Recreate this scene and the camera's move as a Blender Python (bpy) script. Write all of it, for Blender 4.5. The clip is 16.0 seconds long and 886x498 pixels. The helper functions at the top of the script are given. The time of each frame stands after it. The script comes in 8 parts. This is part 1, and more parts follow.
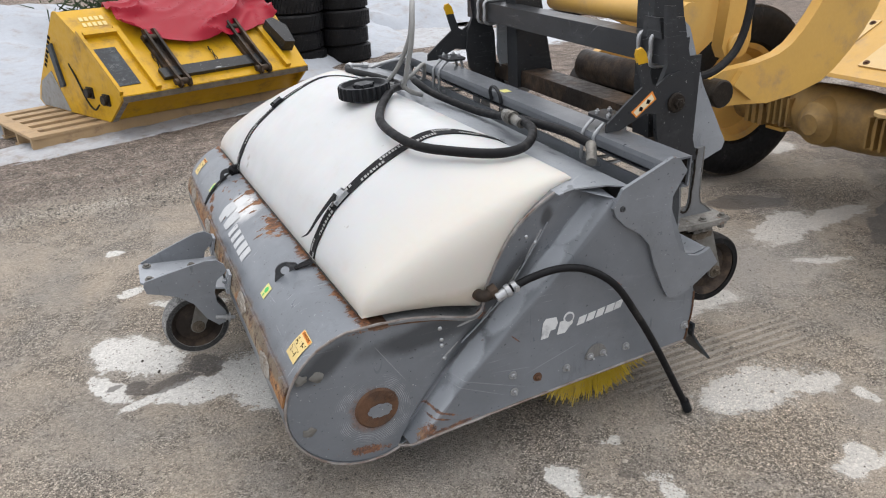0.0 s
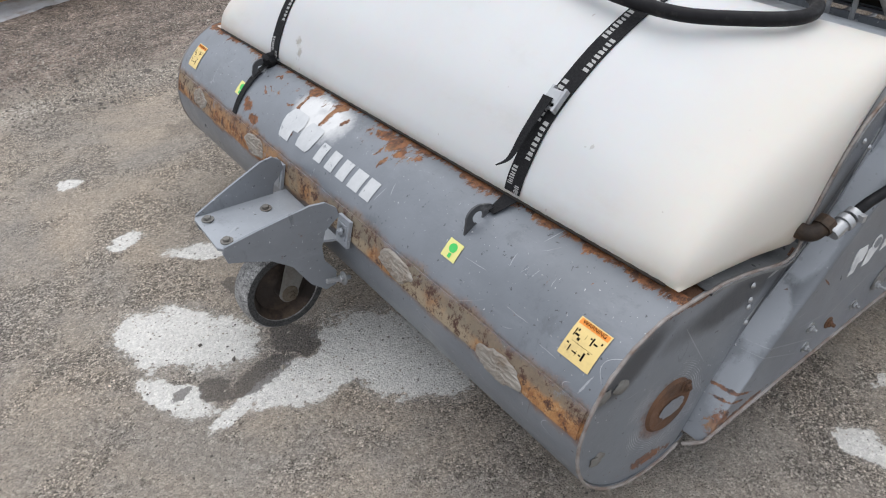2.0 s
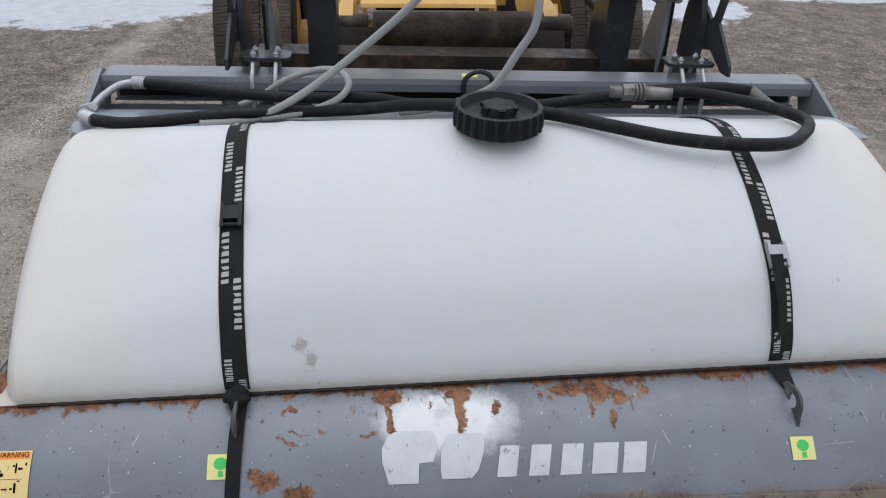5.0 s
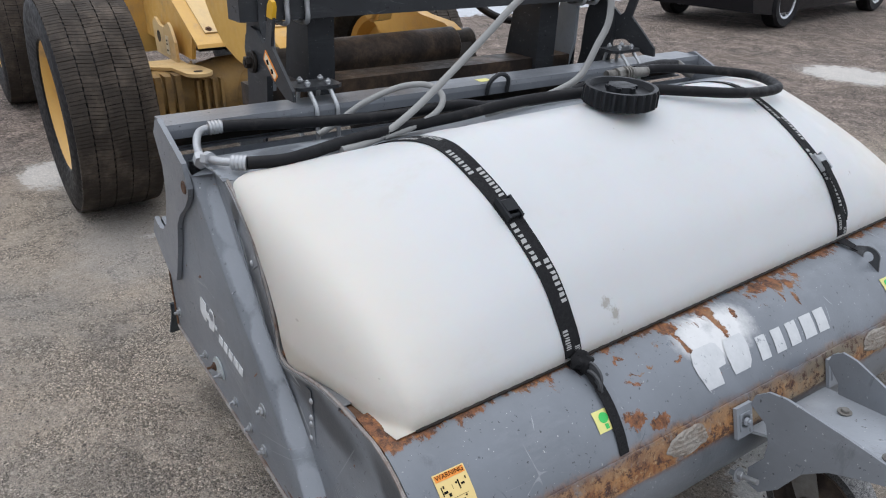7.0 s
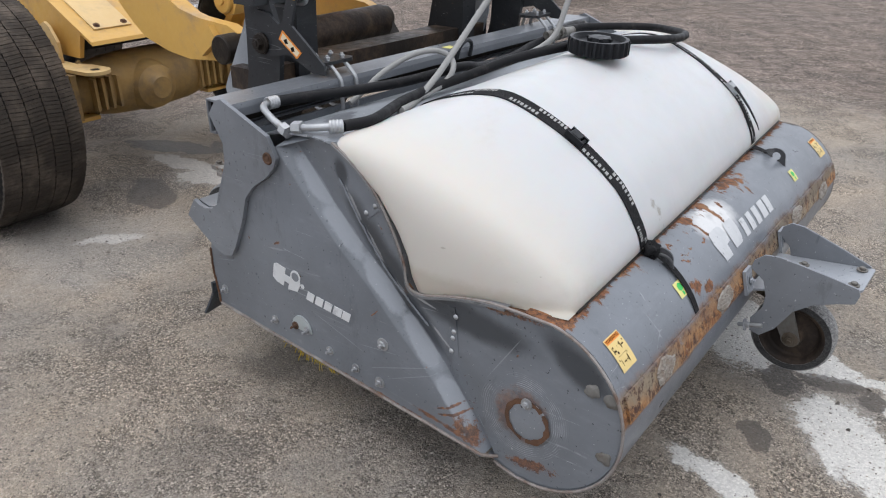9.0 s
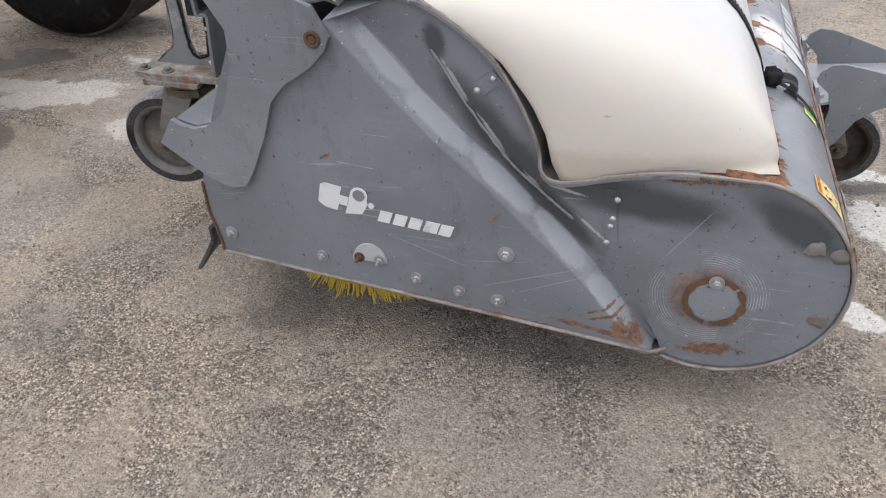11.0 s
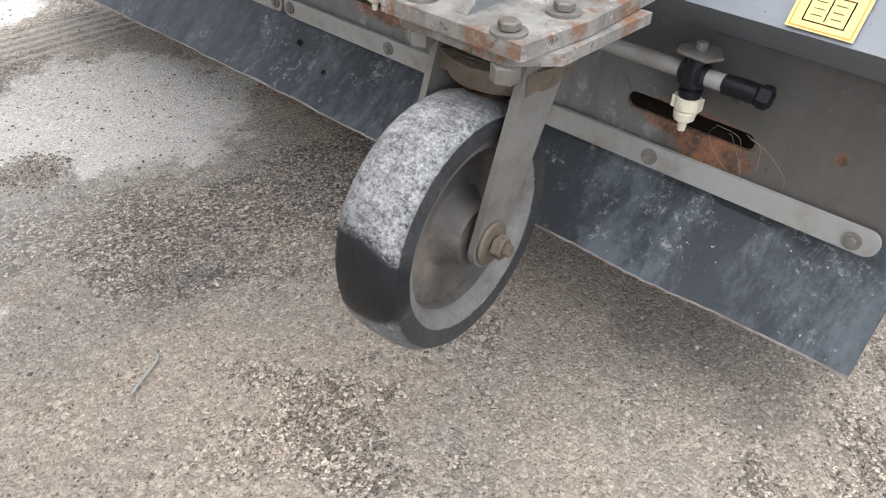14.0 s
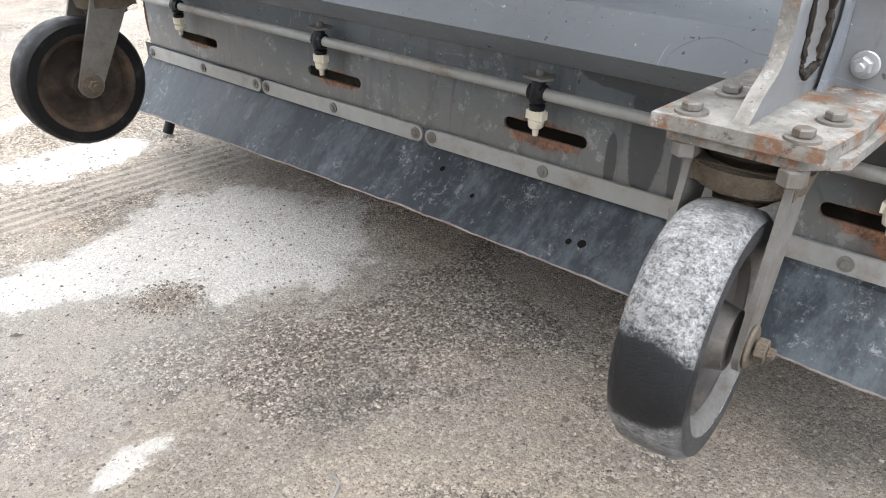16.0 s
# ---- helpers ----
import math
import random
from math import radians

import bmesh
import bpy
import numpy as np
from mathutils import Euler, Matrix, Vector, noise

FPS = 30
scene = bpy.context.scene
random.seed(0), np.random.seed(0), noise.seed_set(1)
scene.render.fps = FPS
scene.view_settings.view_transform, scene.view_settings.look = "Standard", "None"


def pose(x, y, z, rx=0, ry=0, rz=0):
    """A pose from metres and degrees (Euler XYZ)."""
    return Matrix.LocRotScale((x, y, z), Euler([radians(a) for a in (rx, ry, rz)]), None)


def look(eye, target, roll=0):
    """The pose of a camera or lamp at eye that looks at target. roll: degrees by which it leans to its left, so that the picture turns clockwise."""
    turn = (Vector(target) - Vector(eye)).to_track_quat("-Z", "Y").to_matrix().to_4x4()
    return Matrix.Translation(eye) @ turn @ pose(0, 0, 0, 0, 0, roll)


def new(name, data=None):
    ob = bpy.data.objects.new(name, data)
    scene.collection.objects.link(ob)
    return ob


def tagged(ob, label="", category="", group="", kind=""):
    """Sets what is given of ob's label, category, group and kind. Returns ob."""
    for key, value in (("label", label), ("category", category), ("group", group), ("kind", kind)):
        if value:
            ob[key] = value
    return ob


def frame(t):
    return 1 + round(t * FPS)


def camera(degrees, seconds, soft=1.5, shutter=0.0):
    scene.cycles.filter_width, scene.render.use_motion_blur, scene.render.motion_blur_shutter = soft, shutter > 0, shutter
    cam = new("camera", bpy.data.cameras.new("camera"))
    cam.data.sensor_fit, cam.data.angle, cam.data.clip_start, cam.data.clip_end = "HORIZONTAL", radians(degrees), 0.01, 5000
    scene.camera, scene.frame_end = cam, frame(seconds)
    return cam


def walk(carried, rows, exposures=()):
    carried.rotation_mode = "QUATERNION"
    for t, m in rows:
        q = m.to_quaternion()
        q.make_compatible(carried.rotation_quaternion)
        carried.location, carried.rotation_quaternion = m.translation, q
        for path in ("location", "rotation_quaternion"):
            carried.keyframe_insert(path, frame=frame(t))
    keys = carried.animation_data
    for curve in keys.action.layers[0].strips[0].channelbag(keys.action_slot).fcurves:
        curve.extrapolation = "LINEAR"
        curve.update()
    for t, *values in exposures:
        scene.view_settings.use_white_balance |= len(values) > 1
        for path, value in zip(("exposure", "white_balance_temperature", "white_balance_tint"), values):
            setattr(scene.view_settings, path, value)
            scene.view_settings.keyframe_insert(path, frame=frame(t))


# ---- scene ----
cam = camera(61.2, 16.0, 1.1)
PATH = [
    (0, (-0.31, -1.832, 1.71), (0.41, -0.152, 0.899), -2.7),
    (0.5, (-0.392, -1.676, 1.676), (0.348, -0.034, 0.807), -2.5),
    (1, (-0.558, -1.383, 1.658), (0.227, 0.191, 0.705), -2.3),
    (1.5, (-0.649, -0.998, 1.597), (0.199, 0.474, 0.541), -2.4),
    (2, (-0.794, -0.611, 1.565), (0.138, 0.729, 0.409), -2.7),
    (2.5, (-0.922, -0.248, 1.562), (0.129, 0.925, 0.329), -2.7),
    (3, (-0.987, 0.117, 1.563), (0.218, 1.095, 0.301), -2.1),
    (3.5, (-1.052, 0.443, 1.574), (0.349, 1.156, 0.337), -0.8),
    (4, (-1.004, 0.755, 1.603), (0.588, 1.149, 0.458), 0.8),
    (4.5, (-1.002, 1.072, 1.627), (0.704, 1.165, 0.589), 1.2),
    (5, (-1.064, 1.405, 1.645), (0.684, 1.243, 0.687), 1.3),
    (5.2, (-1.042, 1.536, 1.638), (0.706, 1.281, 0.701), 1.3),
    (7.3, (-0.793, 2.942, 1.589), (0.617, 1.81, 0.734), 0.6),
    (7.5, (-0.766, 3.063, 1.591), (0.595, 1.871, 0.739), 0.5),
    (8, (-0.649, 3.301, 1.584), (0.6, 1.994, 0.728), 0.2),
    (8.2, (-0.606, 3.374, 1.594), (0.597, 2.024, 0.741), 0.2),
    (10.3, (-0.263, 3.665, 1.515), (0.561, 2.154, 0.496), -0.8),
    (10.5, (-0.084, 3.651, 1.483), (0.659, 2.131, 0.416), -1.2),
    (11, (0.41, 3.582, 1.424), (0.892, 2.045, 0.238), -1.9),
    (11.5, (0.921, 3.435, 1.375), (1.092, 1.927, 0.072), -2.3),
    (12, (1.402, 3.3, 1.312), (1.26, 1.859, -0.067), -2.1),
    (12.5, (1.771, 3.031, 1.164), (1.317, 1.691, -0.25), -0.6),
    (13, (2.003, 2.785, 1.043), (1.287, 1.551, -0.359), 0.5),
    (13.5, (2.18, 2.523, 0.946), (1.222, 1.409, -0.411), 1.9),
    (14, (2.292, 2.312, 0.876), (1.122, 1.272, -0.368), 2.8),
    (14.5, (2.404, 2.206, 0.839), (1.103, 1.167, -0.269), 3.1),
    (15, (2.465, 2.139, 0.823), (1.124, 1.065, -0.201), 3.3),
    (15.5, (2.474, 2.134, 0.838), (1.142, 1.005, -0.137), 2.6),
    (16, (2.503, 2.122, 0.849), (1.19, 0.946, -0.097), 1.5),
]
EXPOSURE = [(0, 1.05, 6700, 11), (1.5, 1.03, 6550, 11), (3.5, 0.84, 6350, 10), (5, 0.68, 6200, 11), (7.5, 0.90, 6300, 11), (8, 0.93, 6350, 11), (10.5, 1.08, 6600, 13), (11, 1.24, 6650, 13), (12, 1.62, 6600, 12), (13, 1.82, 6550, 11), (14, 2.14, 6500, 11), (15, 2.40, 6500, 10), (16, 2.42, 6500, 10)]
walk(cam, [(t, look(eye, target, roll)) for t, eye, target, roll in PATH], EXPOSURE)

# ---- sky, sun ----
world = bpy.data.worlds.new("overcast_sky")
scene.world = world
world.use_nodes = True
wt = world.node_tree
sky = wt.nodes.new("ShaderNodeTexSky")
sky.sky_type, sky.sun_disc = "NISHITA", False
sky.sun_elevation, sky.sun_rotation = radians(80), radians(60)
sky.air_density, sky.dust_density, sky.ozone_density = 1.0, 5.0, 1.0
hsv = wt.nodes.new("ShaderNodeHueSaturation")
hsv.inputs["Saturation"].default_value = 0.22
bg = wt.nodes["Background"]
bg.inputs["Strength"].default_value = 0.13
wt.links.new(sky.outputs["Color"], hsv.inputs["Color"])
cloud = wt.nodes.new("ShaderNodeMix")
cloud.data_type = "RGBA"
cloud.inputs[0].default_value = 0.8
cloud.inputs[7].default_value = (5.2, 5.5, 6.0, 1)
wt.links.new(hsv.outputs["Color"], cloud.inputs[6])
wt.links.new(cloud.outputs[2], bg.inputs["Color"])
sun = new("sun", bpy.data.lights.new("sun", "SUN"))
sun.data.energy, sun.data.angle, sun.data.color = 0.55, radians(70), (1.0, 0.98, 0.96)
sun.matrix_world = look((0, 0, 12), (-0.5, -0.3, 8.0))

# ---- material tools ----


class Mat:
    """A principled material with short calls for its nodes."""

    def __init__(self, name):
        self.m = bpy.data.materials.new(name)
        self.m.use_nodes = True
        self.t = self.m.node_tree
        self.b = self.t.nodes["Principled BSDF"]
        self.co = self.t.nodes.new("ShaderNodeTexCoord").outputs["Object"]

    def node(self, kind):
        return self.t.nodes.new(kind)

    def put(self, sock, v):
        if isinstance(v, bpy.types.NodeSocket):
            self.t.links.new(v, sock)
        elif isinstance(v, tuple) and len(v) == 3 and sock.type == "RGBA":
            sock.default_value = (*v, 1)
        else:
            sock.default_value = v

    def noise(self, scale, detail=4, rough=0.55, vec=None, dist=0.0):
        n = self.node("ShaderNodeTexNoise")
        self.put(n.inputs["Vector"], self.co if vec is None else vec)
        n.inputs["Scale"].default_value, n.inputs["Detail"].default_value = scale, detail
        n.inputs["Roughness"].default_value, n.inputs["Distortion"].default_value = rough, dist
        return n.outputs["Fac"]

    def cells(self, scale, vec=None, what="Distance", feature="F1"):
        n = self.node("ShaderNodeTexVoronoi")
        n.feature = feature
        self.put(n.inputs["Vector"], self.co if vec is None else vec)
        n.inputs["Scale"].default_value = scale
        return n.outputs[what]

    def calc(self, op, a, b=0.0, c=0.0):
        n = self.node("ShaderNodeMath")
        n.operation = op
        for s, v in zip(n.inputs, (a, b, c)):
            self.put(s, v)
        return n.outputs[0]

    def vec(self, op, a, b=(0, 0, 0)):
        n = self.node("ShaderNodeVectorMath")
        n.operation = op
        self.put(n.inputs[0], a)
        self.put(n.inputs[1], b)
        return n.outputs[0]

    def length(self, a):
        n = self.node("ShaderNodeVectorMath")
        n.operation = "LENGTH"
        self.put(n.inputs[0], a)
        return n.outputs["Value"]

    def band(self, x, lo, hi, a=0.0, b=1.0, smooth=True):
        n = self.node("ShaderNodeMapRange")
        n.interpolation_type = "SMOOTHSTEP" if smooth else "LINEAR"
        for s, v in zip(n.inputs, (x, lo, hi, a, b)):
            self.put(s, v)
        return n.outputs[0]

    def mix(self, f, a, b, blend="MIX"):
        n = self.node("ShaderNodeMix")
        n.data_type, n.blend_type = "RGBA", blend
        self.put(n.inputs[0], f)
        self.put(n.inputs[6], a)
        self.put(n.inputs[7], b)
        return n.outputs[2]

    def split(self, v=None):
        n = self.node("ShaderNodeSeparateXYZ")
        self.put(n.inputs[0], self.co if v is None else v)
        return n.outputs[0], n.outputs[1], n.outputs[2]

    def mapped(self, loc=(0, 0, 0), rot=0.0, scale=(1, 1, 1), vec=None, kind="POINT"):
        n = self.node("ShaderNodeMapping")
        n.vector_type = kind
        self.put(n.inputs[0], self.co if vec is None else vec)
        n.inputs[1].default_value, n.inputs[2].default_value, n.inputs[3].default_value = loc, (0, 0, rot), scale
        return n.outputs[0]

    def shade(self, v):
        """A grey colour of the value v."""
        m = self.node("ShaderNodeCombineColor")
        for i in range(3):
            self.put(m.inputs[i], v)
        return m.outputs[0]

    def zy(self):
        """The object's z and y as a flat vector."""
        x, y, z = self.split()
        m = self.node("ShaderNodeCombineXYZ")
        self.put(m.inputs[0], z)
        self.put(m.inputs[1], y)
        return m.outputs[0]

    def bump(self, h, strength=0.3, dist=0.01, under=None):
        n = self.node("ShaderNodeBump")
        n.inputs["Strength"].default_value, n.inputs["Distance"].default_value = strength, dist
        self.put(n.inputs["Height"], h)
        if under is not None:
            self.put(n.inputs["Normal"], under)
        return n.outputs[0]

    def blobs(self, spots, vec):
        """A mask of soft ellipses (x, y, rx, ry, degrees)."""
        best = None
        for x, y, rx, ry, a in spots:
            v = self.mapped((x, y, 0), radians(a), (rx, ry, 1.0), vec, "TEXTURE")
            d = self.calc("SUBTRACT", 1.0, self.length(v))
            best = d if best is None else self.calc("MAXIMUM", best, d)
        return best

    def done(self, color, rough=0.5, metal=0.0, normal=None, **more):
        self.put(self.b.inputs["Base Color"], color)
        self.put(self.b.inputs["Roughness"], rough)
        self.put(self.b.inputs["Metallic"], metal)
        self.put(self.b.inputs["Specular IOR Level"], more.pop("spec", 0.4))
        if normal is not None:
            self.put(self.b.inputs["Normal"], normal)
        for k, v in more.items():
            self.put(self.b.inputs[k.replace("_", " ")], v)
        return self.m


def simple(name, col, rough=0.5, metal=0.0, var=0.25, scale=30.0, bump=0.1, dirt=None, amount=0.5, spec=None):
    """A plain surface with two scales of variation and optional dirt."""
    k = Mat(name)
    dark = tuple(c * (1 - var) for c in col)
    lite = tuple(min(1.0, c * (1 + var * 0.6)) for c in col)
    c = k.mix(k.noise(scale * 0.12, 5), dark, lite)
    c = k.mix(k.calc("MULTIPLY", k.noise(scale * 2.5, 6), 0.5), c, dark)
    if dirt:
        c = k.mix(k.band(k.noise(scale * 0.3, 8, 0.7), 0.62 - 0.3 * amount, 0.78), c, dirt)
    r = k.band(k.noise(scale, 4), 0.3, 0.7, max(0.04, rough - 0.1), min(1.0, rough + 0.1))
    if spec is None:
        spec = 0.18 if max(col) < 0.07 else 0.4
    return k.done(c, r, metal, k.bump(k.noise(scale * 4, 4), bump, 0.004), spec=spec)


def painted_steel(name, base, drum=False, rear=False, wear=0.5, panel=False, deck=False):
    """Grey machine paint with scuffs, chips, scratches and rust; drum adds the rust bands of the roller hood."""
    k = Mat(name)
    x, y, z = k.split()
    c = k.mix(k.band(k.noise(2.2, 8, 0.62), 0.30, 0.70), tuple(v * 0.80 for v in base), tuple(v * 1.18 for v in base))
    c = k.mix(k.calc("MULTIPLY", k.noise(17, 8, 0.7), 0.40), c, tuple(v * 0.72 for v in base))
    # pale dust wiped in streaks, darker smears
    dust = k.band(k.noise(5, 9, 0.74, k.mapped(scale=(1.0, 0.6, 3.0))), 0.52, 0.74)
    c = k.mix(k.calc("MULTIPLY", dust, 0.22), c, tuple(v * 1.2 + 0.10 for v in base))
    smear = k.band(k.noise(7, 9, 0.78, k.mapped(rot=0.3, scale=(1.0, 1.0, 0.35))), 0.57, 0.66)
    c = k.mix(k.calc("MULTIPLY", smear, 0.38), c, tuple(v * 0.45 for v in base))
    # small dark nicks and pale pricks
    nick = k.band(k.noise(75, 4, 0.6), 0.665, 0.685)
    c = k.mix(k.calc("MULTIPLY", nick, 0.85), c, tuple(v * 0.22 for v in base))
    prick = k.band(k.noise(110, 3, 0.6, k.vec("ADD", k.co, (3.0, 1.0, 5.0))), 0.70, 0.72)
    c = k.mix(k.calc("MULTIPLY", prick, 0.7), c, (0.48, 0.48, 0.47))
    # long thin scratches: contour lines of stretched noise, broken up by a second noise
    for rot, scl, col, seed, amount in ((0.5, (0.22, 3.0, 5.0), (0.44, 0.45, 0.46), 2.0, 0.55), (-0.7, (0.3, 1.2, 7.0), (0.36, 0.37, 0.38), 9.0, 0.32), (0.2, (5.0, 2.0, 0.35), tuple(v * 0.3 for v in base), 14.0, 0.5)):
        n = k.noise(3.2, 0, 0.5, k.mapped((seed, seed * 0.7, 0), rot, scl))
        line = k.calc("MULTIPLY", k.band(k.calc("ABSOLUTE", k.calc("SUBTRACT", n, 0.5)), 0.0045, 0.0025), k.band(k.noise(4.5, 4, 0.6, k.vec("ADD", k.co, (seed, 2.0, 1.0))), 0.57, 0.66))
        c = k.mix(k.calc("MULTIPLY", line, amount), c, col)
    rustc = k.mix(k.band(k.noise(42, 8, 0.80), 0.38, 0.62), (0.040, 0.020, 0.013), (0.21, 0.085, 0.036))
    rustc = k.mix(k.calc("MULTIPLY", k.band(k.noise(9, 4), 0.55, 0.75), 0.6), rustc, (0.34, 0.20, 0.10))
    rustc = k.mix(k.calc("MULTIPLY", k.band(k.noise(55, 7, 0.78), 0.52, 0.62), 0.7), rustc, (0.30, 0.125, 0.035))
    chips = k.band(k.noise(30, 6, 0.6), 0.715 - 0.02 * wear, 0.735)
    big = k.calc("MULTIPLY", k.band(k.noise(5.5, 9, 0.76), 0.68, 0.70), wear)
    rust = k.calc("MAXIMUM", k.calc("MULTIPLY", chips, 0.85), big)
    if drum:
        a = k.calc("ARCTAN2", k.calc("SUBTRACT", z, 0.36), k.calc("SUBTRACT", 0.215, x))
        wob = k.calc("MULTIPLY", k.calc("SUBTRACT", k.noise(6, 9, 0.74), 0.5), 0.30)
        aw = k.calc("ADD", a, wob)
        strip = k.calc("MULTIPLY", k.band(aw, 0.07, 0.19), k.band(aw, 0.53, 0.40))
        # ragged rust creeping down from the upper edge, longest about the middle
        streak = k.calc("ADD", k.calc("MULTIPLY", k.noise(9, 9, 0.78, k.mapped(scale=(0.4, 1.6, 0.4))), 0.62), k.calc("MULTIPLY", k.noise(26, 8, 0.75), 0.38))
        mid = k.band(k.calc("ABSOLUTE", k.calc("SUBTRACT", y, 1.3)), 0.75, 0.25, 0.30, 1.0)
        ae = k.calc("SUBTRACT", a, k.calc("MULTIPLY", k.calc("SUBTRACT", 2.16, y), 0.15))
        top = k.band(k.calc("ADD", ae, k.calc("MULTIPLY", k.calc("MULTIPLY", k.calc("SUBTRACT", streak, 0.5), 3.6), mid)), 1.30, 1.34)
        edge = k.band(k.calc("ADD", ae, k.calc("MULTIPLY", k.calc("SUBTRACT", streak, 0.5), 0.9)), 1.25, 1.29)
        tear = k.calc("MULTIPLY", top, k.band(k.noise(30, 6, 0.72), 0.40, 0.50))
        # ragged rust runs and scabs, drawn on a torn-up copy of the hood's own coordinates
        ya = k.node("ShaderNodeCombineXYZ")
        k.put(ya.inputs[0], y)
        k.put(ya.inputs[1], a)
        nz = k.node("ShaderNodeTexNoise")
        k.put(nz.inputs["Vector"], k.co)
        nz.inputs["Scale"].default_value, nz.inputs["Detail"].default_value, nz.inputs["Roughness"].default_value = 26.0, 7.0, 0.75
        torn = k.vec("ADD", ya.outputs[0], k.vec("MULTIPLY", k.vec("SUBTRACT", nz.outputs["Color"], (0.5, 0.5, 0.5)), (0.055, 0.30, 0.0)))
        runs = [(1.262, 1.16, 0.013, 0.22, 0), (1.262, 1.36, 0.030, 0.10, 0), (1.405, 1.12, 0.007, 0.24, -4), (1.41, 1.34, 0.035, 0.09, 0), (1.655, 0.69, 0.036, 0.080, 0), (1.586, 0.58, 0.034, 0.075, 0),
                (1.03, 1.38, 0.045, 0.10, 0), (0.968, 1.36, 0.035, 0.16, 0), (0.92, 1.27, 0.020, 0.10, 0), (0.944, 1.10, 0.007, 0.10, 0), (0.985, 1.15, 0.006, 0.09, 0), (1.609, 0.98, 0.010, 0.05, -30), (1.59, 1.05, 0.008, 0.05, -30),
                (1.545, 1.04, 0.014, 0.020, 0), (1.455, 1.01, 0.016, 0.022, 0), (1.607, 1.21, 0.020, 0.022, 0), (1.37, 0.72, 0.024, 0.040, 0), (1.19, 1.20, 0.010, 0.05, 0)]
        scab = k.band(k.calc("ADD", k.blobs(runs, torn), k.calc("MULTIPLY", k.calc("SUBTRACT", k.noise(60, 8, 0.8), 0.5), 1.3)), 0.08, 0.22)
        rust = k.calc("MAXIMUM", rust, k.calc("MAXIMUM", k.calc("MULTIPLY", strip, k.band(k.noise(13, 8, 0.78), 0.30, 0.44, 0.12, 1.0)), k.calc("MAXIMUM", scab, k.calc("MAXIMUM", edge, tear))))
        # white overspray above the emblem, thick in the middle and fading out
        spray = k.blobs([(1.355, 1.10, 0.085, 0.34, 0), (1.235, 1.12, 0.095, 0.30, 0), (1.29, 1.00, 0.11, 0.26, 0), (1.32, 1.26, 0.08, 0.14, 0)], torn)
        soft = k.band(k.calc("ADD", spray, k.calc("MULTIPLY", k.calc("SUBTRACT", k.noise(9, 8, 0.7), 0.5), 0.9)), -0.05, 0.65, smooth=False)
        c = k.mix(k.calc("MULTIPLY", soft, 0.95), c, k.mix(k.noise(20, 6, 0.7), (0.46, 0.46, 0.455), (0.63, 0.63, 0.62)))
        # pale scratches: single strokes with torn edges
        strokes = [(0.400, 1.06, 0.0014, 0.09, -4), (0.357, 1.05, 0.0013, 0.07, 5), (0.330, 1.07, 0.0012, 0.06, 4), (0.281, 1.09, 0.0013, 0.06, -3), (0.30, 0.70, 0.055, 0.0035, 0), (0.47, 0.83, 0.06, 0.0035, -20), (0.20, 0.62, 0.04, 0.0035, 10), (0.10, 0.80, 0.0025, 0.20, 0), (0.085, 0.60, 0.0035, 0.12, 4),
                   (0.84, 0.92, 0.0018, 0.10, -6), (0.87, 0.80, 0.0018, 0.14, 5), (1.90, 1.02, 0.0018, 0.10, 6), (0.55, -0.10, 0.06, 0.004, 14)]
        stroke = k.band(k.calc("ADD", k.blobs(strokes, k.vec("ADD", ya.outputs[0], k.vec("MULTIPLY", k.vec("SUBTRACT", nz.outputs["Color"], (0.5, 0.5, 0.5)), (0.006, 0.03, 0.0)))), k.calc("MULTIPLY", k.calc("SUBTRACT", k.noise(90, 5, 0.7), 0.5), 1.4)), 0.20, 0.45)
        c = k.mix(k.calc("MULTIPLY", stroke, 0.42), c, (0.42, 0.43, 0.44))
        strips = k.mix(k.band(k.noise(16, 9, 0.82), 0.36, 0.64), (0.15, 0.055, 0.020), (0.36, 0.185, 0.070))
        strips = k.mix(k.calc("MULTIPLY", k.band(k.noise(48, 8, 0.8), 0.54, 0.62), 0.75), strips, (0.40, 0.27, 0.14))
        strips = k.mix(k.band(k.noise(3.5, 5, 0.6), 0.46, 0.62), strips, (0.25, 0.20, 0.135))
        # the upper half of the band is dull grey-brown grime rather than bright rust
        upper = k.calc("MULTIPLY", k.band(k.calc("ADD", a, k.calc("MULTIPLY", k.calc("SUBTRACT", k.noise(14, 8, 0.75), 0.5), 0.35)), 0.27, 0.36), k.band(y, 1.35, 0.95, 0.35, 0.85))
        strips = k.mix(upper, strips, k.mix(k.noise(40, 6, 0.75), (0.085, 0.070, 0.052), (0.20, 0.170, 0.125)))
        rustc = k.mix(strip, rustc, k.mix(k.band(k.noise(30, 8, 0.84), 0.50, 0.58), strips, (0.055, 0.024, 0.015)))
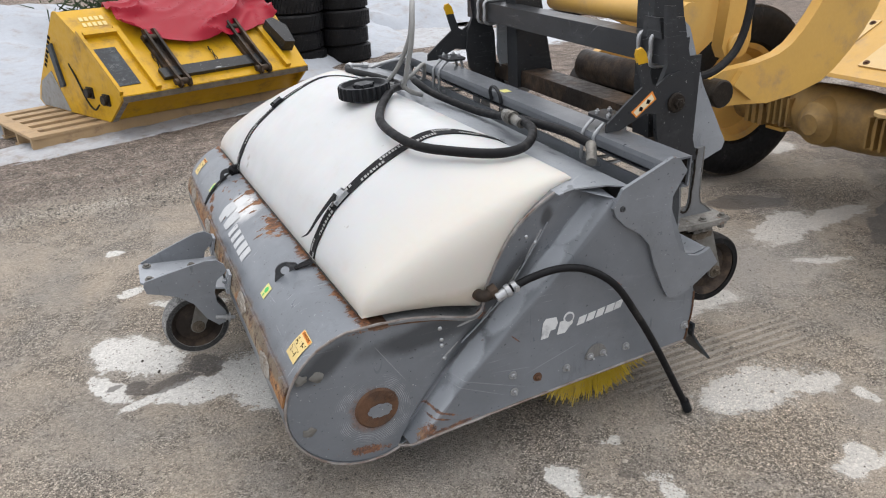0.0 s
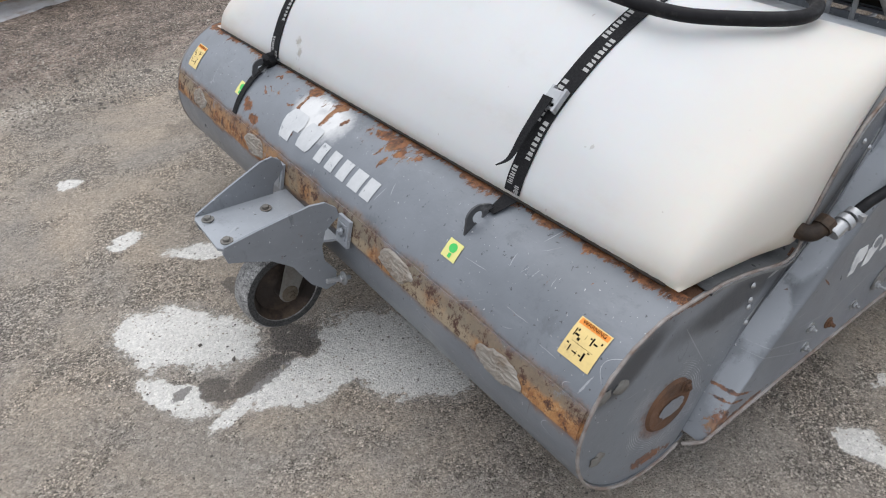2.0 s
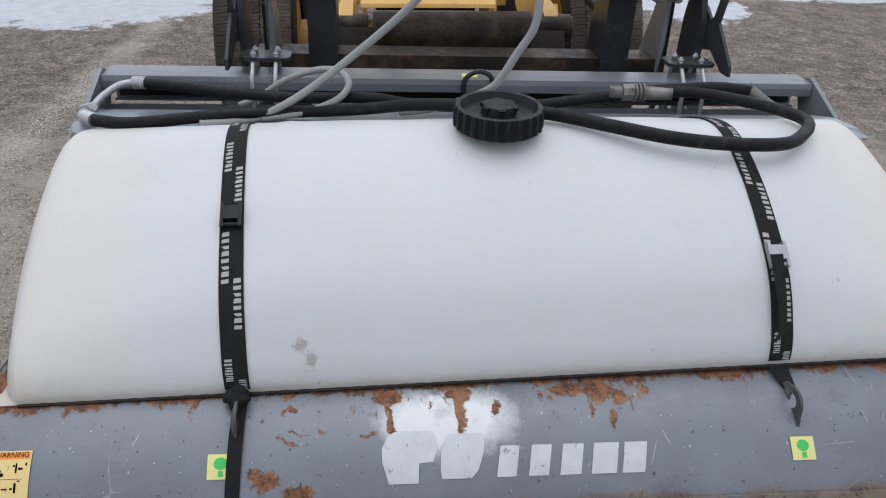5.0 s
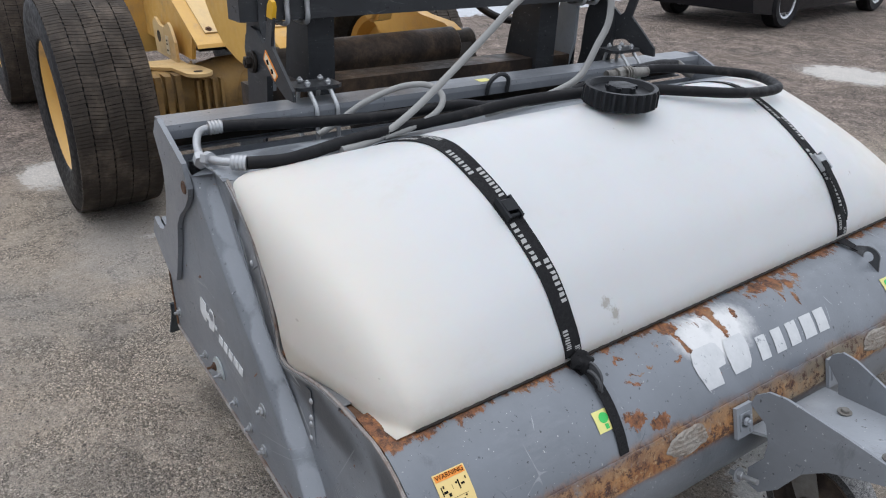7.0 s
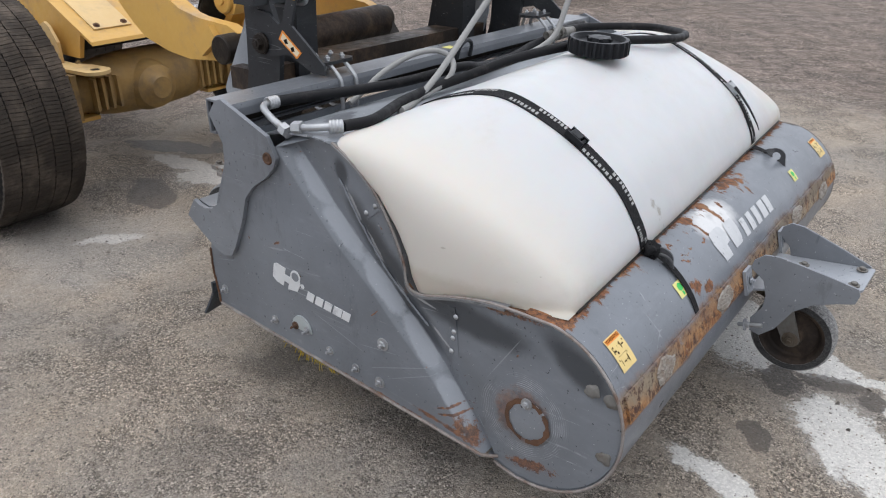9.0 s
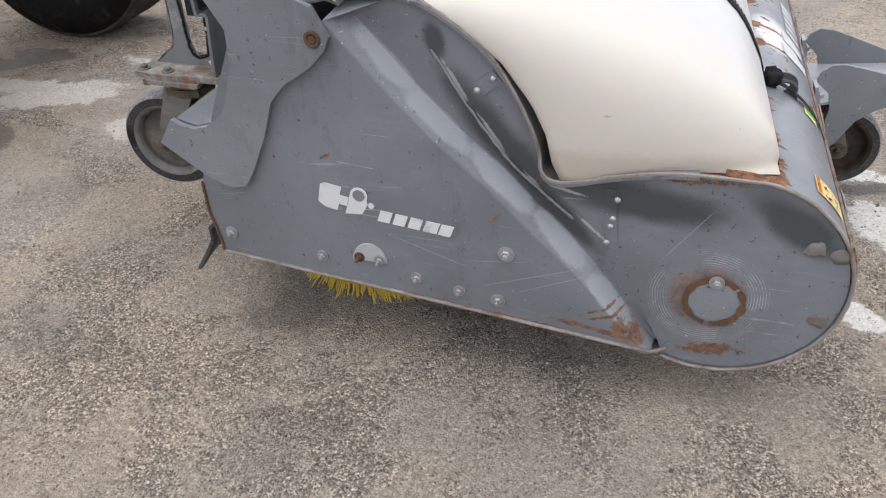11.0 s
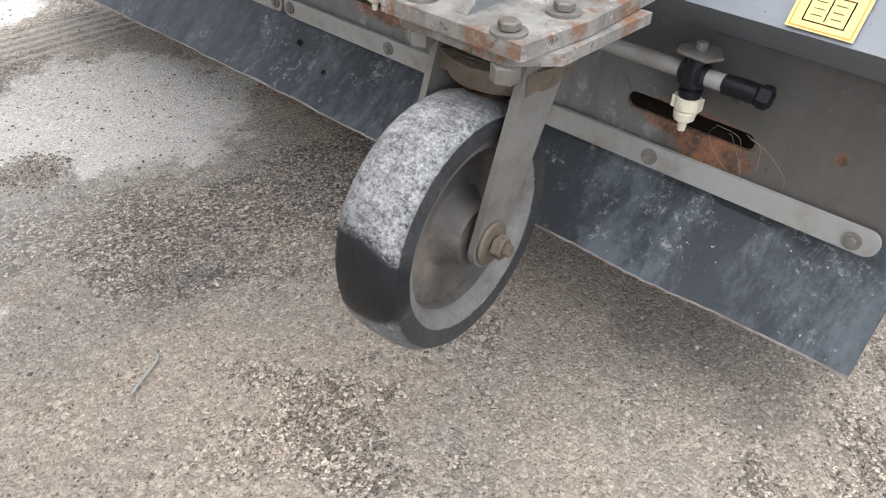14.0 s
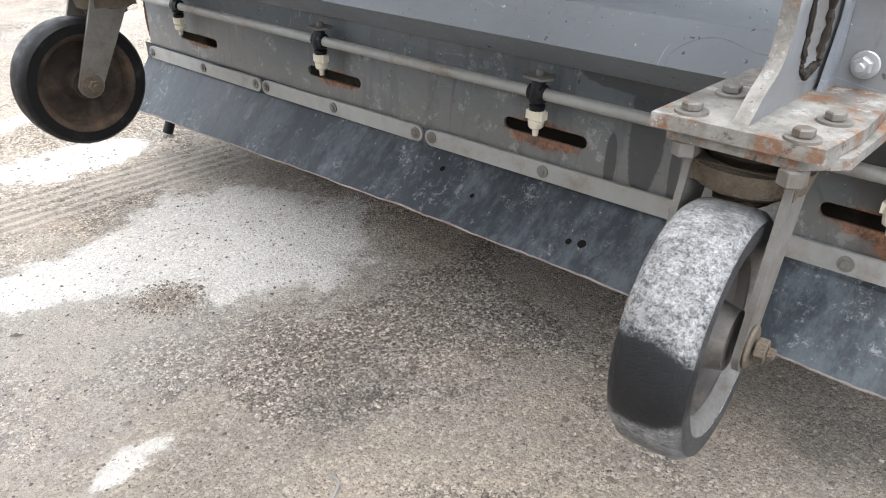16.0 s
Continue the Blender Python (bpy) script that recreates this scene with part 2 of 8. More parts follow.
    if panel:
        xz = k.node("ShaderNodeCombineXYZ")
        k.put(xz.inputs[0], x)
        k.put(xz.inputs[1], z)
        nn = k.calc("MULTIPLY", k.calc("SUBTRACT", k.noise(30, 9, 0.80), 0.5), 3.0)
        spots = k.blobs([(0.375, 0.195, 0.05, 0.018, 50), (0.405, 0.205, 0.050, 0.030, 48), (0.50, 0.198, 0.11, 0.012, 8), (0.44, 0.235, 0.07, 0.006, -20), (0.43, 0.190, 0.09, 0.014, 8), (0.20, 0.165, 0.10, 0.026, -10), (0.605, 0.565, 0.03, 0.028, 0), (0.71, 0.46, 0.035, 0.004, -45), (1.10, 0.565, 0.025, 0.008, -25), (0.70, 0.190, 0.35, 0.010, 5),
                         (0.45, 0.255, 0.09, 0.007, -25), (0.30, 0.595, 0.16, 0.012, 0), (1.087, 0.845, 0.016, 0.016, 0)], xz.outputs[0])
        rust = k.calc("MAXIMUM", rust, k.calc("MULTIPLY", k.band(k.calc("ADD", spots, nn), 0.30, 0.55), 0.85))
        ringd = k.length(k.vec("MULTIPLY", k.vec("SUBTRACT", xz.outputs[0], (0.235, 0.308, 0)), (1, 1, 0)))
        scr = k.calc("MULTIPLY", k.band(k.calc("ABSOLUTE", k.calc("SUBTRACT", ringd, 0.105)), 0.032, 0.008), k.band(k.calc("SINE", k.calc("ADD", k.calc("MULTIPLY", ringd, 1100.0), k.calc("MULTIPLY", k.noise(9, 3), 12.0))), 0.2, 1.0))
        c = k.mix(k.calc("MULTIPLY", k.calc("MULTIPLY", scr, k.band(k.noise(14, 5, 0.7), 0.42, 0.60)), 0.60), c, (0.44, 0.45, 0.46))
        glow = k.band(k.calc("ADD", ringd, k.calc("MULTIPLY", k.calc("SUBTRACT", k.noise(24, 7, 0.75), 0.5), 0.09)), 0.088, 0.062)
        rust = k.calc("MAXIMUM", rust, k.calc("MULTIPLY", glow, 0.55))
        # the recess darkened: shade painted in, with dark wet grime among it
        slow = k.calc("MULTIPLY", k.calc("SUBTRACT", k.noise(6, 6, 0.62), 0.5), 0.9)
        grime_shade = k.band(k.calc("ADD", k.blobs([(0.60, 0.500, 0.16, 0.055, 45), (0.42, 0.53, 0.26, 0.055, 4), (0.73, 0.66, 0.18, 0.05, 50), (0.10, 0.52, 0.14, 0.05, 30), (0.845, 0.84, 0.024, 0.045, -20), (0.66, 0.585, 0.15, 0.050, 48), (0.55, 0.455, 0.12, 0.035, 46)], xz.outputs[0]), slow), -0.10, 0.55)
        c = k.mix(k.calc("MULTIPLY", grime_shade, 0.84), c, (0.030, 0.034, 0.039))
        # paint rubbed off along the crease
        rub = k.blobs([(0.63, 0.545, 0.055, 0.007, 50), (0.72, 0.645, 0.08, 0.006, 54), (0.80, 0.755, 0.07, 0.006, 58), (0.50, 0.45, 0.06, 0.005, 40), (0.56, 0.535, 0.05, 0.005, 12)], xz.outputs[0])
        rub = k.band(k.calc("ADD", rub, k.calc("MULTIPLY", k.calc("SUBTRACT", k.noise(50, 8, 0.8), 0.5), 2.4)), 0.15, 0.45)
        c = k.mix(k.calc("MULTIPLY", rub, 0.55), c, (0.42, 0.43, 0.43))
        # the raised rib paler: skylight on it painted in, along with rubbed paint
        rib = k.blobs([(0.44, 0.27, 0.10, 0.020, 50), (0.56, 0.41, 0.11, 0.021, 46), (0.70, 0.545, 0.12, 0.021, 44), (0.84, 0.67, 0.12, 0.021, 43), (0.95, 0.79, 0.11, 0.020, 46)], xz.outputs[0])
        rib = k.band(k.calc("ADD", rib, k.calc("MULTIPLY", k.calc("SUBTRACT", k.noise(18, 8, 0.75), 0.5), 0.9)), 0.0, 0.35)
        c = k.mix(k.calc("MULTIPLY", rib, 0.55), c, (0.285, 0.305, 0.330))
        # drawn-out pale scratches across the lower field
        drag = k.blobs([(0.86, 0.345, 0.14, 0.0022, 17), (0.62, 0.315, 0.16, 0.0020, -22), (0.58, 0.300, 0.13, 0.0016, -26), (0.70, 0.345, 0.10, 0.0016, -8), (0.30, 0.46, 0.11, 0.0020, -58), (1.36, 0.43, 0.05, 0.0012, -12), (1.10, 0.545, 0.05, 0.004, -8)], xz.outputs[0])
        drag = k.band(k.calc("ADD", drag, k.calc("MULTIPLY", k.calc("SUBTRACT", k.noise(80, 5, 0.7), 0.5), 1.2)), 0.12, 0.35)
        c = k.mix(k.calc("MULTIPLY", drag, 0.26), c, (0.40, 0.41, 0.42))
    if deck:
        pools = k.band(k.noise(7, 5, 0.62, k.mapped(scale=(1.3, 0.8, 0.3))), 0.585, 0.600)
        c = k.mix(k.calc("MULTIPLY", pools, 0.72), c, tuple(v * 0.28 for v in base))
    if rear:
        low = k.band(k.calc("ADD", z, k.calc("MULTIPLY", k.noise(7, 7, 0.74), 0.25)), 0.60, 0.46)
        c = k.mix(k.calc("MULTIPLY", low, 0.40), c, (0.16, 0.145, 0.12))
        run = k.band(k.noise(11, 8, 0.76, k.mapped(scale=(1, 1, 0.14))), 0.52, 0.60)
        c = k.mix(k.calc("MULTIPLY", run, 0.42), c, (0.050, 0.055, 0.060))
        c = k.mix(k.calc("MULTIPLY", k.band(k.noise(19, 9, 0.80), 0.55, 0.63), 0.45), c, (0.29, 0.30, 0.30))
        yz = k.node("ShaderNodeCombineXYZ")
        k.put(yz.inputs[0], y)
        k.put(yz.inputs[1], z)
        rag = k.calc("MULTIPLY", k.calc("SUBTRACT", k.noise(22, 8, 0.8), 0.5), 1.3)
        # brown-black grime near the end at y = 2.1
        grime_shade = k.band(k.calc("ADD", k.blobs([(2.12, 0.40, 0.26, 0.16, 0), (1.98, 0.46, 0.16, 0.06, 0)], yz.outputs[0]), k.calc("MULTIPLY", k.calc("SUBTRACT", k.noise(8, 8, 0.7), 0.5), 0.9)), 0.0, 0.45)
        c = k.mix(k.calc("MULTIPLY", grime_shade, 0.75), c, k.mix(k.noise(25, 7, 0.7), (0.040, 0.036, 0.032), (0.090, 0.078, 0.066)))
        # wet run below the beam, rust burnt round each slot
        wet = k.band(k.calc("ADD", k.blobs([(1.605, 0.45, 0.035, 0.16, 0), (1.545, 0.36, 0.012, 0.06, 0), (1.66, 0.38, 0.010, 0.09, 0), (1.58, 0.505, 0.12, 0.025, 0)], yz.outputs[0]), k.calc("MULTIPLY", rag, 0.4)), 0.05, 0.16)
        c = k.mix(k.calc("MULTIPLY", wet, 0.80), c, (0.026, 0.028, 0.030))
        burnt = k.blobs([(1.975, 0.378, 0.115, 0.034, 0), (2.01, 0.352, 0.075, 0.030, 0), (1.405, 0.378, 0.115, 0.036, 0), (0.835, 0.372, 0.10, 0.026, 0), (0.27, 0.370, 0.09, 0.022, 0), (2.16, 0.405, 0.012, 0.012, 0)], yz.outputs[0])
        rust = k.calc("MAXIMUM", rust, k.calc("MULTIPLY", k.band(k.calc("ADD", burnt, rag), 0.12, 0.42), 0.8))
    c = k.mix(rust, c, rustc)
    r = k.band(rust, 0.0, 1.0, 0.33, 0.85)
    r = k.calc("ADD", r, k.calc("MULTIPLY", k.calc("SUBTRACT", k.noise(10, 6, 0.65), 0.5), 0.30))
    h = k.calc("ADD", k.calc("MULTIPLY", k.noise(120, 5), 0.22), k.calc("MULTIPLY", k.calc("MULTIPLY", rust, k.noise(70, 6, 0.7)), 1.1))
    return k.done(c, r, 0.0, k.bump(h, 0.35, 0.004, k.bump(k.noise(3.0, 2), 0.16, 0.03)), spec=0.22 if max(base) < 0.07 else 0.5)


def ground_material():
    k = Mat("worn_asphalt")
    flat = k.mapped(scale=(1, 1, 0))

    def warp(scale, detail, amount):
        n = k.node("ShaderNodeTexNoise")
        k.put(n.inputs["Vector"], flat)
        n.inputs["Scale"].default_value, n.inputs["Detail"].default_value, n.inputs["Roughness"].default_value = scale, detail, 0.65
        return k.vec("MULTIPLY", k.vec("SUBTRACT", n.outputs["Color"], (0.5, 0.5, 0.5)), (amount, amount, 0.0))

    shift = warp(4.5, 8, 0.55)
    edge = warp(7.0, 9, 0.16)
    co = k.vec("ADD", flat, shift)
    near = k.vec("ADD", flat, edge)
    fine = k.vec("ADD", flat, warp(60, 4, 0.010))
    grey = k.mix(k.noise(1.3, 8, 0.68, flat), (0.230, 0.211, 0.188), (0.412, 0.373, 0.328))
    tan = k.mix(k.noise(2.4, 8, 0.68, flat), (0.365, 0.301, 0.235), (0.540, 0.456, 0.364))
    c = k.mix(k.band(k.noise(0.9, 9, 0.70, flat, 0.6), 0.34, 0.66), grey, tan)
    # coarse grit on the far side of the yard
    far = k.band(k.split(k.vec("ADD", flat, k.vec("MULTIPLY", shift, (1.5, 1.5, 0))))[1], 3.65, 4.1)
    away = k.length(k.vec("SUBTRACT", k.vec("ADD", flat, k.vec("MULTIPLY", shift, (2.2, 2.2, 0))), (0.7, 1.0, 0.0)))
    far = k.calc("MAXIMUM", far, k.band(away, 3.1, 4.6))
    c = k.mix(k.calc("MULTIPLY", far, 0.85), c, k.mix(k.band(k.noise(5, 10, 0.85, flat), 0.40, 0.60), (0.092, 0.069, 0.057), (0.285, 0.225, 0.190)))
    pebble = k.node("ShaderNodeSeparateColor")
    k.put(pebble.inputs[0], k.cells(62, flat, "Color"))
    c = k.mix(k.calc("MULTIPLY", far, 0.75), c, k.mix(1.0, c, k.shade(k.band(pebble.outputs[0], 0.0, 1.0, 0.35, 1.75, False)), "MULTIPLY"))
    # gravel line swept along the edge
    line = k.calc("MULTIPLY", k.band(k.calc("ABSOLUTE", k.calc("SUBTRACT", k.split(k.vec("ADD", flat, k.vec("MULTIPLY", shift, (0.6, 0.6, 0))))[1], 3.56)), 0.22, 0.02), k.band(k.noise(60, 6, 0.8, flat), 0.46, 0.56))
    c = k.mix(k.calc("MULTIPLY", line, 0.85), c, (0.66, 0.61, 0.54))
    bare = k.band(k.noise(1.9, 8, 0.74, flat, 0.5), 0.44, 0.58)
    # aggregate: stones of two sizes, each of its own tone, with dark joints between
    big = k.node("ShaderNodeSeparateColor")
    k.put(big.inputs[0], k.cells(125, fine, "Color"))
    tiny = k.node("ShaderNodeSeparateColor")
    k.put(tiny.inputs[0], k.cells(290, fine, "Color"))
    core = k.band(k.cells(125, fine), 0.60, 0.15)
    tone = k.calc("MULTIPLY", k.band(big.outputs[0], 0.0, 1.0, 0.32, 1.72, False), k.band(tiny.outputs[0], 0.0, 1.0, 0.42, 1.60, False))
    c = k.mix(k.band(bare, 0, 1, 0.30, 0.82), c, k.mix(1.0, c, k.shade(tone), "MULTIPLY"))
    joint = k.band(k.cells(125, fine, "Distance", "DISTANCE_TO_EDGE"), 0.10, 0.02)
    c = k.mix(k.calc("MULTIPLY", joint, k.band(bare, 0, 1, 0.22, 0.62)), c, (0.085, 0.075, 0.066))
    pits = k.band(k.noise(150, 6, 0.80, fine), k.band(bare, 0, 1, 0.575, 0.530), k.band(bare, 0, 1, 0.600, 0.555))
    c = k.mix(k.calc("MULTIPLY", pits, 0.92), c, (0.036, 0.031, 0.027))
    pale = k.calc("MULTIPLY", k.band(big.outputs[1], k.band(bare, 0.0, 1.0, 0.965, 0.88), 0.99), core)
    c = k.mix(k.calc("MULTIPLY", pale, 0.45), c, (0.68, 0.62, 0.54))
    lite = k.band(k.noise(210, 4, 0.75, k.vec("ADD", fine, (3.0, 7.0, 0))), 0.600, 0.625)
    c = k.mix(k.calc("MULTIPLY", lite, 0.42), c, (0.70, 0.63, 0.54))
    # dark stretches: bare binder, and the machine's shadow painted at (1.38, 2.15); pale dust blown behind the casters
    dark = k.band(k.calc("ADD", k.blobs([(1.88, 2.43, 0.30, 0.12, 5), (1.12, 2.56, 0.22, 0.12, 0), (1.38, 2.15, 0.22, 0.10, 40), (1.86, 1.31, 0.16, 0.14, 30), (1.32, 2.08, 0.10, 0.22, 10), (0.57, 2.10, 0.20, 0.10, 0), (2.45, 1.75, 0.16, 0.20, 0), (0.2, 2.75, 0.25, 0.12, -15)], co),
                                  k.calc("MULTIPLY", k.calc("SUBTRACT", k.noise(16, 8, 0.75, flat), 0.5), 1.2)), 0.0, 0.5)
    c = k.mix(k.calc("MULTIPLY", dark, k.band(k.noise(110, 5, 0.75, fine), 0.44, 0.52, 0.10, 0.42)), c, (0.075, 0.070, 0.066))
    dusty = k.band(k.calc("ADD", k.blobs([(2.35, 0.75, 0.85, 0.55, 0), (2.5, 1.3, 0.35, 0.35, 0), (2.7, 2.0, 0.6, 0.6, 0)], co), k.calc("MULTIPLY", k.calc("SUBTRACT", k.noise(7, 8, 0.7, flat), 0.5), 0.8)), 0.0, 0.6)
    c = k.mix(k.calc("MULTIPLY", dusty, 0.32), c, (0.58, 0.555, 0.515))
    # dried white lime: before the hood, along the sides, behind the flap, farther off
    lime = [(-0.45, 1.33, 0.14, 0.26, 40), (-0.22, 0.92, 0.16, 0.10, -10), (-0.565, 1.10, 0.055, 0.15, 22), (0.02, 0.87, 0.16, 0.28, 18), (-0.24, 0.90, 0.17, 0.055, -8), (-0.43, 0.94, 0.12, 0.025, 25), (-0.17, 1.745, 0.19, 0.050, -20), (-0.49, 2.61, 0.05, 0.05, 0), (-0.43, 2.01, 0.07, 0.05, 0)]
    lime += [(1.71, -0.09, 0.26, 0.14, 4), (1.95, -0.17, 0.10, 0.07, 0), (1.07, -0.335, 0.06, 0.018, -25), (1.68, -0.58, 0.10, 0.05, 0), (2.04, -0.31, 0.03, 0.07, 0), (0.79, -0.20, 0.055, 0.085, 0), (0.82, -0.32, 0.05, 0.04, 0), (1.07, -0.40, 0.035, 0.05, 0), (1.74, -0.53, 0.05, 0.05, 0), (1.04, -0.11, 0.03, 0.025, 0), (1.82, -0.60, 0.06, 0.04, 0)]
    lime += [(1.62, 0.68, 0.33, 0.34, 20), (1.84, 0.56, 0.16, 0.14, 0), (2.17, 1.205, 0.08, 0.028, 10), (2.50, 1.24, 0.15, 0.09, -15), (2.02, 0.58, 0.22, 0.12, -10), (2.78, 1.90, 0.05, 0.16, -40)]
    lime += [(3.04, 1.02, 0.30, 0.14, 25), (2.87, 0.60, 0.16, 0.045, -25), (3.40, 1.00, 0.35, 0.08, 10), (4.1, 2.24, 0.3, 0.2, 0), (3.0, -4.8, 0.5, 0.4, 0)]
    lm = k.calc("ADD", k.blobs(lime, near), k.calc("MULTIPLY", k.calc("SUBTRACT", k.noise(9, 10, 0.78, flat), 0.5), 1.7))
    haze = k.band(lm, -0.35, 0.20)
    c = k.mix(k.calc("MULTIPLY", haze, 0.30), c, (0.56, 0.53, 0.485))
    lm = k.band(k.calc("ADD", lm, k.calc("MULTIPLY", k.calc("SUBTRACT", k.noise(90, 7, 0.8, fine), 0.5), 0.5)), 0.03, 0.12)
    limec = k.mix(k.noise(30, 8, 0.8, flat), (0.56, 0.545, 0.51), (0.76, 0.745, 0.705))
    limec = k.mix(0.16, limec, k.mix(1.0, limec, k.shade(tone), "MULTIPLY"))
    film = k.band(k.split(flat)[0], 0.5, 2.0, 1.0, 0.58)  # thinner film behind the machine
    c = k.mix(k.calc("MULTIPLY", k.calc("MULTIPLY", lm, film), k.band(k.noise(120, 6, 0.8, fine), 0.34, 0.46, 0.66, 0.96)), c, limec)
    # tyre marks pressed into the dust behind the flap
    gx, gy, gz = k.split(k.vec("ADD", flat, k.vec("MULTIPLY", edge, (0.2, 0.2, 0))))
    rut = k.calc("MULTIPLY", k.band(k.calc("ABSOLUTE", k.calc("SUBTRACT", gy, 0.17)), 0.13, 0.09), k.band(k.calc("ABSOLUTE", k.calc("SUBTRACT", gx, 1.75)), 0.60, 0.30))
    bars = k.band(k.calc("SINE", k.calc("MULTIPLY", gy, 150.0)), -0.2, 0.5)
    c = k.mix(k.calc("MULTIPLY", k.calc("MULTIPLY", rut, bars), 0.45), c, (0.50, 0.465, 0.42))
    c = k.mix(k.calc("MULTIPLY", k.calc("MULTIPLY", rut, k.calc("SUBTRACT", 1.0, bars)), 0.35), c, (0.17, 0.155, 0.138))
    # damp patches
    damp = k.band(k.calc("ADD", k.blobs([(-0.18, 1.10, 0.07, 0.10, 0), (-0.33, 1.02, 0.13, 0.06, 20), (-0.46, 1.06, 0.06, 0.08, 20), (-0.56, 1.11, 0.035, 0.03, 0), (-0.20, 1.48, 0.05, 0.12, 30),
                                         (1.03, -0.25, 0.07, 0.06, 0), (3.15, 1.42, 0.30, 0.14, -25), (3.75, 0.85, 0.45, 0.12, 20), (3.45, 0.62, 0.2, 0.10, 0)], near),
                         k.calc("MULTIPLY", k.calc("SUBTRACT", k.noise(12, 7, 0.68, flat), 0.5), 0.8)), 0.08, 0.20)
    c = k.mix(k.calc("MULTIPLY", damp, 0.72), c, (0.090, 0.080, 0.072))
    # thin ice and snow left on the far yard
    ice = k.calc("ADD", k.blobs([(7.6, 4.4, 1.3, 1.6, 20), (9.5, 3.0, 1.6, 1.0, 0), (8.0, -2.2, 1.4, 0.8, 0), (8.6, -5.2, 0.8, 2.6, 0),
                                 (10.5, 0.5, 1.4, 2.6, 0), (6.2, 8.4, 2.2, 1.2, 0), (3.6, 7.4, 1.4, 0.5, 10)], co), k.calc("MULTIPLY", k.calc("SUBTRACT", k.noise(2.4, 8, 0.75, flat), 0.5), 1.3))
    ice = k.band(ice, 0.10, 0.25)
    c = k.mix(ice, c, k.mix(k.noise(6, 7, 0.7, flat), (0.42, 0.44, 0.47), (0.78, 0.80, 0.83)))
    rough = k.band(damp, 0.0, 1.0, 0.88, 0.50)
    h = k.calc("ADD", k.calc("MULTIPLY", core, k.band(big.outputs[2], 0, 1, 0.2, 1.0)), k.calc("MULTIPLY", k.noise(200, 5, 0.8, fine), 1.6))
    h = k.calc("SUBTRACT", h, k.calc("MULTIPLY", joint, 0.5))
    h = k.calc("MULTIPLY", h, k.band(lm, 0.0, 1.0, 1.0, 0.55))
    nrm = k.bump(h, 0.85, 0.006, k.bump(k.noise(9, 7, 0.68, flat), 0.35, 0.03))
    return k.done(c, rough, 0.0, nrm, spec=0.2)


GREY = painted_steel("grey_machine_paint", (0.170, 0.183, 0.200))
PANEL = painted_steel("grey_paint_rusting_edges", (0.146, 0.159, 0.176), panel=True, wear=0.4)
DRUM = painted_steel("grey_paint_with_rust_bands", (0.140, 0.153, 0.170), drum=True, wear=0.35)
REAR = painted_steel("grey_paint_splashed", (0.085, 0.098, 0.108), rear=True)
LIGHTGREY = painted_steel("light_grey_paint", (0.245, 0.262, 0.283), wear=0.4)
DECK = painted_steel("light_grey_paint_wet_spots", (0.225, 0.242, 0.262), wear=0.4, deck=True)
MIDGREY = painted_steel("mid_grey_paint", (0.152, 0.165, 0.181), wear=0.4)
RUSTYGREY = painted_steel("grey_paint_rusting", (0.150, 0.155, 0.160), wear=1.0, rear=True)
BEAMGREY = painted_steel("dull_dark_grey_paint", (0.132, 0.142, 0.156), wear=0.5)
DARKPAINT = painted_steel("dark_grey_paint", (0.028, 0.0295, 0.032), wear=0.4)
YELLOW = simple("yellow_machine_paint", (0.62, 0.37, 0.095), 0.45, var=0.22, scale=18, bump=0.15, dirt=(0.34, 0.23, 0.12), amount=0.45)
BRIGHTYELLOW = simple("bright_yellow_paint", (0.56, 0.315, 0.010), 0.4, var=0.22, scale=14, dirt=(0.16, 0.09, 0.03), amount=0.5, spec=0.25)
# axle yellow: dirty, and darkened to paint the shade under the loader body
DIRTYSHADEYELLOW = simple("dirty_shaded_yellow_casting", (0.36, 0.225, 0.075), 0.65, var=0.4, scale=16, bump=0.3, dirt=(0.12, 0.085, 0.052), amount=0.8)
RUST = simple("rusty_steel", (0.155, 0.078, 0.042), 0.85, var=0.6, scale=45, bump=0.5, dirt=(0.045, 0.028, 0.020), amount=0.8)
WORN = simple("worn_edge_steel", (0.30, 0.28, 0.265), 0.6, var=0.5, scale=60, bump=0.3, dirt=(0.11, 0.062, 0.038), amount=0.85)
ZINC = simple("zinc_plated_steel", (0.42, 0.43, 0.44), 0.42, 0.6, var=0.4, scale=60, dirt=(0.22, 0.19, 0.16), amount=0.3)
BRIGHTZINC = simple("bright_zinc_sheet", (0.40, 0.435, 0.435), 0.45, 0.15, var=0.25, scale=40, dirt=(0.25, 0.24, 0.22), amount=0.3)
FITTING = simple("oily_steel", (0.23, 0.22, 0.20), 0.38, 0.5, var=0.5, scale=70, bump=0.2, dirt=(0.04, 0.036, 0.030), amount=0.8)
WELD = simple("lumpy_weld", (0.30, 0.275, 0.24), 0.6, 0.1, var=0.5, scale=60, bump=0.6, dirt=(0.14, 0.095, 0.06), amount=0.7)
WORNDARK = simple("worn_dark_steel", (0.07, 0.072, 0.076), 0.5, 0.2, var=0.5, scale=50, dirt=(0.22, 0.22, 0.22), amount=0.4)
GALV = simple("dull_galvanised_strip", (0.30, 0.30, 0.29), 0.6, 0.2, var=0.3, scale=30, dirt=(0.17, 0.14, 0.11), amount=0.5)
TREAD = simple("dusty_tread_rubber", (0.050, 0.042, 0.035), 0.75, var=0.5, scale=14, bump=0.4, dirt=(0.135, 0.110, 0.088), amount=0.6)
RUBBER = simple("black_rubber", (0.007, 0.007, 0.008), 0.55, var=0.3, scale=40, dirt=(0.05, 0.046, 0.042), amount=0.25)
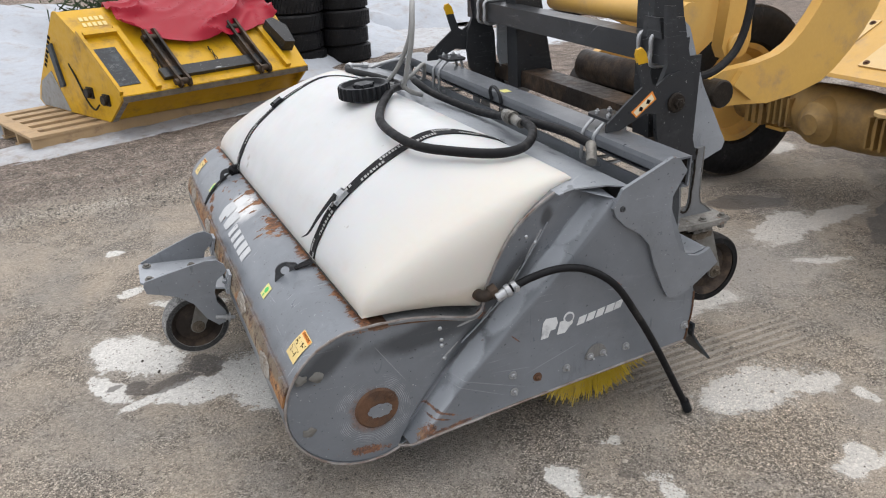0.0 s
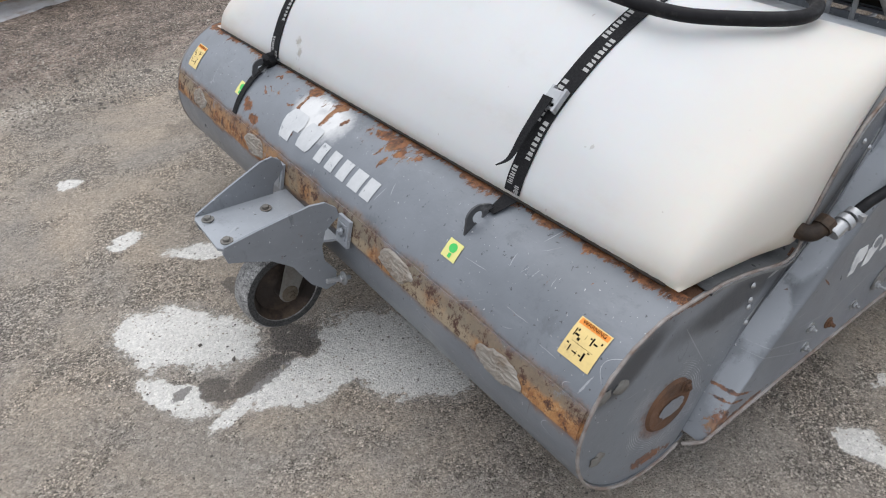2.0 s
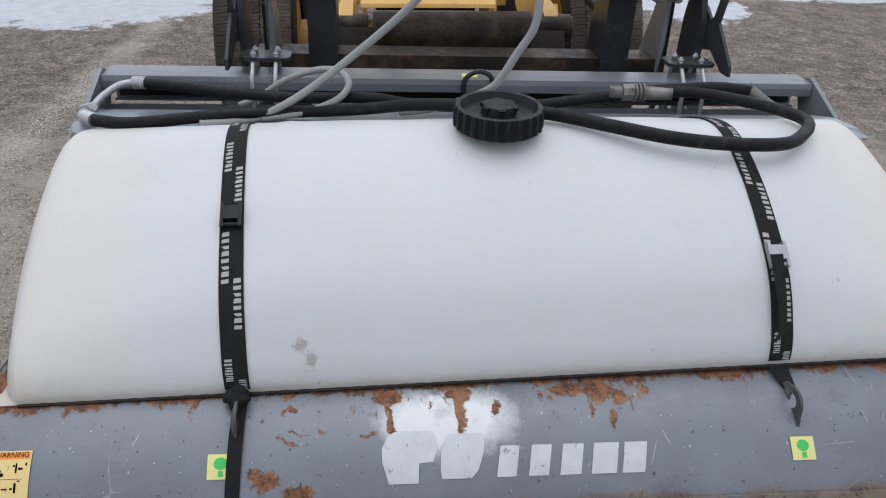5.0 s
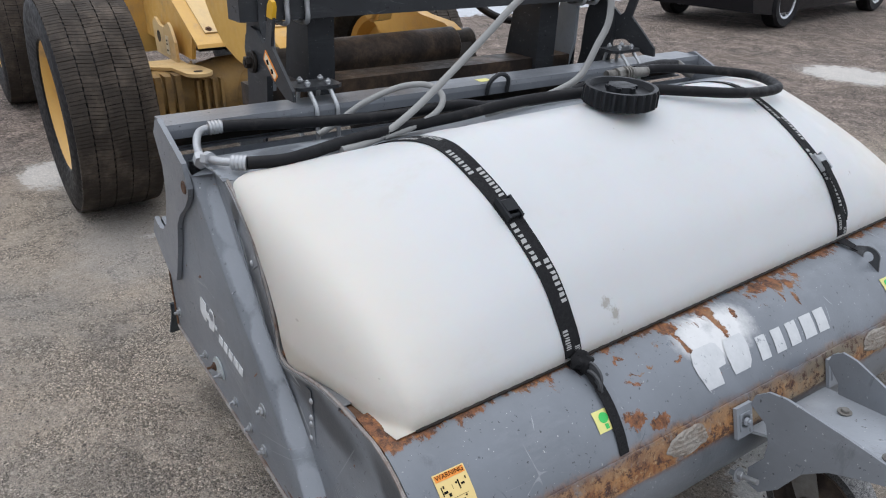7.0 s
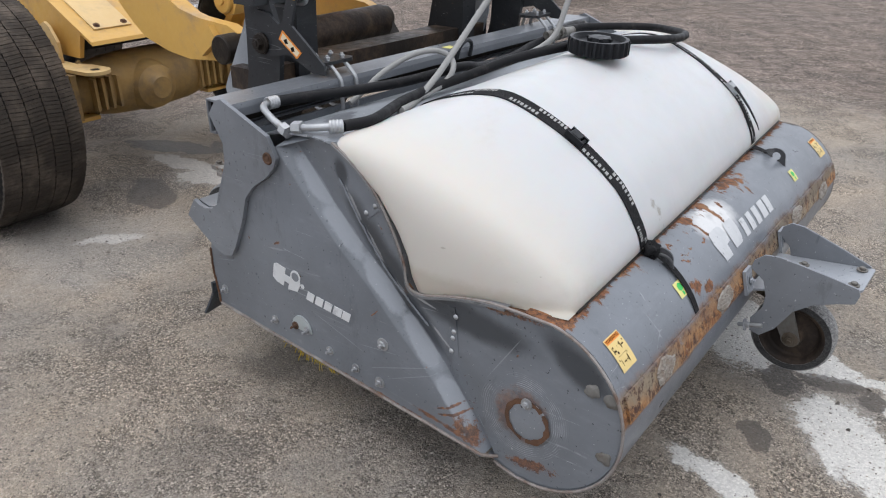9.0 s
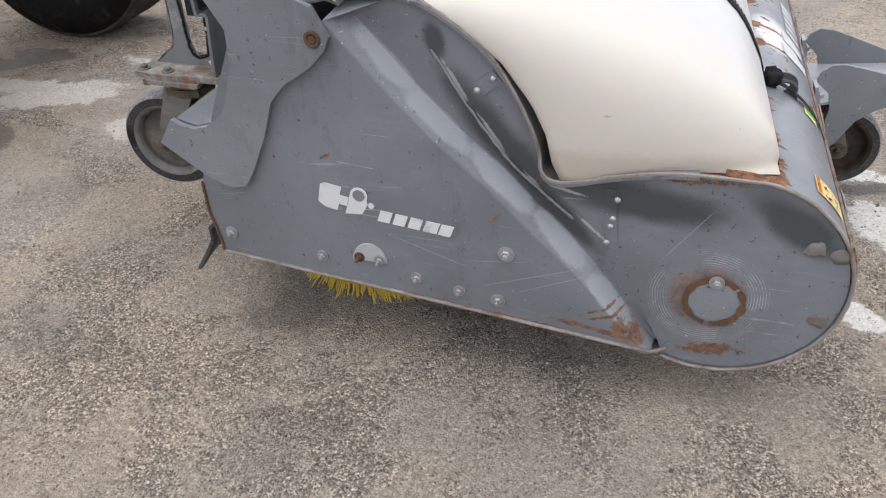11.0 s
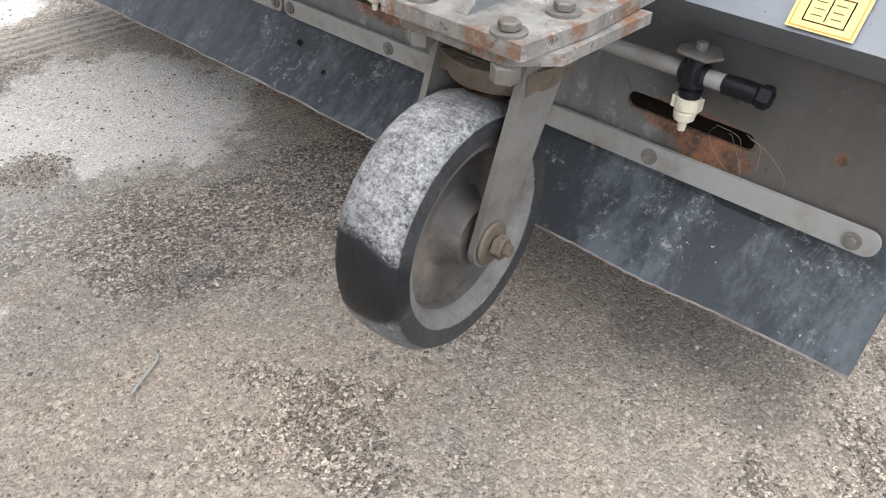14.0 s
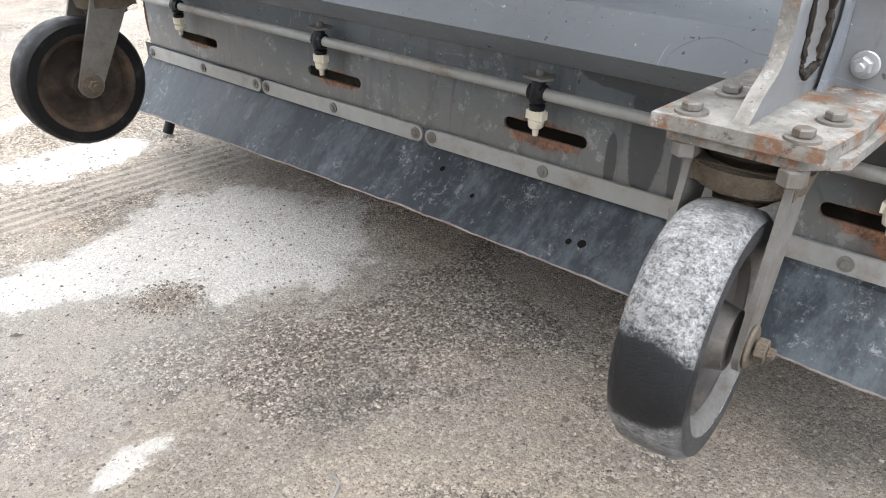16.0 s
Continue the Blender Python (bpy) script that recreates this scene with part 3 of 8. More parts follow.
def scuffed_rubber():
    k = Mat("rubber_flap_scuffed")
    c = k.mix(k.noise(4, 6, 0.65), (0.008, 0.010, 0.013), (0.030, 0.037, 0.045))
    scuff = k.band(k.noise(5, 10, 0.80, k.mapped(scale=(0.8, 1.4, 0.6))), 0.47, 0.66)
    c = k.mix(k.calc("MULTIPLY", scuff, 0.42), c, (0.145, 0.168, 0.182))
    lime = k.calc("MULTIPLY", k.band(k.noise(9, 10, 0.85), 0.52, 0.60), k.band(k.noise(90, 6, 0.8), 0.50, 0.60))
    c = k.mix(k.calc("MULTIPLY", lime, 0.34), c, (0.42, 0.42, 0.42))
    fleck = k.band(k.noise(110, 4, 0.75), 0.68, 0.72)
    c = k.mix(k.calc("MULTIPLY", fleck, 0.75), c, (0.55, 0.55, 0.53))
    drip = k.band(k.noise(22, 5, 0.6, k.mapped(scale=(1, 1, 0.12))), 0.60, 0.72)
    c = k.mix(k.calc("MULTIPLY", drip, 0.18), c, (0.26, 0.26, 0.26))
    return k.done(c, k.band(scuff, 0, 1, 0.40, 0.72), 0.0, k.bump(k.noise(60, 5, 0.7), 0.3, 0.004), spec=0.25)


FLAP = scuffed_rubber()
PLASTIC = simple("black_plastic", (0.010, 0.011, 0.013), 0.42, var=0.2, scale=30)
def limed_rubber(name, lime):
    k = Mat(name)
    black = k.mix(k.noise(18, 6, 0.7), (0.004, 0.005, 0.006), (0.016, 0.017, 0.019))
    grain = k.calc("MULTIPLY", k.calc("SUBTRACT", k.noise(240, 9, 0.85), 0.5), 1.0)
    smear = k.calc("SUBTRACT", k.noise(120, 9, 0.80, k.mapped(scale=(1.0, 0.5, 1.0))), 0.48)
    frost = k.band(k.calc("ADD", k.calc("ADD", k.calc("MULTIPLY", smear, 0.7), 0.03), grain), -0.16, 0.24)
    gone = k.length(k.vec("MULTIPLY", k.vec("SUBTRACT", k.co, (1.928, 1.872, 0.350)), (1.0, 0.9, 1.25)))
    gone = k.band(k.calc("ADD", gone, k.calc("MULTIPLY", grain, 0.035)), 0.058, 0.074)
    frost = k.calc("MULTIPLY", frost, k.calc("MAXIMUM", gone, 0.012))
    nrm = k.node("ShaderNodeTexCoord").outputs["Normal"]
    frost = k.calc("MULTIPLY", frost, k.band(k.calc("ABSOLUTE", k.split(nrm)[1]), 0.50, 0.85, 1.0, 0.16))
    c = k.mix(k.calc("MULTIPLY", frost, k.band(k.noise(16, 7, 0.75), 0.3, 0.7, 0.45, 0.95)), black, lime)
    return k.done(c, k.band(frost, 0, 1, 0.40, 0.9), 0.0, k.bump(k.noise(160, 5, 0.8), 0.5, 0.004), spec=0.2)


SOLIDTYRE = limed_rubber("solid_rubber_tyre_limed", (0.43, 0.435, 0.44))
FRONTTYRE = limed_rubber("solid_rubber_tyre_thick_lime", (0.62, 0.61, 0.59))
RUSTDISC = simple("rusty_brown_wheel_disc", (0.036, 0.029, 0.025), 0.7, 0.1, var=0.6, scale=22, bump=0.4, dirt=(0.12, 0.085, 0.060), amount=0.7)
RIMGREY = simple("pale_scuffed_rim", (0.20, 0.195, 0.185), 0.6, 0.2, var=0.6, scale=45, bump=0.4, dirt=(0.055, 0.045, 0.038), amount=0.7)
CASTIRON = simple("dirty_wheel_disc", (0.085, 0.078, 0.072), 0.65, 0.2, var=0.5, scale=25, bump=0.3, dirt=(0.20, 0.17, 0.14), amount=0.5)
FORK = simple("muddy_fork_steel", (0.195, 0.190, 0.175), 0.65, 0.1, var=0.6, scale=30, bump=0.35, dirt=(0.075, 0.052, 0.036), amount=0.75)
MUD = simple("dried_mud_on_steel", (0.14, 0.115, 0.085), 0.9, var=0.5, scale=70, bump=0.9, dirt=(0.055, 0.035, 0.022), amount=0.7)
def scaled_plate():
    """Thick plate with worn pale paint, brown scale and rust round its edges and bolts."""
    k = Mat("rusty_bracket_pale")
    c = k.mix(k.band(k.noise(9, 9, 0.75), 0.36, 0.64), (0.100, 0.094, 0.084), (0.245, 0.238, 0.220))
    c = k.mix(k.calc("MULTIPLY", k.band(k.noise(13, 9, 0.80, k.vec("ADD", k.co, (4.0, 0.0, 2.0))), 0.52, 0.60), 0.85), c, k.mix(k.noise(50, 7, 0.75), (0.060, 0.030, 0.018), (0.235, 0.105, 0.045)))
    c = k.mix(k.calc("MULTIPLY", k.band(k.noise(26, 8, 0.8, k.vec("ADD", k.co, (0.0, 7.0, 1.0))), 0.56, 0.62), 0.6), c, (0.36, 0.355, 0.345))
    c = k.mix(k.calc("MULTIPLY", k.band(k.noise(60, 7, 0.75), 0.60, 0.64), 0.8), c, (0.045, 0.036, 0.030))
    return k.done(c, k.band(k.noise(16, 6, 0.7), 0.3, 0.7, 0.45, 0.85), 0.0, k.bump(k.noise(70, 7, 0.75), 0.35, 0.004), spec=0.35)


TAN = scaled_plate()
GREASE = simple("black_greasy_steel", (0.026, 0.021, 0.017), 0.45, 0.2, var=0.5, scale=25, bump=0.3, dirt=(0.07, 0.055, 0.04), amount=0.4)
WHITEPAINT = simple("white_lettering", (0.60, 0.61, 0.61), 0.6, var=0.2, scale=40, dirt=(0.20, 0.21, 0.23), amount=0.35)
WEBBING = simple("black_webbing", (0.012, 0.012, 0.013), 0.8, var=0.3, scale=150, bump=0.5)
WEBPRINT = simple("webbing_print", (0.36, 0.36, 0.35), 0.8, var=0.3, scale=80)
LABEL = simple("warning_label_yellow", (0.66, 0.50, 0.20), 0.5, var=0.15, scale=30, dirt=(0.35, 0.25, 0.12), amount=0.2)
LABELORANGE = simple("warning_label_orange", (0.72, 0.24, 0.03), 0.5, var=0.15, scale=30)
def worn_white():
    k = Mat("worn_white_lettering")
    c = k.mix(k.noise(30, 7, 0.7), (0.35, 0.36, 0.37), (0.54, 0.55, 0.55))
    c = k.mix(k.calc("MULTIPLY", k.band(k.noise(26, 9, 0.78), 0.60, 0.63), 0.9), c, (0.165, 0.178, 0.195))
    c = k.mix(k.calc("MULTIPLY", k.band(k.noise(40, 6, 0.7, k.mapped(rot=0.6, scale=(1.0, 3.0, 0.6))), 0.66, 0.69), 0.9), c, (0.03, 0.024, 0.02))
    return k.done(c, 0.6, 0.0, k.bump(k.noise(90, 5), 0.2, 0.003))


WORNWHITE = worn_white()
INK = simple("label_black", (0.010, 0.009, 0.008), 0.9, var=0.2, spec=0.05)
PALEYELLOW = simple("pale_yellow_sticker", (0.66, 0.62, 0.22), 0.5, var=0.2, scale=40)
GREENINK = simple("green_dot", (0.05, 0.48, 0.10), 0.5, var=0.3, scale=60)
NOZZLE = simple("ivory_plastic", (0.62, 0.58, 0.47), 0.45, var=0.2, scale=50, dirt=(0.25, 0.2, 0.14), amount=0.3)
BRISTLE = simple("yellow_bristles", (0.62, 0.44, 0.04), 0.5, var=0.3, scale=30, dirt=(0.2, 0.15, 0.06), amount=0.3)
WOOD = simple("pallet_wood", (0.42, 0.29, 0.16), 0.75, var=0.35, scale=20, bump=0.35, dirt=(0.20, 0.13, 0.08), amount=0.4)
SNOW = simple("old_snow", (0.385, 0.41, 0.45), 0.7, var=0.30, scale=14, bump=0.8, dirt=(0.27, 0.24, 0.21), amount=0.5)
DIRTYSNOW = simple("grey_gritty_ice", (0.42, 0.43, 0.45), 0.6, var=0.3, scale=20, bump=0.5, dirt=(0.24, 0.21, 0.18), amount=0.7)
EARTH = simple("bare_brown_earth", (0.12, 0.085, 0.06), 0.95, var=0.5, scale=25, bump=0.6)
RED = simple("red_tarpaulin", (0.31, 0.003, 0.018), 0.36, var=0.3, scale=12, bump=0.05, spec=0.22)
CABLEGREY = simple("grey_corrugated_hose", (0.26, 0.26, 0.25), 0.6, var=0.25, scale=60)
CARPAINT = simple("black_car_paint", (0.012, 0.012, 0.014), 0.12, var=0.1)
DARKGLASS = simple("dark_glass", (0.01, 0.012, 0.014), 0.05, var=0.05, bump=0.0)
ALLOY = simple("alloy_rim", (0.55, 0.56, 0.58), 0.3, 0.7, var=0.15)
LABELCREAM = simple("label_cream", (0.70, 0.60, 0.42), 0.5, var=0.15, scale=40)
YELLOWPALE = simple("worn_pale_yellow_paint", (0.66, 0.47, 0.22), 0.55, var=0.22, scale=18, bump=0.15, dirt=(0.40, 0.29, 0.17), amount=0.4)
BROWNGREASE = simple("brown_greasy_steel", (0.030, 0.024, 0.020), 0.5, 0.1, var=0.5, scale=20, bump=0.4, dirt=(0.13, 0.085, 0.055), amount=0.7)
GREENLEAF = simple("conifer_needles", (0.035, 0.055, 0.025), 0.8, var=0.5, scale=20)
GROUND = ground_material()


def tank_material():
    k = Mat("white_polyethylene")
    x, y, z = k.split()
    c = k.mix(k.noise(1.6, 4), (0.445, 0.45, 0.45), (0.50, 0.505, 0.505))
    c = k.mix(k.calc("MULTIPLY", k.band(k.noise(6, 6, 0.65), 0.55, 0.8), 0.35), c, (0.46, 0.435, 0.39))
    ends = k.band(k.calc("ABSOLUTE", k.calc("SUBTRACT", y, 1.125)), 0.72, 1.05)
    c = k.mix(k.calc("MULTIPLY", ends, 0.6), c, (0.51, 0.465, 0.39))
    smudge = k.band(k.noise(3.2, 9, 0.72, k.mapped(scale=(1.2, 0.7, 1.6))), 0.53, 0.72)
    c = k.mix(k.calc("MULTIPLY", smudge, 0.30), c, (0.40, 0.37, 0.325))
    foot = k.band(k.calc("ADD", z, k.calc("MULTIPLY", k.calc("SUBTRACT", k.noise(14, 8, 0.75), 0.5), 0.05)), 0.650, 0.615)
    c = k.mix(k.calc("MULTIPLY", foot, 0.45), c, (0.34, 0.285, 0.215))
    spot = k.blobs([(0.675, 1.565, 0.022, 0.018, 0), (0.705, 1.585, 0.014, 0.022, 0)], k.zy())
    spot = k.band(k.calc("ADD", spot, k.calc("MULTIPLY", k.calc("SUBTRACT", k.noise(70, 5, 0.7), 0.5), 2.6)), 0.05, 0.6)
    c = k.mix(k.calc("MULTIPLY", spot, 0.6), c, (0.20, 0.17, 0.12))
    specks = k.band(k.noise(45, 2, 0.5, k.mapped(scale=(0.5, 1, 1))), 0.76, 0.79)
    c = k.mix(k.calc("MULTIPLY", specks, 0.5), c, (0.25, 0.22, 0.18))
    return k.done(c, k.band(k.noise(9, 4), 0.3, 0.7, 0.34, 0.5), 0.0, k.bump(k.noise(5, 3), 0.12, 0.02), Subsurface_Weight=0.12, Subsurface_Scale=0.02)


TANKWHITE = tank_material()

# ---- mesh tools ----


def part(name, bm, material, parent=None, label="", smooth=True, bevel=0.0):
    if bevel:
        edges = [e for e in bm.edges if len(e.link_faces) == 2 and e.calc_face_angle(0) > 0.5]
        bmesh.ops.bevel(bm, geom=edges, offset=bevel, segments=2, profile=0.6, affect="EDGES", clamp_overlap=True)
    bmesh.ops.recalc_face_normals(bm, faces=bm.faces)
    me = bpy.data.meshes.new(name)
    bm.to_mesh(me)
    bm.free()
    me.materials.append(material)
    if smooth:
        for p in me.polygons:
            p.use_smooth = True
        me.set_sharp_from_angle(angle=radians(35))
    ob = new(name, me)
    if parent is not None:
        ob.parent = parent
    if label:
        tagged(ob, label)
    return ob


def thing(name, label, category, m=None, group="", kind=""):
    ob = new(name)
    ob.empty_display_size = 0.1
    if m is not None:
        ob.matrix_basis = m
    return tagged(ob, label, category, group, kind)


def box(bm, lo, hi, m=None):
    xs, ys, zs = zip(lo, hi)
    v = [bm.verts.new(Vector((x, y, z)) if m is None else m @ Vector((x, y, z))) for x in xs for y in ys for z in zs]
    for f in ((0, 1, 3, 2), (4, 6, 7, 5), (0, 4, 5, 1), (2, 3, 7, 6), (0, 2, 6, 4), (1, 5, 7, 3)):
        bm.faces.new([v[i] for i in f])
    return bm


def solid(lo, hi, m=None):
    return box(bmesh.new(), lo, hi, m)


def lathe(bm, prof, m, n=32, close=True):
    """Turns (radius, height) pairs about the z axis of m."""
    rings = []
    for r, h in prof:
        if r < 1e-6:
            rings.append([bm.verts.new(m @ Vector((0, 0, h)))])
        else:
            rings.append([bm.verts.new(m @ Vector((r * math.cos(2 * math.pi * i / n), r * math.sin(2 * math.pi * i / n), h))) for i in range(n)])
    for a, b in zip(rings, rings[1:]):
        for i in range(n):
            j = (i + 1) % n
            q = [a[i % len(a)], a[j % len(a)], b[j % len(b)], b[i % len(b)]]
            q = list(dict.fromkeys(q))
            if len(q) > 2:
                bm.faces.new(q)
    return bm


def axis_y(x, y, z):
    """A frame whose z axis points along +y."""
    return Matrix.Translation((x, y, z)) @ Matrix.Rotation(radians(-90), 4, "X")


def axis_x(x, y, z):
    return Matrix.Translation((x, y, z)) @ Matrix.Rotation(radians(90), 4, "Y")


def cyl(bm, r, h, m, n=24, ch=0.0):
    prof = [(0, 0), (r - ch, 0), (r, ch), (r, h - ch), (r - ch, h), (0, h)] if ch else [(0, 0), (r, 0), (r, h), (0, h)]
    return lathe(bm, prof, m, n)


def spline(pts, n=8):
    """Points along a smooth curve through pts."""
    p = [Vector(q) for q in pts]
    p = [2 * p[0] - p[1], *p, 2 * p[-1] - p[-2]]
    out = []
    for a, b, c, d in zip(p, p[1:], p[2:], p[3:]):
        for i in range(n):
            t = i / n
            out.append(0.5 * (2 * b + (c - a) * t + (2 * a - 5 * b + 4 * c - d) * t * t + (3 * b - a - 3 * c + d) * t ** 3))
    out.append(p[-2])
    return out


def tube(bm, pts, r, n=12, ribs=0.0, cap=True):
    """Sweeps a circle along pts; ribs varies the radius from ring to ring."""
    pts = [Vector(p) for p in pts]
    side = None
    rings = []
    for i, p in enumerate(pts):
        t = (pts[min(i + 1, len(pts) - 1)] - pts[max(i - 1, 0)]).normalized()
        if side is None:
            side = t.orthogonal().normalized()
        side = (side - t * side.dot(t)).normalized()
        up = t.cross(side)
        rr = r * (1 + ribs * (1 if i % 2 else -1))
        rings.append([bm.verts.new(p + rr * (math.cos(a) * side + math.sin(a) * up)) for a in (2 * math.pi * k / n for k in range(n))])
    for a, b in zip(rings, rings[1:]):
        for k in range(n):
            bm.faces.new((a[k], a[(k + 1) % n], b[(k + 1) % n], b[k]))
    if cap:
        bm.faces.new(rings[0])
        bm.faces.new(rings[-1])
    return bm


def plate_xz(bm, outline, y0, y1, m=None):
    """A plate with an outline of (x, z), from y0 to y1."""
    m = m or Matrix()
    a = [bm.verts.new(m @ Vector((x, y0, z))) for x, z in outline]
    b = [bm.verts.new(m @ Vector((x, y1, z))) for x, z in outline]
    bm.faces.new(a)
    bm.faces.new(list(reversed(b)))
    n = len(a)
    for i in range(n):
        bm.faces.new((a[i], a[(i + 1) % n], b[(i + 1) % n], b[i]))
    return bm


def plate_xy(bm, outline, z0, z1, m=None):
    m = m or Matrix()
    a = [bm.verts.new(m @ Vector((x, y, z0))) for x, y in outline]
    b = [bm.verts.new(m @ Vector((x, y, z1))) for x, y in outline]
    bm.faces.new(a)
    bm.faces.new(list(reversed(b)))
    n = len(a)
    for i in range(n):
        bm.faces.new((a[i], a[(i + 1) % n], b[(i + 1) % n], b[i]))
    return bm


def sheet_y(bm, prof, y0, y1, thick=0.005, ny=1):
    """Bends a sheet along (x, z) points and runs it from y0 to y1; thickness grows to the left of the run."""
    p = [Vector((x, 0, z)) for x, z in prof]
    off = []
    for i in range(len(p)):
        t = (p[min(i + 1, len(p) - 1)] - p[max(i - 1, 0)]).normalized()
        off.append(p[i] + thick * Vector((-t.z, 0, t.x)))
    rows = []
    for j in range(ny + 1):
        y = y0 + (y1 - y0) * j / ny
        rows.append([bm.verts.new((q.x, y, q.z)) for q in p] + [bm.verts.new((q.x, y, q.z)) for q in reversed(off)])
    n = len(rows[0])
    for a, b in zip(rows, rows[1:]):
        for i in range(n):
            bm.faces.new((a[i], a[(i + 1) % n], b[(i + 1) % n], b[i]))
    for r in (rows[0], rows[-1]):
        for i in range(len(p) - 1):
            bm.faces.new((r[i], r[i + 1], r[n - 2 - i], r[n - 1 - i]))
    return bm


def hexbolt(bm, m, r=0.011, h=0.009, stud=0.012, washer=True):
    """A hexagon head on a washer with a short stud, along z of m."""
    if washer:
        cyl(bm, r * 1.65, 0.003, m, 16)
    cyl(bm, r, h, m @ Matrix.Translation((0, 0, 0.003)), 6, 0.0015)
    if stud:
        cyl(bm, r * 0.5, stud, m @ Matrix.Translation((0, 0, 0.003 + h)), 10, 0.001)
    return bm

# ---- ground ----
LEAN_M = pose(0, 0, 0, 0.945, 0, 0)
gb = bmesh.new()
bmesh.ops.create_grid(gb, x_segments=60, y_segments=60, size=150)
ground = part("ground", gb, GROUND)
tagged(ground, "worn grey-brown asphalt yard with grit and dried white stains", "ground", kind="structure")

# loose grit on the asphalt
def grit(count, seed):
    rng = np.random.default_rng(seed)
    base = np.array([(1, 0, 0), (-1, 0, 0), (0, 1, 0), (0, -1, 0), (0, 0, 1), (0, 0, -0.6)], float)
    tri = np.array([(0, 2, 4), (2, 1, 4), (1, 3, 4), (3, 0, 4), (2, 0, 5), (1, 2, 5), (3, 1, 5), (0, 3, 5)])
    spots = np.array([(1.6, 2.75, 0.35), (0.9, 2.7, 0.5), (2.1, 1.6, 0.45), (1.2, -0.25, 0.5), (-0.4, 1.2, 0.6), (2.4, 2.2, 0.5), (0.3, 3.4, 0.8), (-0.3, 3.9, 0.7), (0.6, 4.3, 1.0), (-1.0, 4.2, 0.8), (1.20, 2.62, 0.10), (1.09, -0.25, 0.06), (-0.9, 3.58, 0.22), (-0.1, 3.50, 0.22), (0.7, 3.50, 0.22), (1.9, 0.81, 0.03), (0.75, 2.30, 0.15)])
    pick = spots[rng.integers(0, len(spots), count)]
    xy = pick[:, :2] + rng.normal(0, 1, (count, 2)) * pick[:, 2:]
    wide = rng.random(count) < 0.45
    xy[wide] = np.stack([rng.uniform(-1.6, 3.2, wide.sum()), rng.uniform(-0.8, 4.8, wide.sum())], 1)
    size = 0.0016 + 0.0030 * rng.random(count) ** 3
    size[rng.random(count) < 0.02] *= 2.0
    size[xy[:, 1] > 3.3] *= 2.0
    ang = rng.uniform(0, 6.28, count)
    verts = base[None] * (size[:, None, None] * rng.uniform(0.6, 1.3, (count, 6, 1))) * rng.uniform(0.6, 1.4, (count, 1, 3))
    c, s = np.cos(ang)[:, None], np.sin(ang)[:, None]
    x = verts[:, :, 0] * c - verts[:, :, 1] * s + xy[:, :1]
    y = verts[:, :, 0] * s + verts[:, :, 1] * c + xy[:, 1:]
    z = verts[:, :, 2] * 0.7 + size[:, None] * 0.25
    pts = np.stack([x, y, z], 2).reshape(-1, 3)
    faces = (tri[None] + 6 * np.arange(count)[:, None, None]).reshape(-1, 3)
    me = bpy.data.meshes.new("loose_grit")
    me.from_pydata(pts.tolist(), [], faces.tolist())
    k = Mat("grit_stones")
    isl = k.node("ShaderNodeNewGeometry").outputs["Random Per Island"]
    col = k.mix(isl, (0.07, 0.062, 0.055), (0.38, 0.335, 0.28))
    col = k.mix(k.band(isl, 0.93, 1.0), col, (0.48, 0.44, 0.38))
    me.materials.append(k.done(col, 0.8))
    return me


tagged(new("loose_grit", grit(90000, 3)), "loose grey and pale grit lying on the asphalt", "gravel", kind="stuff")

# ---- the sweeper ----
sweeper = thing("sweeper_attachment", "grey-blue steel sweeper attachment with rust bands and a yellow brush", "sweeper", LEAN_M)
CX, CZ, CR = 0.215, 0.36, 0.25


def round_at(deg, r=CR):
    """A point of the roller hood: 0 degrees is the front, 90 the top."""
    a = radians(deg)
    return (CX - r * math.cos(a), CZ + r * math.sin(a))


SADDLE = [(0.30, 0.606), (0.37, 0.600), (0.465, 0.580), (0.545, 0.556), (0.592, 0.552), (0.617, 0.575), (0.624, 0.622), (0.652, 0.690), (0.690, 0.760), (0.741, 0.826), (0.812, 0.880), (0.872, 0.913)]
ARC = [round_at(a) for a in range(-118, 80, 6)]

def settle(bm):
    """The lower edge rises a little towards the end at y = 0."""
    for v in bm.verts:
        x, y, z = v.co
        if z < 0.36:
            v.co.z += 0.018 * (1 - y / 2.255) * min(1.0, (0.36 - z) / 0.18) * (1 if x < 0.9 else max(0.3, 1 - 1.3 * (x - 0.9)))
    return bm


# roller hood: one bent sheet from below the front round to the saddle of the tank
hood = part("roller_hood", settle(sheet_y(bmesh.new(), ARC + [(0.25, 0.608)], 0.05, 2.218, 0.006, 24)), DRUM, sweeper, "grey hood sheet with rusty bands")
# a low welded ledge along the rust band
part("front_ledge", sheet_y(bmesh.new(), [round_at(a, CR + 0.007) for a in range(10, 27, 4)], 0.055, 2.2, 0.006, 24), DRUM, sweeper, "rust-eaten welded strip")
part("saddle_floor", sheet_y(bmesh.new(), [(0.24, 0.598), (0.30, 0.596), (0.45, 0.572), (0.55, 0.545), (0.60, 0.546)], 0.05, 2.215, 0.006, 4), RUST, sweeper, "rusty sheet under the tank")
part("saddle_sheet", sheet_y(bmesh.new(), SADDLE[4:], 0.14, 2.12, 0.006, 4), GREY, sweeper, "grey sheet under the tank")
part("deck_sheet", sheet_y(bmesh.new(), [(0.872, 0.912), (0.93, 0.922), (1.05, 0.912), (1.14, 0.890), (1.155, 0.80), (1.25, 0.79)], 0.02, 2.235, 0.005, 4), DECK, sweeper, "dirty light grey top sheet with wet spots")


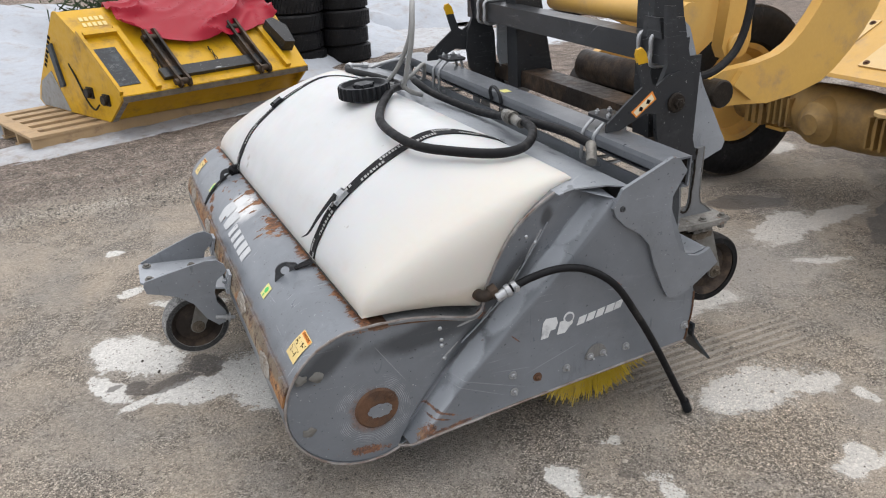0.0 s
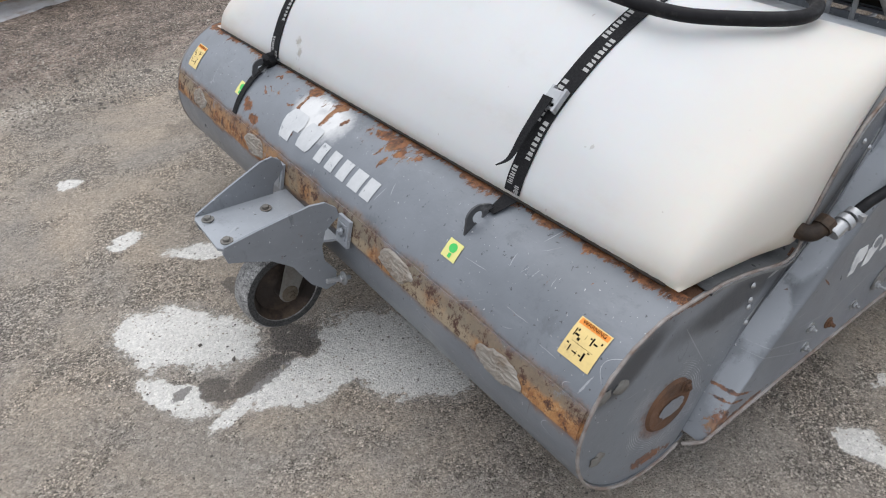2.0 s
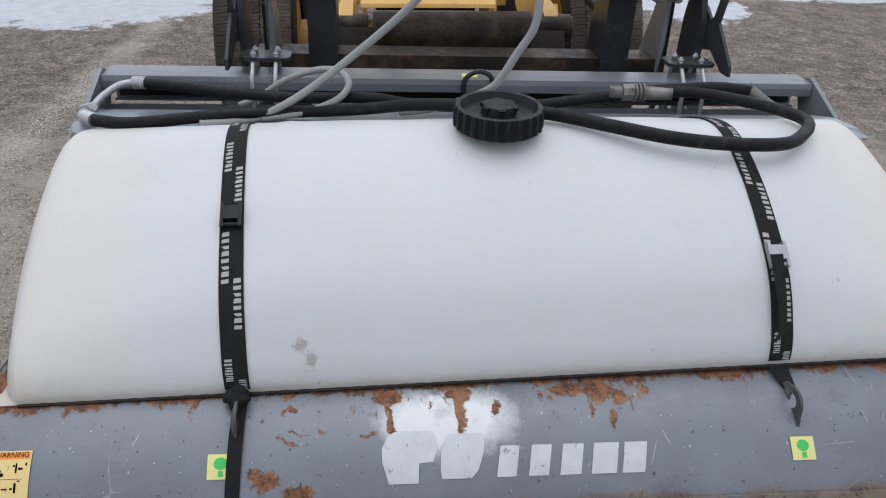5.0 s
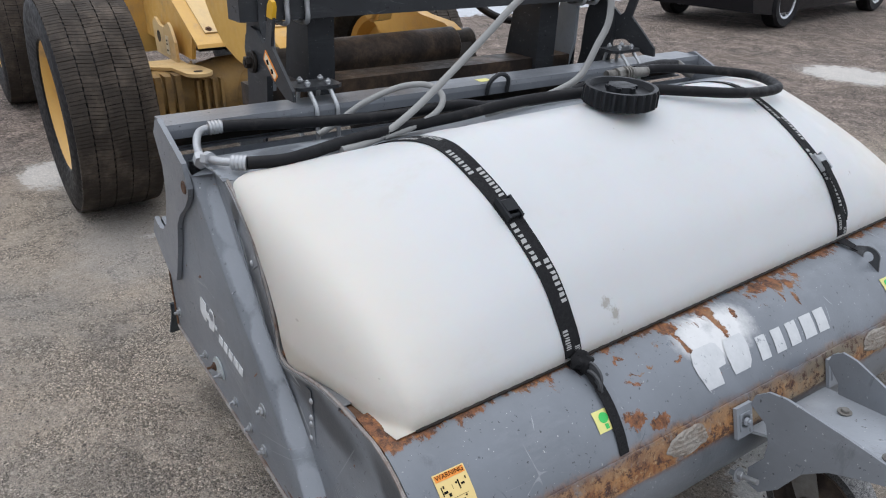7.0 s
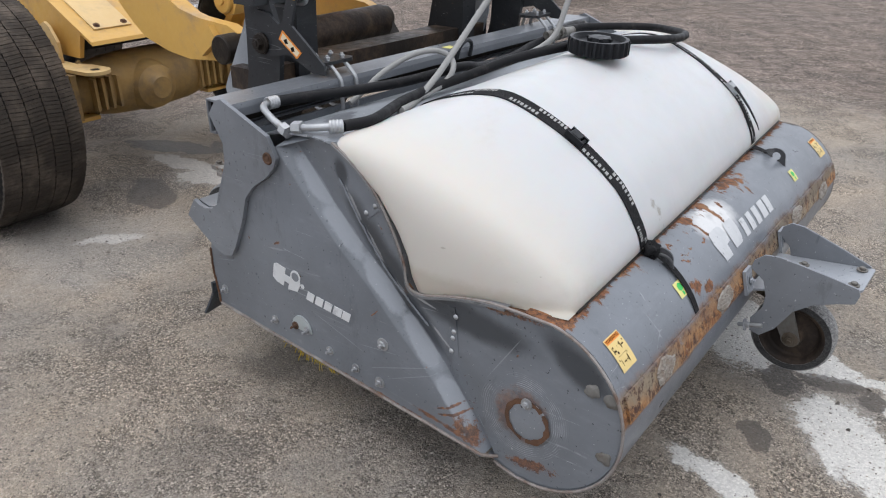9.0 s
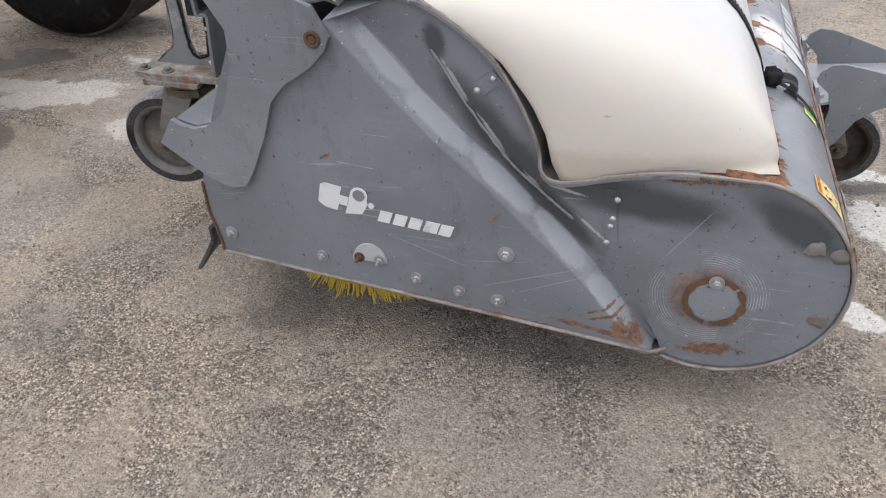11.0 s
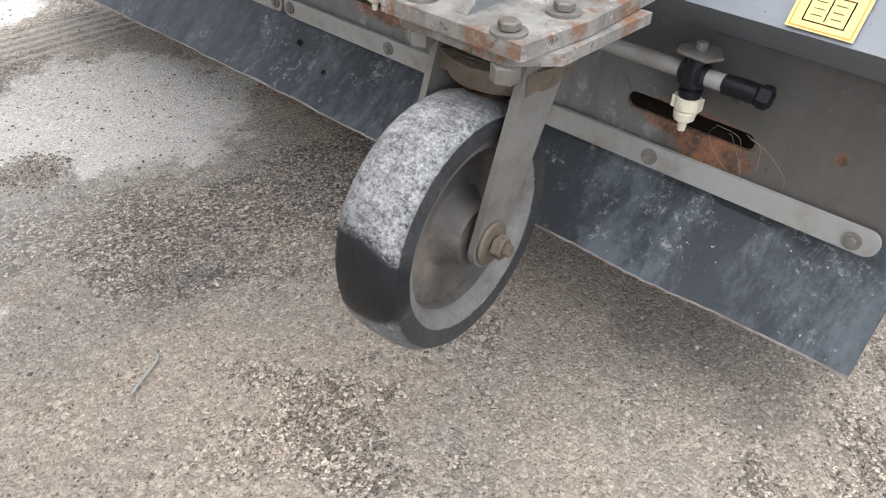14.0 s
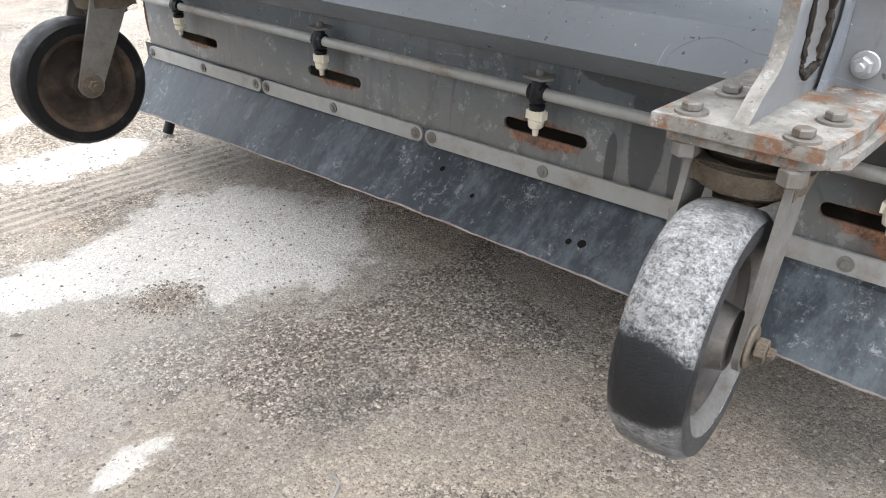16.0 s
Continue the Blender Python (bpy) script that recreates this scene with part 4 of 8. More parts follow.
DEPTH = {False: 0.052, True: 0.036}
SPINE = [(0.330, 0.152), (0.400, 0.230), (0.500, 0.352), (0.607, 0.455), (0.712, 0.558), (0.822, 0.650), (0.925, 0.755), (1.050, 0.893)]
CREASE = [(0.318, 0.160), (0.372, 0.262), (0.462, 0.388), (0.540, 0.470), (0.602, 0.520), (0.684, 0.592), (0.778, 0.712), (0.850, 0.822)]


def end_panel(flip):
    """Pressed end panel: a proud rear field, a rounded slanting step, a shallow gutter and a recessed disc field."""
    bm = bmesh.new()
    yi = DEPTH[flip]

    def vert(p, y):
        return bm.verts.new((p[0], 2.255 - y if flip else y, p[1]))

    rear = [(1.14, 0.890), (1.27, 0.86), (1.36, 0.66), (1.425, 0.49), (1.436, 0.45), (1.436, 0.38), (1.415, 0.252), (1.10, 0.223), (0.80, 0.197), (0.50, 0.171)]
    front = [round_at(a, CR - 0.002) for a in range(-112, 82, 6)] + [(0.27, 0.606)] + SADDLE
    runs = []
    for f, dep in ((-0.030, 0.0), (-0.024, 0.0025), (-0.016, 0.011), (-0.007, 0.025), (0.002, 0.040), (0.009, 0.050), (0.014, 0.0550), (0.030, 0.056)):
        row = []
        for i, (x, z) in enumerate(SPINE):
            g = min(1.0, 0.35 + 0.25 * i)
            row.append(vert((x - 0.69 * f * g, z + 0.72 * f * g), dep * yi / 0.044))
        runs.append(row)
    runs.append([vert((x, z), yi - 0.004) for x, z in CREASE])
    for lo, hi in zip(runs, runs[1:]):
        for i in range(len(lo) - 1):
            bm.faces.new((lo[i], lo[i + 1], hi[i + 1], hi[i]))
    bm.faces.new([runs[0][-1], *[vert(p, 0) for p in rear], *runs[0][:-1]])
    vf = [vert(p, yi) for p in front]
    bm.faces.new([*runs[-1], *reversed(vf)])
    # closing fan under the top sheet
    top = vert((0.93, 0.921), 0.03)
    fan = [vf[-1], *[r[-1] for r in reversed(runs)]]
    for a, b in zip(fan, fan[1:]):
        bm.faces.new((a, b, top))
    geom = bmesh.ops.extrude_face_region(bm, geom=list(bm.faces))
    for v in geom["geom"]:
        if isinstance(v, bmesh.types.BMVert):
            v.co.y += -0.006 if flip else 0.006
    return settle(bm)


LAYER = [(1.275, 0.980), (1.300, 0.972), (1.335, 0.927), (1.285, 0.845), (1.287, 0.770), (1.310, 0.700), (1.335, 0.645), (1.380, 0.612), (1.418, 0.602), (1.450, 0.608), (1.472, 0.620),
         (1.515, 0.556), (1.445, 0.506), (1.395, 0.474), (1.345, 0.456), (1.305, 0.468), (1.282, 0.505), (1.235, 0.605), (1.205, 0.690), (1.165, 0.735),
         (1.105, 0.775), (1.065, 0.815), (1.052, 0.845), (1.085, 0.905)]
for flip in (False, True):
    s = -1 if flip else 1
    y0 = 2.255 if flip else 0.0
    rec = DEPTH[flip]
    face = (lambda x, y, z: axis_y(x, y, z)) if flip else (lambda x, y, z: axis_y(x, y, z) @ Matrix.Rotation(math.pi, 4, "X"))
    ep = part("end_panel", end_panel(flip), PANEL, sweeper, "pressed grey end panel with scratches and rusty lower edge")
    part("reinforcing_plate", plate_xz(bmesh.new(), LAYER, y0 - s * 0.016, y0 - s * 0.002), GREY, sweeper, bevel=0.003)
    ho = bmesh.new()
    hr = 1.0 if flip else 0.55
    lathe(ho, [(0, 0.003), (0.008 * hr, 0.003), (0.009 * hr, 0.0), (0.013 * hr, 0.004), (0.017 * hr, 0.0035), (0.019 * hr, 0)], face(1.087, y0 - s * 0.016, 0.840), 20)
    part("bolt_hole", ho, RUST if flip else WORNDARK, ep, "rust-rimmed bolt hole" if flip else "small dark bolt hole")
    # worn lower flange of the panel
    fl = bmesh.new()
    run = [Vector((0.300, y0 + s * 0.03, 0.146)), Vector((0.318, y0 + s * 0.012, 0.151))] + [Vector((0.335 + 1.080 * i / 60, y0 - s * 0.002, 0.156 + 0.094 * i / 60)) for i in range(61)]
    tube(fl, [p + Vector((0, 0, 0.0016 * noise.noise(p * 30))) for p in run], 0.0048, 8, 0.10)
    part("worn_flange", settle(fl), WORN, sweeper, "worn bare steel edge")
    # torn rusty corner where the panel meets the rear wall
    te = bmesh.new()
    run = [Vector((1.416 + 0.020 * min(1.0, i / 14), y0 - s * 0.002, 0.252 + 0.200 * i / 24)) for i in range(25)]
    tube(te, [p + Vector((0.003 * noise.noise(p * 60), 0, 0)) for p in run], 0.0036, 6, 0.2)
    part("torn_edge", settle(te), RUST, ep, "rusty torn corner edge")
    rim = bmesh.new()
    run = [Vector((x, y0 + s * (rec - 0.005), z)) for x, z in [round_at(a, CR + 0.004) for a in range(-112, 82, 4)] + [(0.27, 0.611)] + [(p.x, p.z + 0.004) for p in spline([(x, 0, z) for x, z in SADDLE], 4)]]
    tube(rim, [p + Vector((0, 0.0015 * noise.noise(p * 25), 0.002 * noise.noise(p * 40))) for p in run], 0.0042, 7, 0.10)
    part("worn_rim", settle(rim), WORN, sweeper, "worn welded rim with rust")
    # folded lip of the saddle, dark and rusty under the tank
    lip = bmesh.new()
    rows = []
    for x, z in [(p.x, p.z) for p in spline([(x, 0, z) for x, z in SADDLE], 3)]:
        rows.append([lip.verts.new((x, y0 + s * d, z + dz)) for d, dz in ((rec - 0.012, 0.003), (rec + 0.10, 0.001), (rec + 0.10, -0.006), (rec - 0.012, -0.004))])
    for a, b in zip(rows, rows[1:]):
        for i in range(4):
            lip.faces.new((a[i], a[(i + 1) % 4], b[(i + 1) % 4], b[i]))
    part("saddle_lip", lip, RUSTYGREY, ep, "rusty folded lip under the tank")
    # weld bead along the crease of the recess
    wb = bmesh.new()
    run = spline([(x, y0 + s * (rec - 0.006), z) for x, z in CREASE[3:]], 8)
    tube(wb, [p + Vector((0.002 * noise.noise(p * 50), 0, 0.002 * noise.noise(p * 60 + Vector((4, 0, 0))))) for p in run], 0.0028, 6, 0.25)
    part("crease_weld", wb, GREY, ep, "thin uneven weld bead")
    # bearing cover with its ring
    bx, bz = (0.219, 0.302) if flip else (0.246, 0.313)
    m = face(bx, y0 + s * rec, bz)
    disc = bmesh.new()
    lathe(disc, [(0.0, 0.005), (0.05, 0.005), (0.058, 0.003), (0.060, 0.0)] if flip else [(0.0, 0.004), (0.055, 0.005), (0.066, 0.006), (0.073, 0.0)], m, 36)
    dc = part("bearing_cover", disc, RUST if not flip else GREY, ep, "round rusty bearing cover" if not flip else "round grey cover ringed with rust")
    if not flip:
        wc = bmesh.new()
        rim_pts = []
        for i in range(40):
            aa = 2 * math.pi * i / 40
            q = 0.040 * (1 + 0.28 * noise.noise(Vector((math.cos(aa) * 2.2, math.sin(aa) * 2.2, 4.0))))
            rim_pts.append(wc.verts.new((bx + 0.008 + q * math.cos(aa), rec - 0.0068, bz - 0.008 + q * 0.62 * math.sin(aa))))
        wc.faces.new(rim_pts)
        part("worn_centre", wc, GREY, dc, "bare grey worn centre")
    else:
        ring = bmesh.new()
        for i in range(60):
            a0, a1 = 2 * math.pi * i / 60, 2 * math.pi * (i + 1) / 60
            if i in (13, 14, 37):
                continue
            w0, w1 = (0.0045 + 0.005 * noise.noise(Vector((math.cos(a) * 3, math.sin(a) * 3, 1))) for a in (a0, a1))
            quad = [(0.058 - w0, a0), (0.058 - w1, a1), (0.062 + w1, a1), (0.062 + w0, a0)]
            ring.faces.new([ring.verts.new(m @ Vector((r * math.cos(a), r * math.sin(a), 0.0066))) for r, a in quad])
        part("rust_ring", ring, RUST, ep, "broken rusty ring")
    bb = bmesh.new()
    hexbolt(bb, face(0.222 if flip else 0.290, y0 + s * (rec - 0.006), 0.357 if flip else 0.350), 0.010, 0.008, 0.004)
    part("bolt", bb, ZINC if flip else RUST, ep)
    # bolts along the lower edge
    low = ((0.679, 0.371, 0.012), (0.695, 0.233, 0.011), (0.790, 0.243, 0.009), (0.896, 0.262, 0.009), (1.139, 0.284, 0.009), (1.385, 0.312, 0.010)) if flip else ((0.700, 0.325, 0.009), (0.706, 0.257, 0.009), (0.795, 0.288, 0.010), (0.908, 0.289, 0.009), (1.152, 0.305, 0.009), (1.408, 0.320, 0.010))
    for x, z, r in low:
        bo = bmesh.new()
        hexbolt(bo, face(x, y0, z), r, 0.007, 0.009)
        part("bolt", bo, ZINC if (x, flip) != (0.795, False) else RUST, ep)
    # half-moon cover with two bolts
    hx, hz = (1.012, 0.293) if flip else (1.026, 0.302)
    hm = bmesh.new()
    plate_xz(hm, [(hx + 0.043 * math.cos(radians(a)), hz + 0.05 * math.sin(radians(a))) for a in range(0, 181, 12)], y0 - s * 0.006, y0 - s * 0.001)
    cover = part("cover_plate", hm, BRIGHTZINC if flip else RUSTYGREY, ep, "half-round galvanised cover plate" if flip else "half-round plate stained with rust", bevel=0.001)
    for dx in (-0.026, 0.026):
        bo = bmesh.new()
        hexbolt(bo, face(hx + dx, y0 - s * 0.006, hz + 0.009), 0.008, 0.006, 0.014)
        part("cover_bolt", bo, RUST if flip and dx > 0 else ZINC, cover)
    # small plates and rivets on the recessed field
    for cx0, cz0, tilt in (((0.460, 0.478, 6), (0.740, 0.757, -52)) if flip else ()):
        rp = bmesh.new()
        mp = Matrix.Translation((cx0, 0, cz0)) @ Matrix.Rotation(radians(tilt), 4, "Y")
        plate_xz(rp, [(-0.013, -0.075), (0.013, -0.075), (0.013, 0.075), (-0.013, 0.075)] if tilt > 0 else [(-0.016, -0.032), (0.016, -0.032), (0.016, 0.032), (-0.016, 0.032)], y0 - rec + 0.0004, y0 - rec + 0.003, mp)
        part("rivet_plate", rp, PANEL, ep, "small riveted plate", bevel=0.001)
    for x, z in ([(0.452, 0.528), (0.457, 0.480), (0.460, 0.460), (0.464, 0.418), (0.724, 0.771), (0.757, 0.743)] if flip else [(0.469, 0.540), (0.473, 0.498), (0.473, 0.477), (0.480, 0.428), (0.774, 0.786), (0.807, 0.760)]):
        bo = bmesh.new()
        lathe(bo, [(0, 0.005), (0.003, 0.0045), (0.0065, 0.002), (0.0075, 0)], face(x, y0 + s * (rec - 0.003), z), 10)
        part("rivet", bo, ZINC, ep)
    # welded lugs at the front of the disc field
    for x, z in (((0.052, 0.468), (0.002, 0.462), (0.004, 0.292)) if flip else ((0.019, 0.487), (0.070, 0.483), (0.025, 0.297))):
        lug = bmesh.new()
        bmesh.ops.create_icosphere(lug, subdivisions=3, radius=0.020)
        for v in lug.verts:
            k = 1 + 0.55 * noise.noise(v.co * 70 + Vector((x * 40, z * 30, y0)))
            v.co = Vector((x + v.co.x * k, y0 + s * (rec - 0.001) + v.co.y * 0.28, z + v.co.z * k * 0.85))
        part("weld_lug", lug, FORK, ep)

    # emblem and lettering as plain shapes
    def glyph(name, pts, mat=WHITEPAINT, lift=0.0006):
        em = bmesh.new()
        plate_xz(em, pts, y0 - s * (0.0016 + lift), y0 - s * lift)
        part(name, em, mat, ep, "white painted emblem" if name == "emblem" else "", smooth=False)

    def arc(cx0, cz0, r, a0=0, a1=360, n=18):
        return [(cx0 + r * math.cos(radians(a0 + (a1 - a0) * i / n)), cz0 + r * math.sin(radians(a0 + (a1 - a0) * i / n))) for i in range(n + (a1 - a0 < 360))]

    if flip:
        glyph("emblem", [(1.120, 0.492), (1.108, 0.497), (1.068, 0.490), (1.074, 0.468), (1.052, 0.465), (1.058, 0.441), (1.078, 0.444), (1.084, 0.426), (1.112, 0.431), (1.130, 0.445)])
        glyph("emblem", [(1.046, 0.482), (1.012, 0.478), (1.006, 0.452), (1.022, 0.424), (1.064, 0.420), (1.056, 0.446)])
        glyph("emblem", arc(1.026, 0.474, 0.021), lift=0.0010)
        glyph("emblem_hole", arc(1.026, 0.474, 0.015), GREY, 0.0022)
        glyph("emblem", arc(0.998, 0.450, 0.008, n=6))
        for i in range(5):
            x1 = 0.985 - i * 0.0365
            z1 = 0.412 - i * 0.0035
            w1 = 0.029 if i != 3 else 0.033
            glyph("letter_bar", [(x1, z1), (x1 - w1, z1 - 0.003), (x1 - w1 - 0.010, z1 + 0.026), (x1 - 0.010, z1 + 0.029)])
    else:
        glyph("emblem", [(0.804, 0.430), (0.832, 0.432), (0.840, 0.455), (0.858, 0.456), (0.868, 0.478), (0.862, 0.500), (0.822, 0.503), (0.812, 0.490)])
        glyph("emblem", [(0.866, 0.432), (0.896, 0.432), (0.914, 0.452), (0.926, 0.462), (0.924, 0.482), (0.876, 0.478)])
        glyph("emblem", arc(0.910, 0.486, 0.021), lift=0.0010)
        glyph("emblem_hole", arc(0.910, 0.486, 0.015), GREY, 0.0022)
        for i in range(5):
            x1 = 0.942 + i * 0.0365
            z1 = 0.446 + i * 0.0052
            w1 = 0.029 if i != 3 else 0.033
            glyph("letter_bar", [(x1, z1), (x1 + w1, z1 + 0.004), (x1 + w1 + 0.010, z1 + 0.033), (x1 + 0.010, z1 + 0.029)])

# front emblem on the hood
def hood_patch(bm, y0, y1, a0, a1, off=0.0075, n=6, slant=0.0):
    rows = []
    for i in range(n + 1):
        a = a0 + (a1 - a0) * i / n
        x, z = round_at(a, CR + off)
        d = slant * i / n
        rows.append((bm.verts.new((x, y0 - d, z)), bm.verts.new((x, y1 - d, z))))
    for p, q in zip(rows, rows[1:]):
        bm.faces.new((p[0], p[1], q[1], q[0]))
    return bm


def hood_rows(rows, off=0.0078):
    """A curved piece on the hood from rows (degrees, y from, y to)."""
    bm = bmesh.new()
    fine = []
    for (a0, p0, q0), (a1, p1, q1) in zip(rows, rows[1:]):
        fine += [(a0 + (a1 - a0) * f, p0 + (p1 - p0) * f, q0 + (q1 - q0) * f) for f in (0, 0.34, 0.67)]
    fine.append(rows[-1])
    pairs = []
    for a, p, q in fine:
        x, z = round_at(a, CR + off)
        pairs.append((bm.verts.new((x, p, z)), bm.verts.new((x, q, z))))
    for u, v in zip(pairs, pairs[1:]):
        bm.faces.new((u[0], u[1], v[1], v[0]))
    return bm


for rows in ([(36, 1.410, 1.352), (44.5, 1.422, 1.350), (45, 1.423, 1.322), (51, 1.424, 1.312), (57, 1.410, 1.318), (58.5, 1.396, 1.330)], [(37.5, 1.305, 1.246), (41, 1.308, 1.232), (49, 1.306, 1.220), (55, 1.296, 1.218), (57, 1.288, 1.224)]):
    part("emblem", hood_rows(rows), WORNWHITE, hood, "worn white emblem piece")
for i in range(5):
    y0 = 1.200 - i * 0.066
    part("letter_bar", hood_patch(bmesh.new(), y0 - 0.004 + 0.002 * i, y0 - 0.006 - (0.037 if i != 3 else 0.044), 37.6, 51.0, slant=0.010), WORNWHITE, hood, "worn white lettering bar")
# crumpled grey patches on the rust band
for i, (y, deg, hw) in enumerate(((1.985, 18, 0.062), (1.520, 18, 0.074), (0.700, 18.5, 0.078), (0.290, 13, 0.075))):
    wp = bmesh.new()
    rings = []
    for j in range(9):
        f = j / 8
        ring = []
        for n in range(40):
            t = 2 * math.pi * n / 40
            edge = 1 + 0.30 * noise.noise(Vector((math.cos(t) * 1.6, math.sin(t) * 1.6, i * 5.0))) + 0.16 * noise.noise(Vector((math.cos(t) * 5, math.sin(t) * 5, i * 3.0)))
            u, v = f * hw * edge * math.cos(t), f * 6.4 * edge * math.sin(t)
            fold = abs(noise.noise(Vector((u * 38 + i, v * 0.42, 2.0)))) + 0.5 * abs(noise.noise(Vector((u * 110, v * 1.1, i + 6.0))))
            x, z = round_at(deg + v, CR + 0.0150 + (0.0085 * max(0.0, 0.42 - fold) + 0.0015) * (1 if j < 8 else 0.0))
            ring.append(wp.verts.new((x, y + u, z)))
        rings.append(ring)
    for p, q in zip(rings, rings[1:]):
        for n in range(40):
            wp.faces.new((p[n], q[n], q[(n + 1) % 40], p[(n + 1) % 40]))
    bmesh.ops.remove_doubles(wp, verts=rings[0], dist=1e-5)
    part("weld_patch", wp, WELD, hood, "crumpled grey patch stuck on the rust", smooth=False)


def warning_label(y0, y1, a0, a1, parent):
    lb = part("warning_label", hood_patch(bmesh.new(), y0, y1, a0, a1, 0.008), LABEL, parent, "yellow warning label with black pictograms")
    w, d = y1 - y0, a1 - a0
    part("label_head", hood_patch(bmesh.new(), y0 + w * 0.04, y1 - w * 0.04, a0 + d * 0.83, a0 + d * 0.97, 0.0086, 2), LABELORANGE, lb, "orange heading bar")
    ik = bmesh.new()
    for u0, u1, v0, v1 in ((0.10, 0.14, 0.48, 0.76), (0.12, 0.30, 0.55, 0.62), (0.25, 0.36, 0.46, 0.56), (0.62, 0.68, 0.5, 0.78), (0.68, 0.84, 0.60, 0.66), (0.55, 0.62, 0.66, 0.72),
                           (0.62, 0.70, 0.10, 0.38), (0.52, 0.62, 0.20, 0.25), (0.30, 0.50, 0.20, 0.24), (0.86, 0.92, 0.68, 0.76), (0.20, 0.24, 0.12, 0.36), (0.08, 0.16, 0.30, 0.36), (0.44, 0.455, 0.06, 0.80), (0.04, 0.96, 0.415, 0.425), (0.70, 0.78, 0.36, 0.40), (0.16, 0.22, 0.66, 0.74)):
        cu, cv = (u0 + u1) / 2, (v0 + v1) / 2
        hood_patch(ik, y0 + w * (cu + (u0 - cu) * 0.72), y0 + w * (cu + (u1 - cu) * 0.72), a0 + d * (cv + (v0 - cv) * 0.72), a0 + d * (cv + (v1 - cv) * 0.72), 0.0086, 1)
    part("pictogram", ik, INK, lb, smooth=False)


def lettering(name, text, size, place, material, parent):
    """Letters of the built-in font, laid by place(u, v) on a surface."""
    cu = bpy.data.curves.new(name, "FONT")
    cu.body, cu.size, cu.align_x = text, size, "CENTER"
    ob = bpy.data.objects.new(name, cu)
    scene.collection.objects.link(ob)
    me = bpy.data.meshes.new_from_object(ob.evaluated_get(bpy.context.evaluated_depsgraph_get()))
    bpy.data.objects.remove(ob)
    bpy.data.curves.remove(cu)
    for v in me.vertices:
        v.co = place(v.co.x, v.co.y)
    me.name = name
    me.materials.append(material)
    o = new(name, me)
    o.parent = parent
    return o


for y0, y1, a0, a1 in ((2.160, 2.088, 35, 55), (0.176, 0.092, 38.5, 58)):
    ym, am = (y0 + y1) / 2, a0 + (a1 - a0) * 0.865
    lettering("heading", "WARNING", 0.013, lambda u, v: (lambda p: Vector((p[0], ym - u, p[1])))(round_at(am + math.degrees(v / CR), CR + 0.0095)), INK, hood)
warning_label(2.160, 2.088, 35, 55, hood)
warning_label(0.176, 0.092, 38.5, 58, hood)
for y in (0.553, 1.735):
    st = part("sticker", hood_patch(bmesh.new(), y + 0.025, y - 0.025, 40.5, 51, 0.008), PALEYELLOW, hood, "small pale yellow sticker with a green dot")
    gd = bmesh.new()
    ring = []
    for i in range(16):
        a = 2 * math.pi * i / 16
        x, z = round_at(47 + 2.6 * math.sin(a), CR + 0.0088)
        ring.append(gd.verts.new((x, y + 0.013 * math.cos(a), z)))
    gd.faces.new(ring)
    hood_patch(gd, y + 0.004, y - 0.006, 41.5, 44, 0.0088, 2)
    part("green_mark", gd, GREENINK, st)
# tie-down tabs for the straps
for y in (0.553, 1.709):
    tb = bmesh.new()
    outer = [(0.168, 0.600), (0.150, 0.628)] + [(0.112 + 0.036 * math.cos(radians(a)), 0.607 + 0.031 * math.sin(radians(a))) for a in range(60, 200, 14)] + [(0.068, 0.560), (0.10, 0.572)]
    eye = [(0.110 + 0.016 * math.cos(radians(a)), 0.607 + 0.016 * math.sin(radians(a))) for a in range(0, 360, 24)]
    edges = []
    for loop in (outer, eye):
        vs = [tb.verts.new((x, y - 0.003, z)) for x, z in loop]
        edges += [tb.edges.new((vs[i], vs[(i + 1) % len(vs)])) for i in range(len(vs))]
    bmesh.ops.triangle_fill(tb, edges=edges, use_beauty=True)
    geom = bmesh.ops.extrude_face_region(tb, geom=list(tb.faces))
    for v in geom["geom"]:
        if isinstance(v, bmesh.types.BMVert):
            v.co.y += 0.006
    part("strap_tab", tb, WORNDARK, hood, "dark tie-down tab with a round hole", smooth=False)

# rear wall, its beam, spray pipe, strip and flap
SLOTS = [(0.27, 0.374), (0.830, 0.376), (1.406, 0.382), (1.970, 0.384)]


def slot_loop(y, z, half=0.079, r=0.0115):
    out = []
    for cy, a0 in ((half, -90), (-half, 90)):
        out += [(y + cy + r * math.cos(radians(a0 + 22.5 * i)), z + r * math.sin(radians(a0 + 22.5 * i))) for i in range(9)]
    return out


rw = bmesh.new()
edges = []
for loop in [[(0.004, 0.26), (2.250, 0.26), (2.250, 0.53), (0.004, 0.53)]] + [slot_loop(y, z) for y, z in SLOTS]:
    vs = [rw.verts.new((1.437 + 0.004 * math.sin(z * 9), y, z)) for y, z in loop]
    edges += [rw.edges.new((vs[i], vs[(i + 1) % len(vs)])) for i in range(len(vs))]
bmesh.ops.triangle_fill(rw, edges=edges, use_beauty=True)
geom = bmesh.ops.extrude_face_region(rw, geom=list(rw.faces))
for v in geom["geom"]:
    if isinstance(v, bmesh.types.BMVert):
        v.co.x -= 0.006
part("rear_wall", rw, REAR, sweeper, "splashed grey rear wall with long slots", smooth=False)
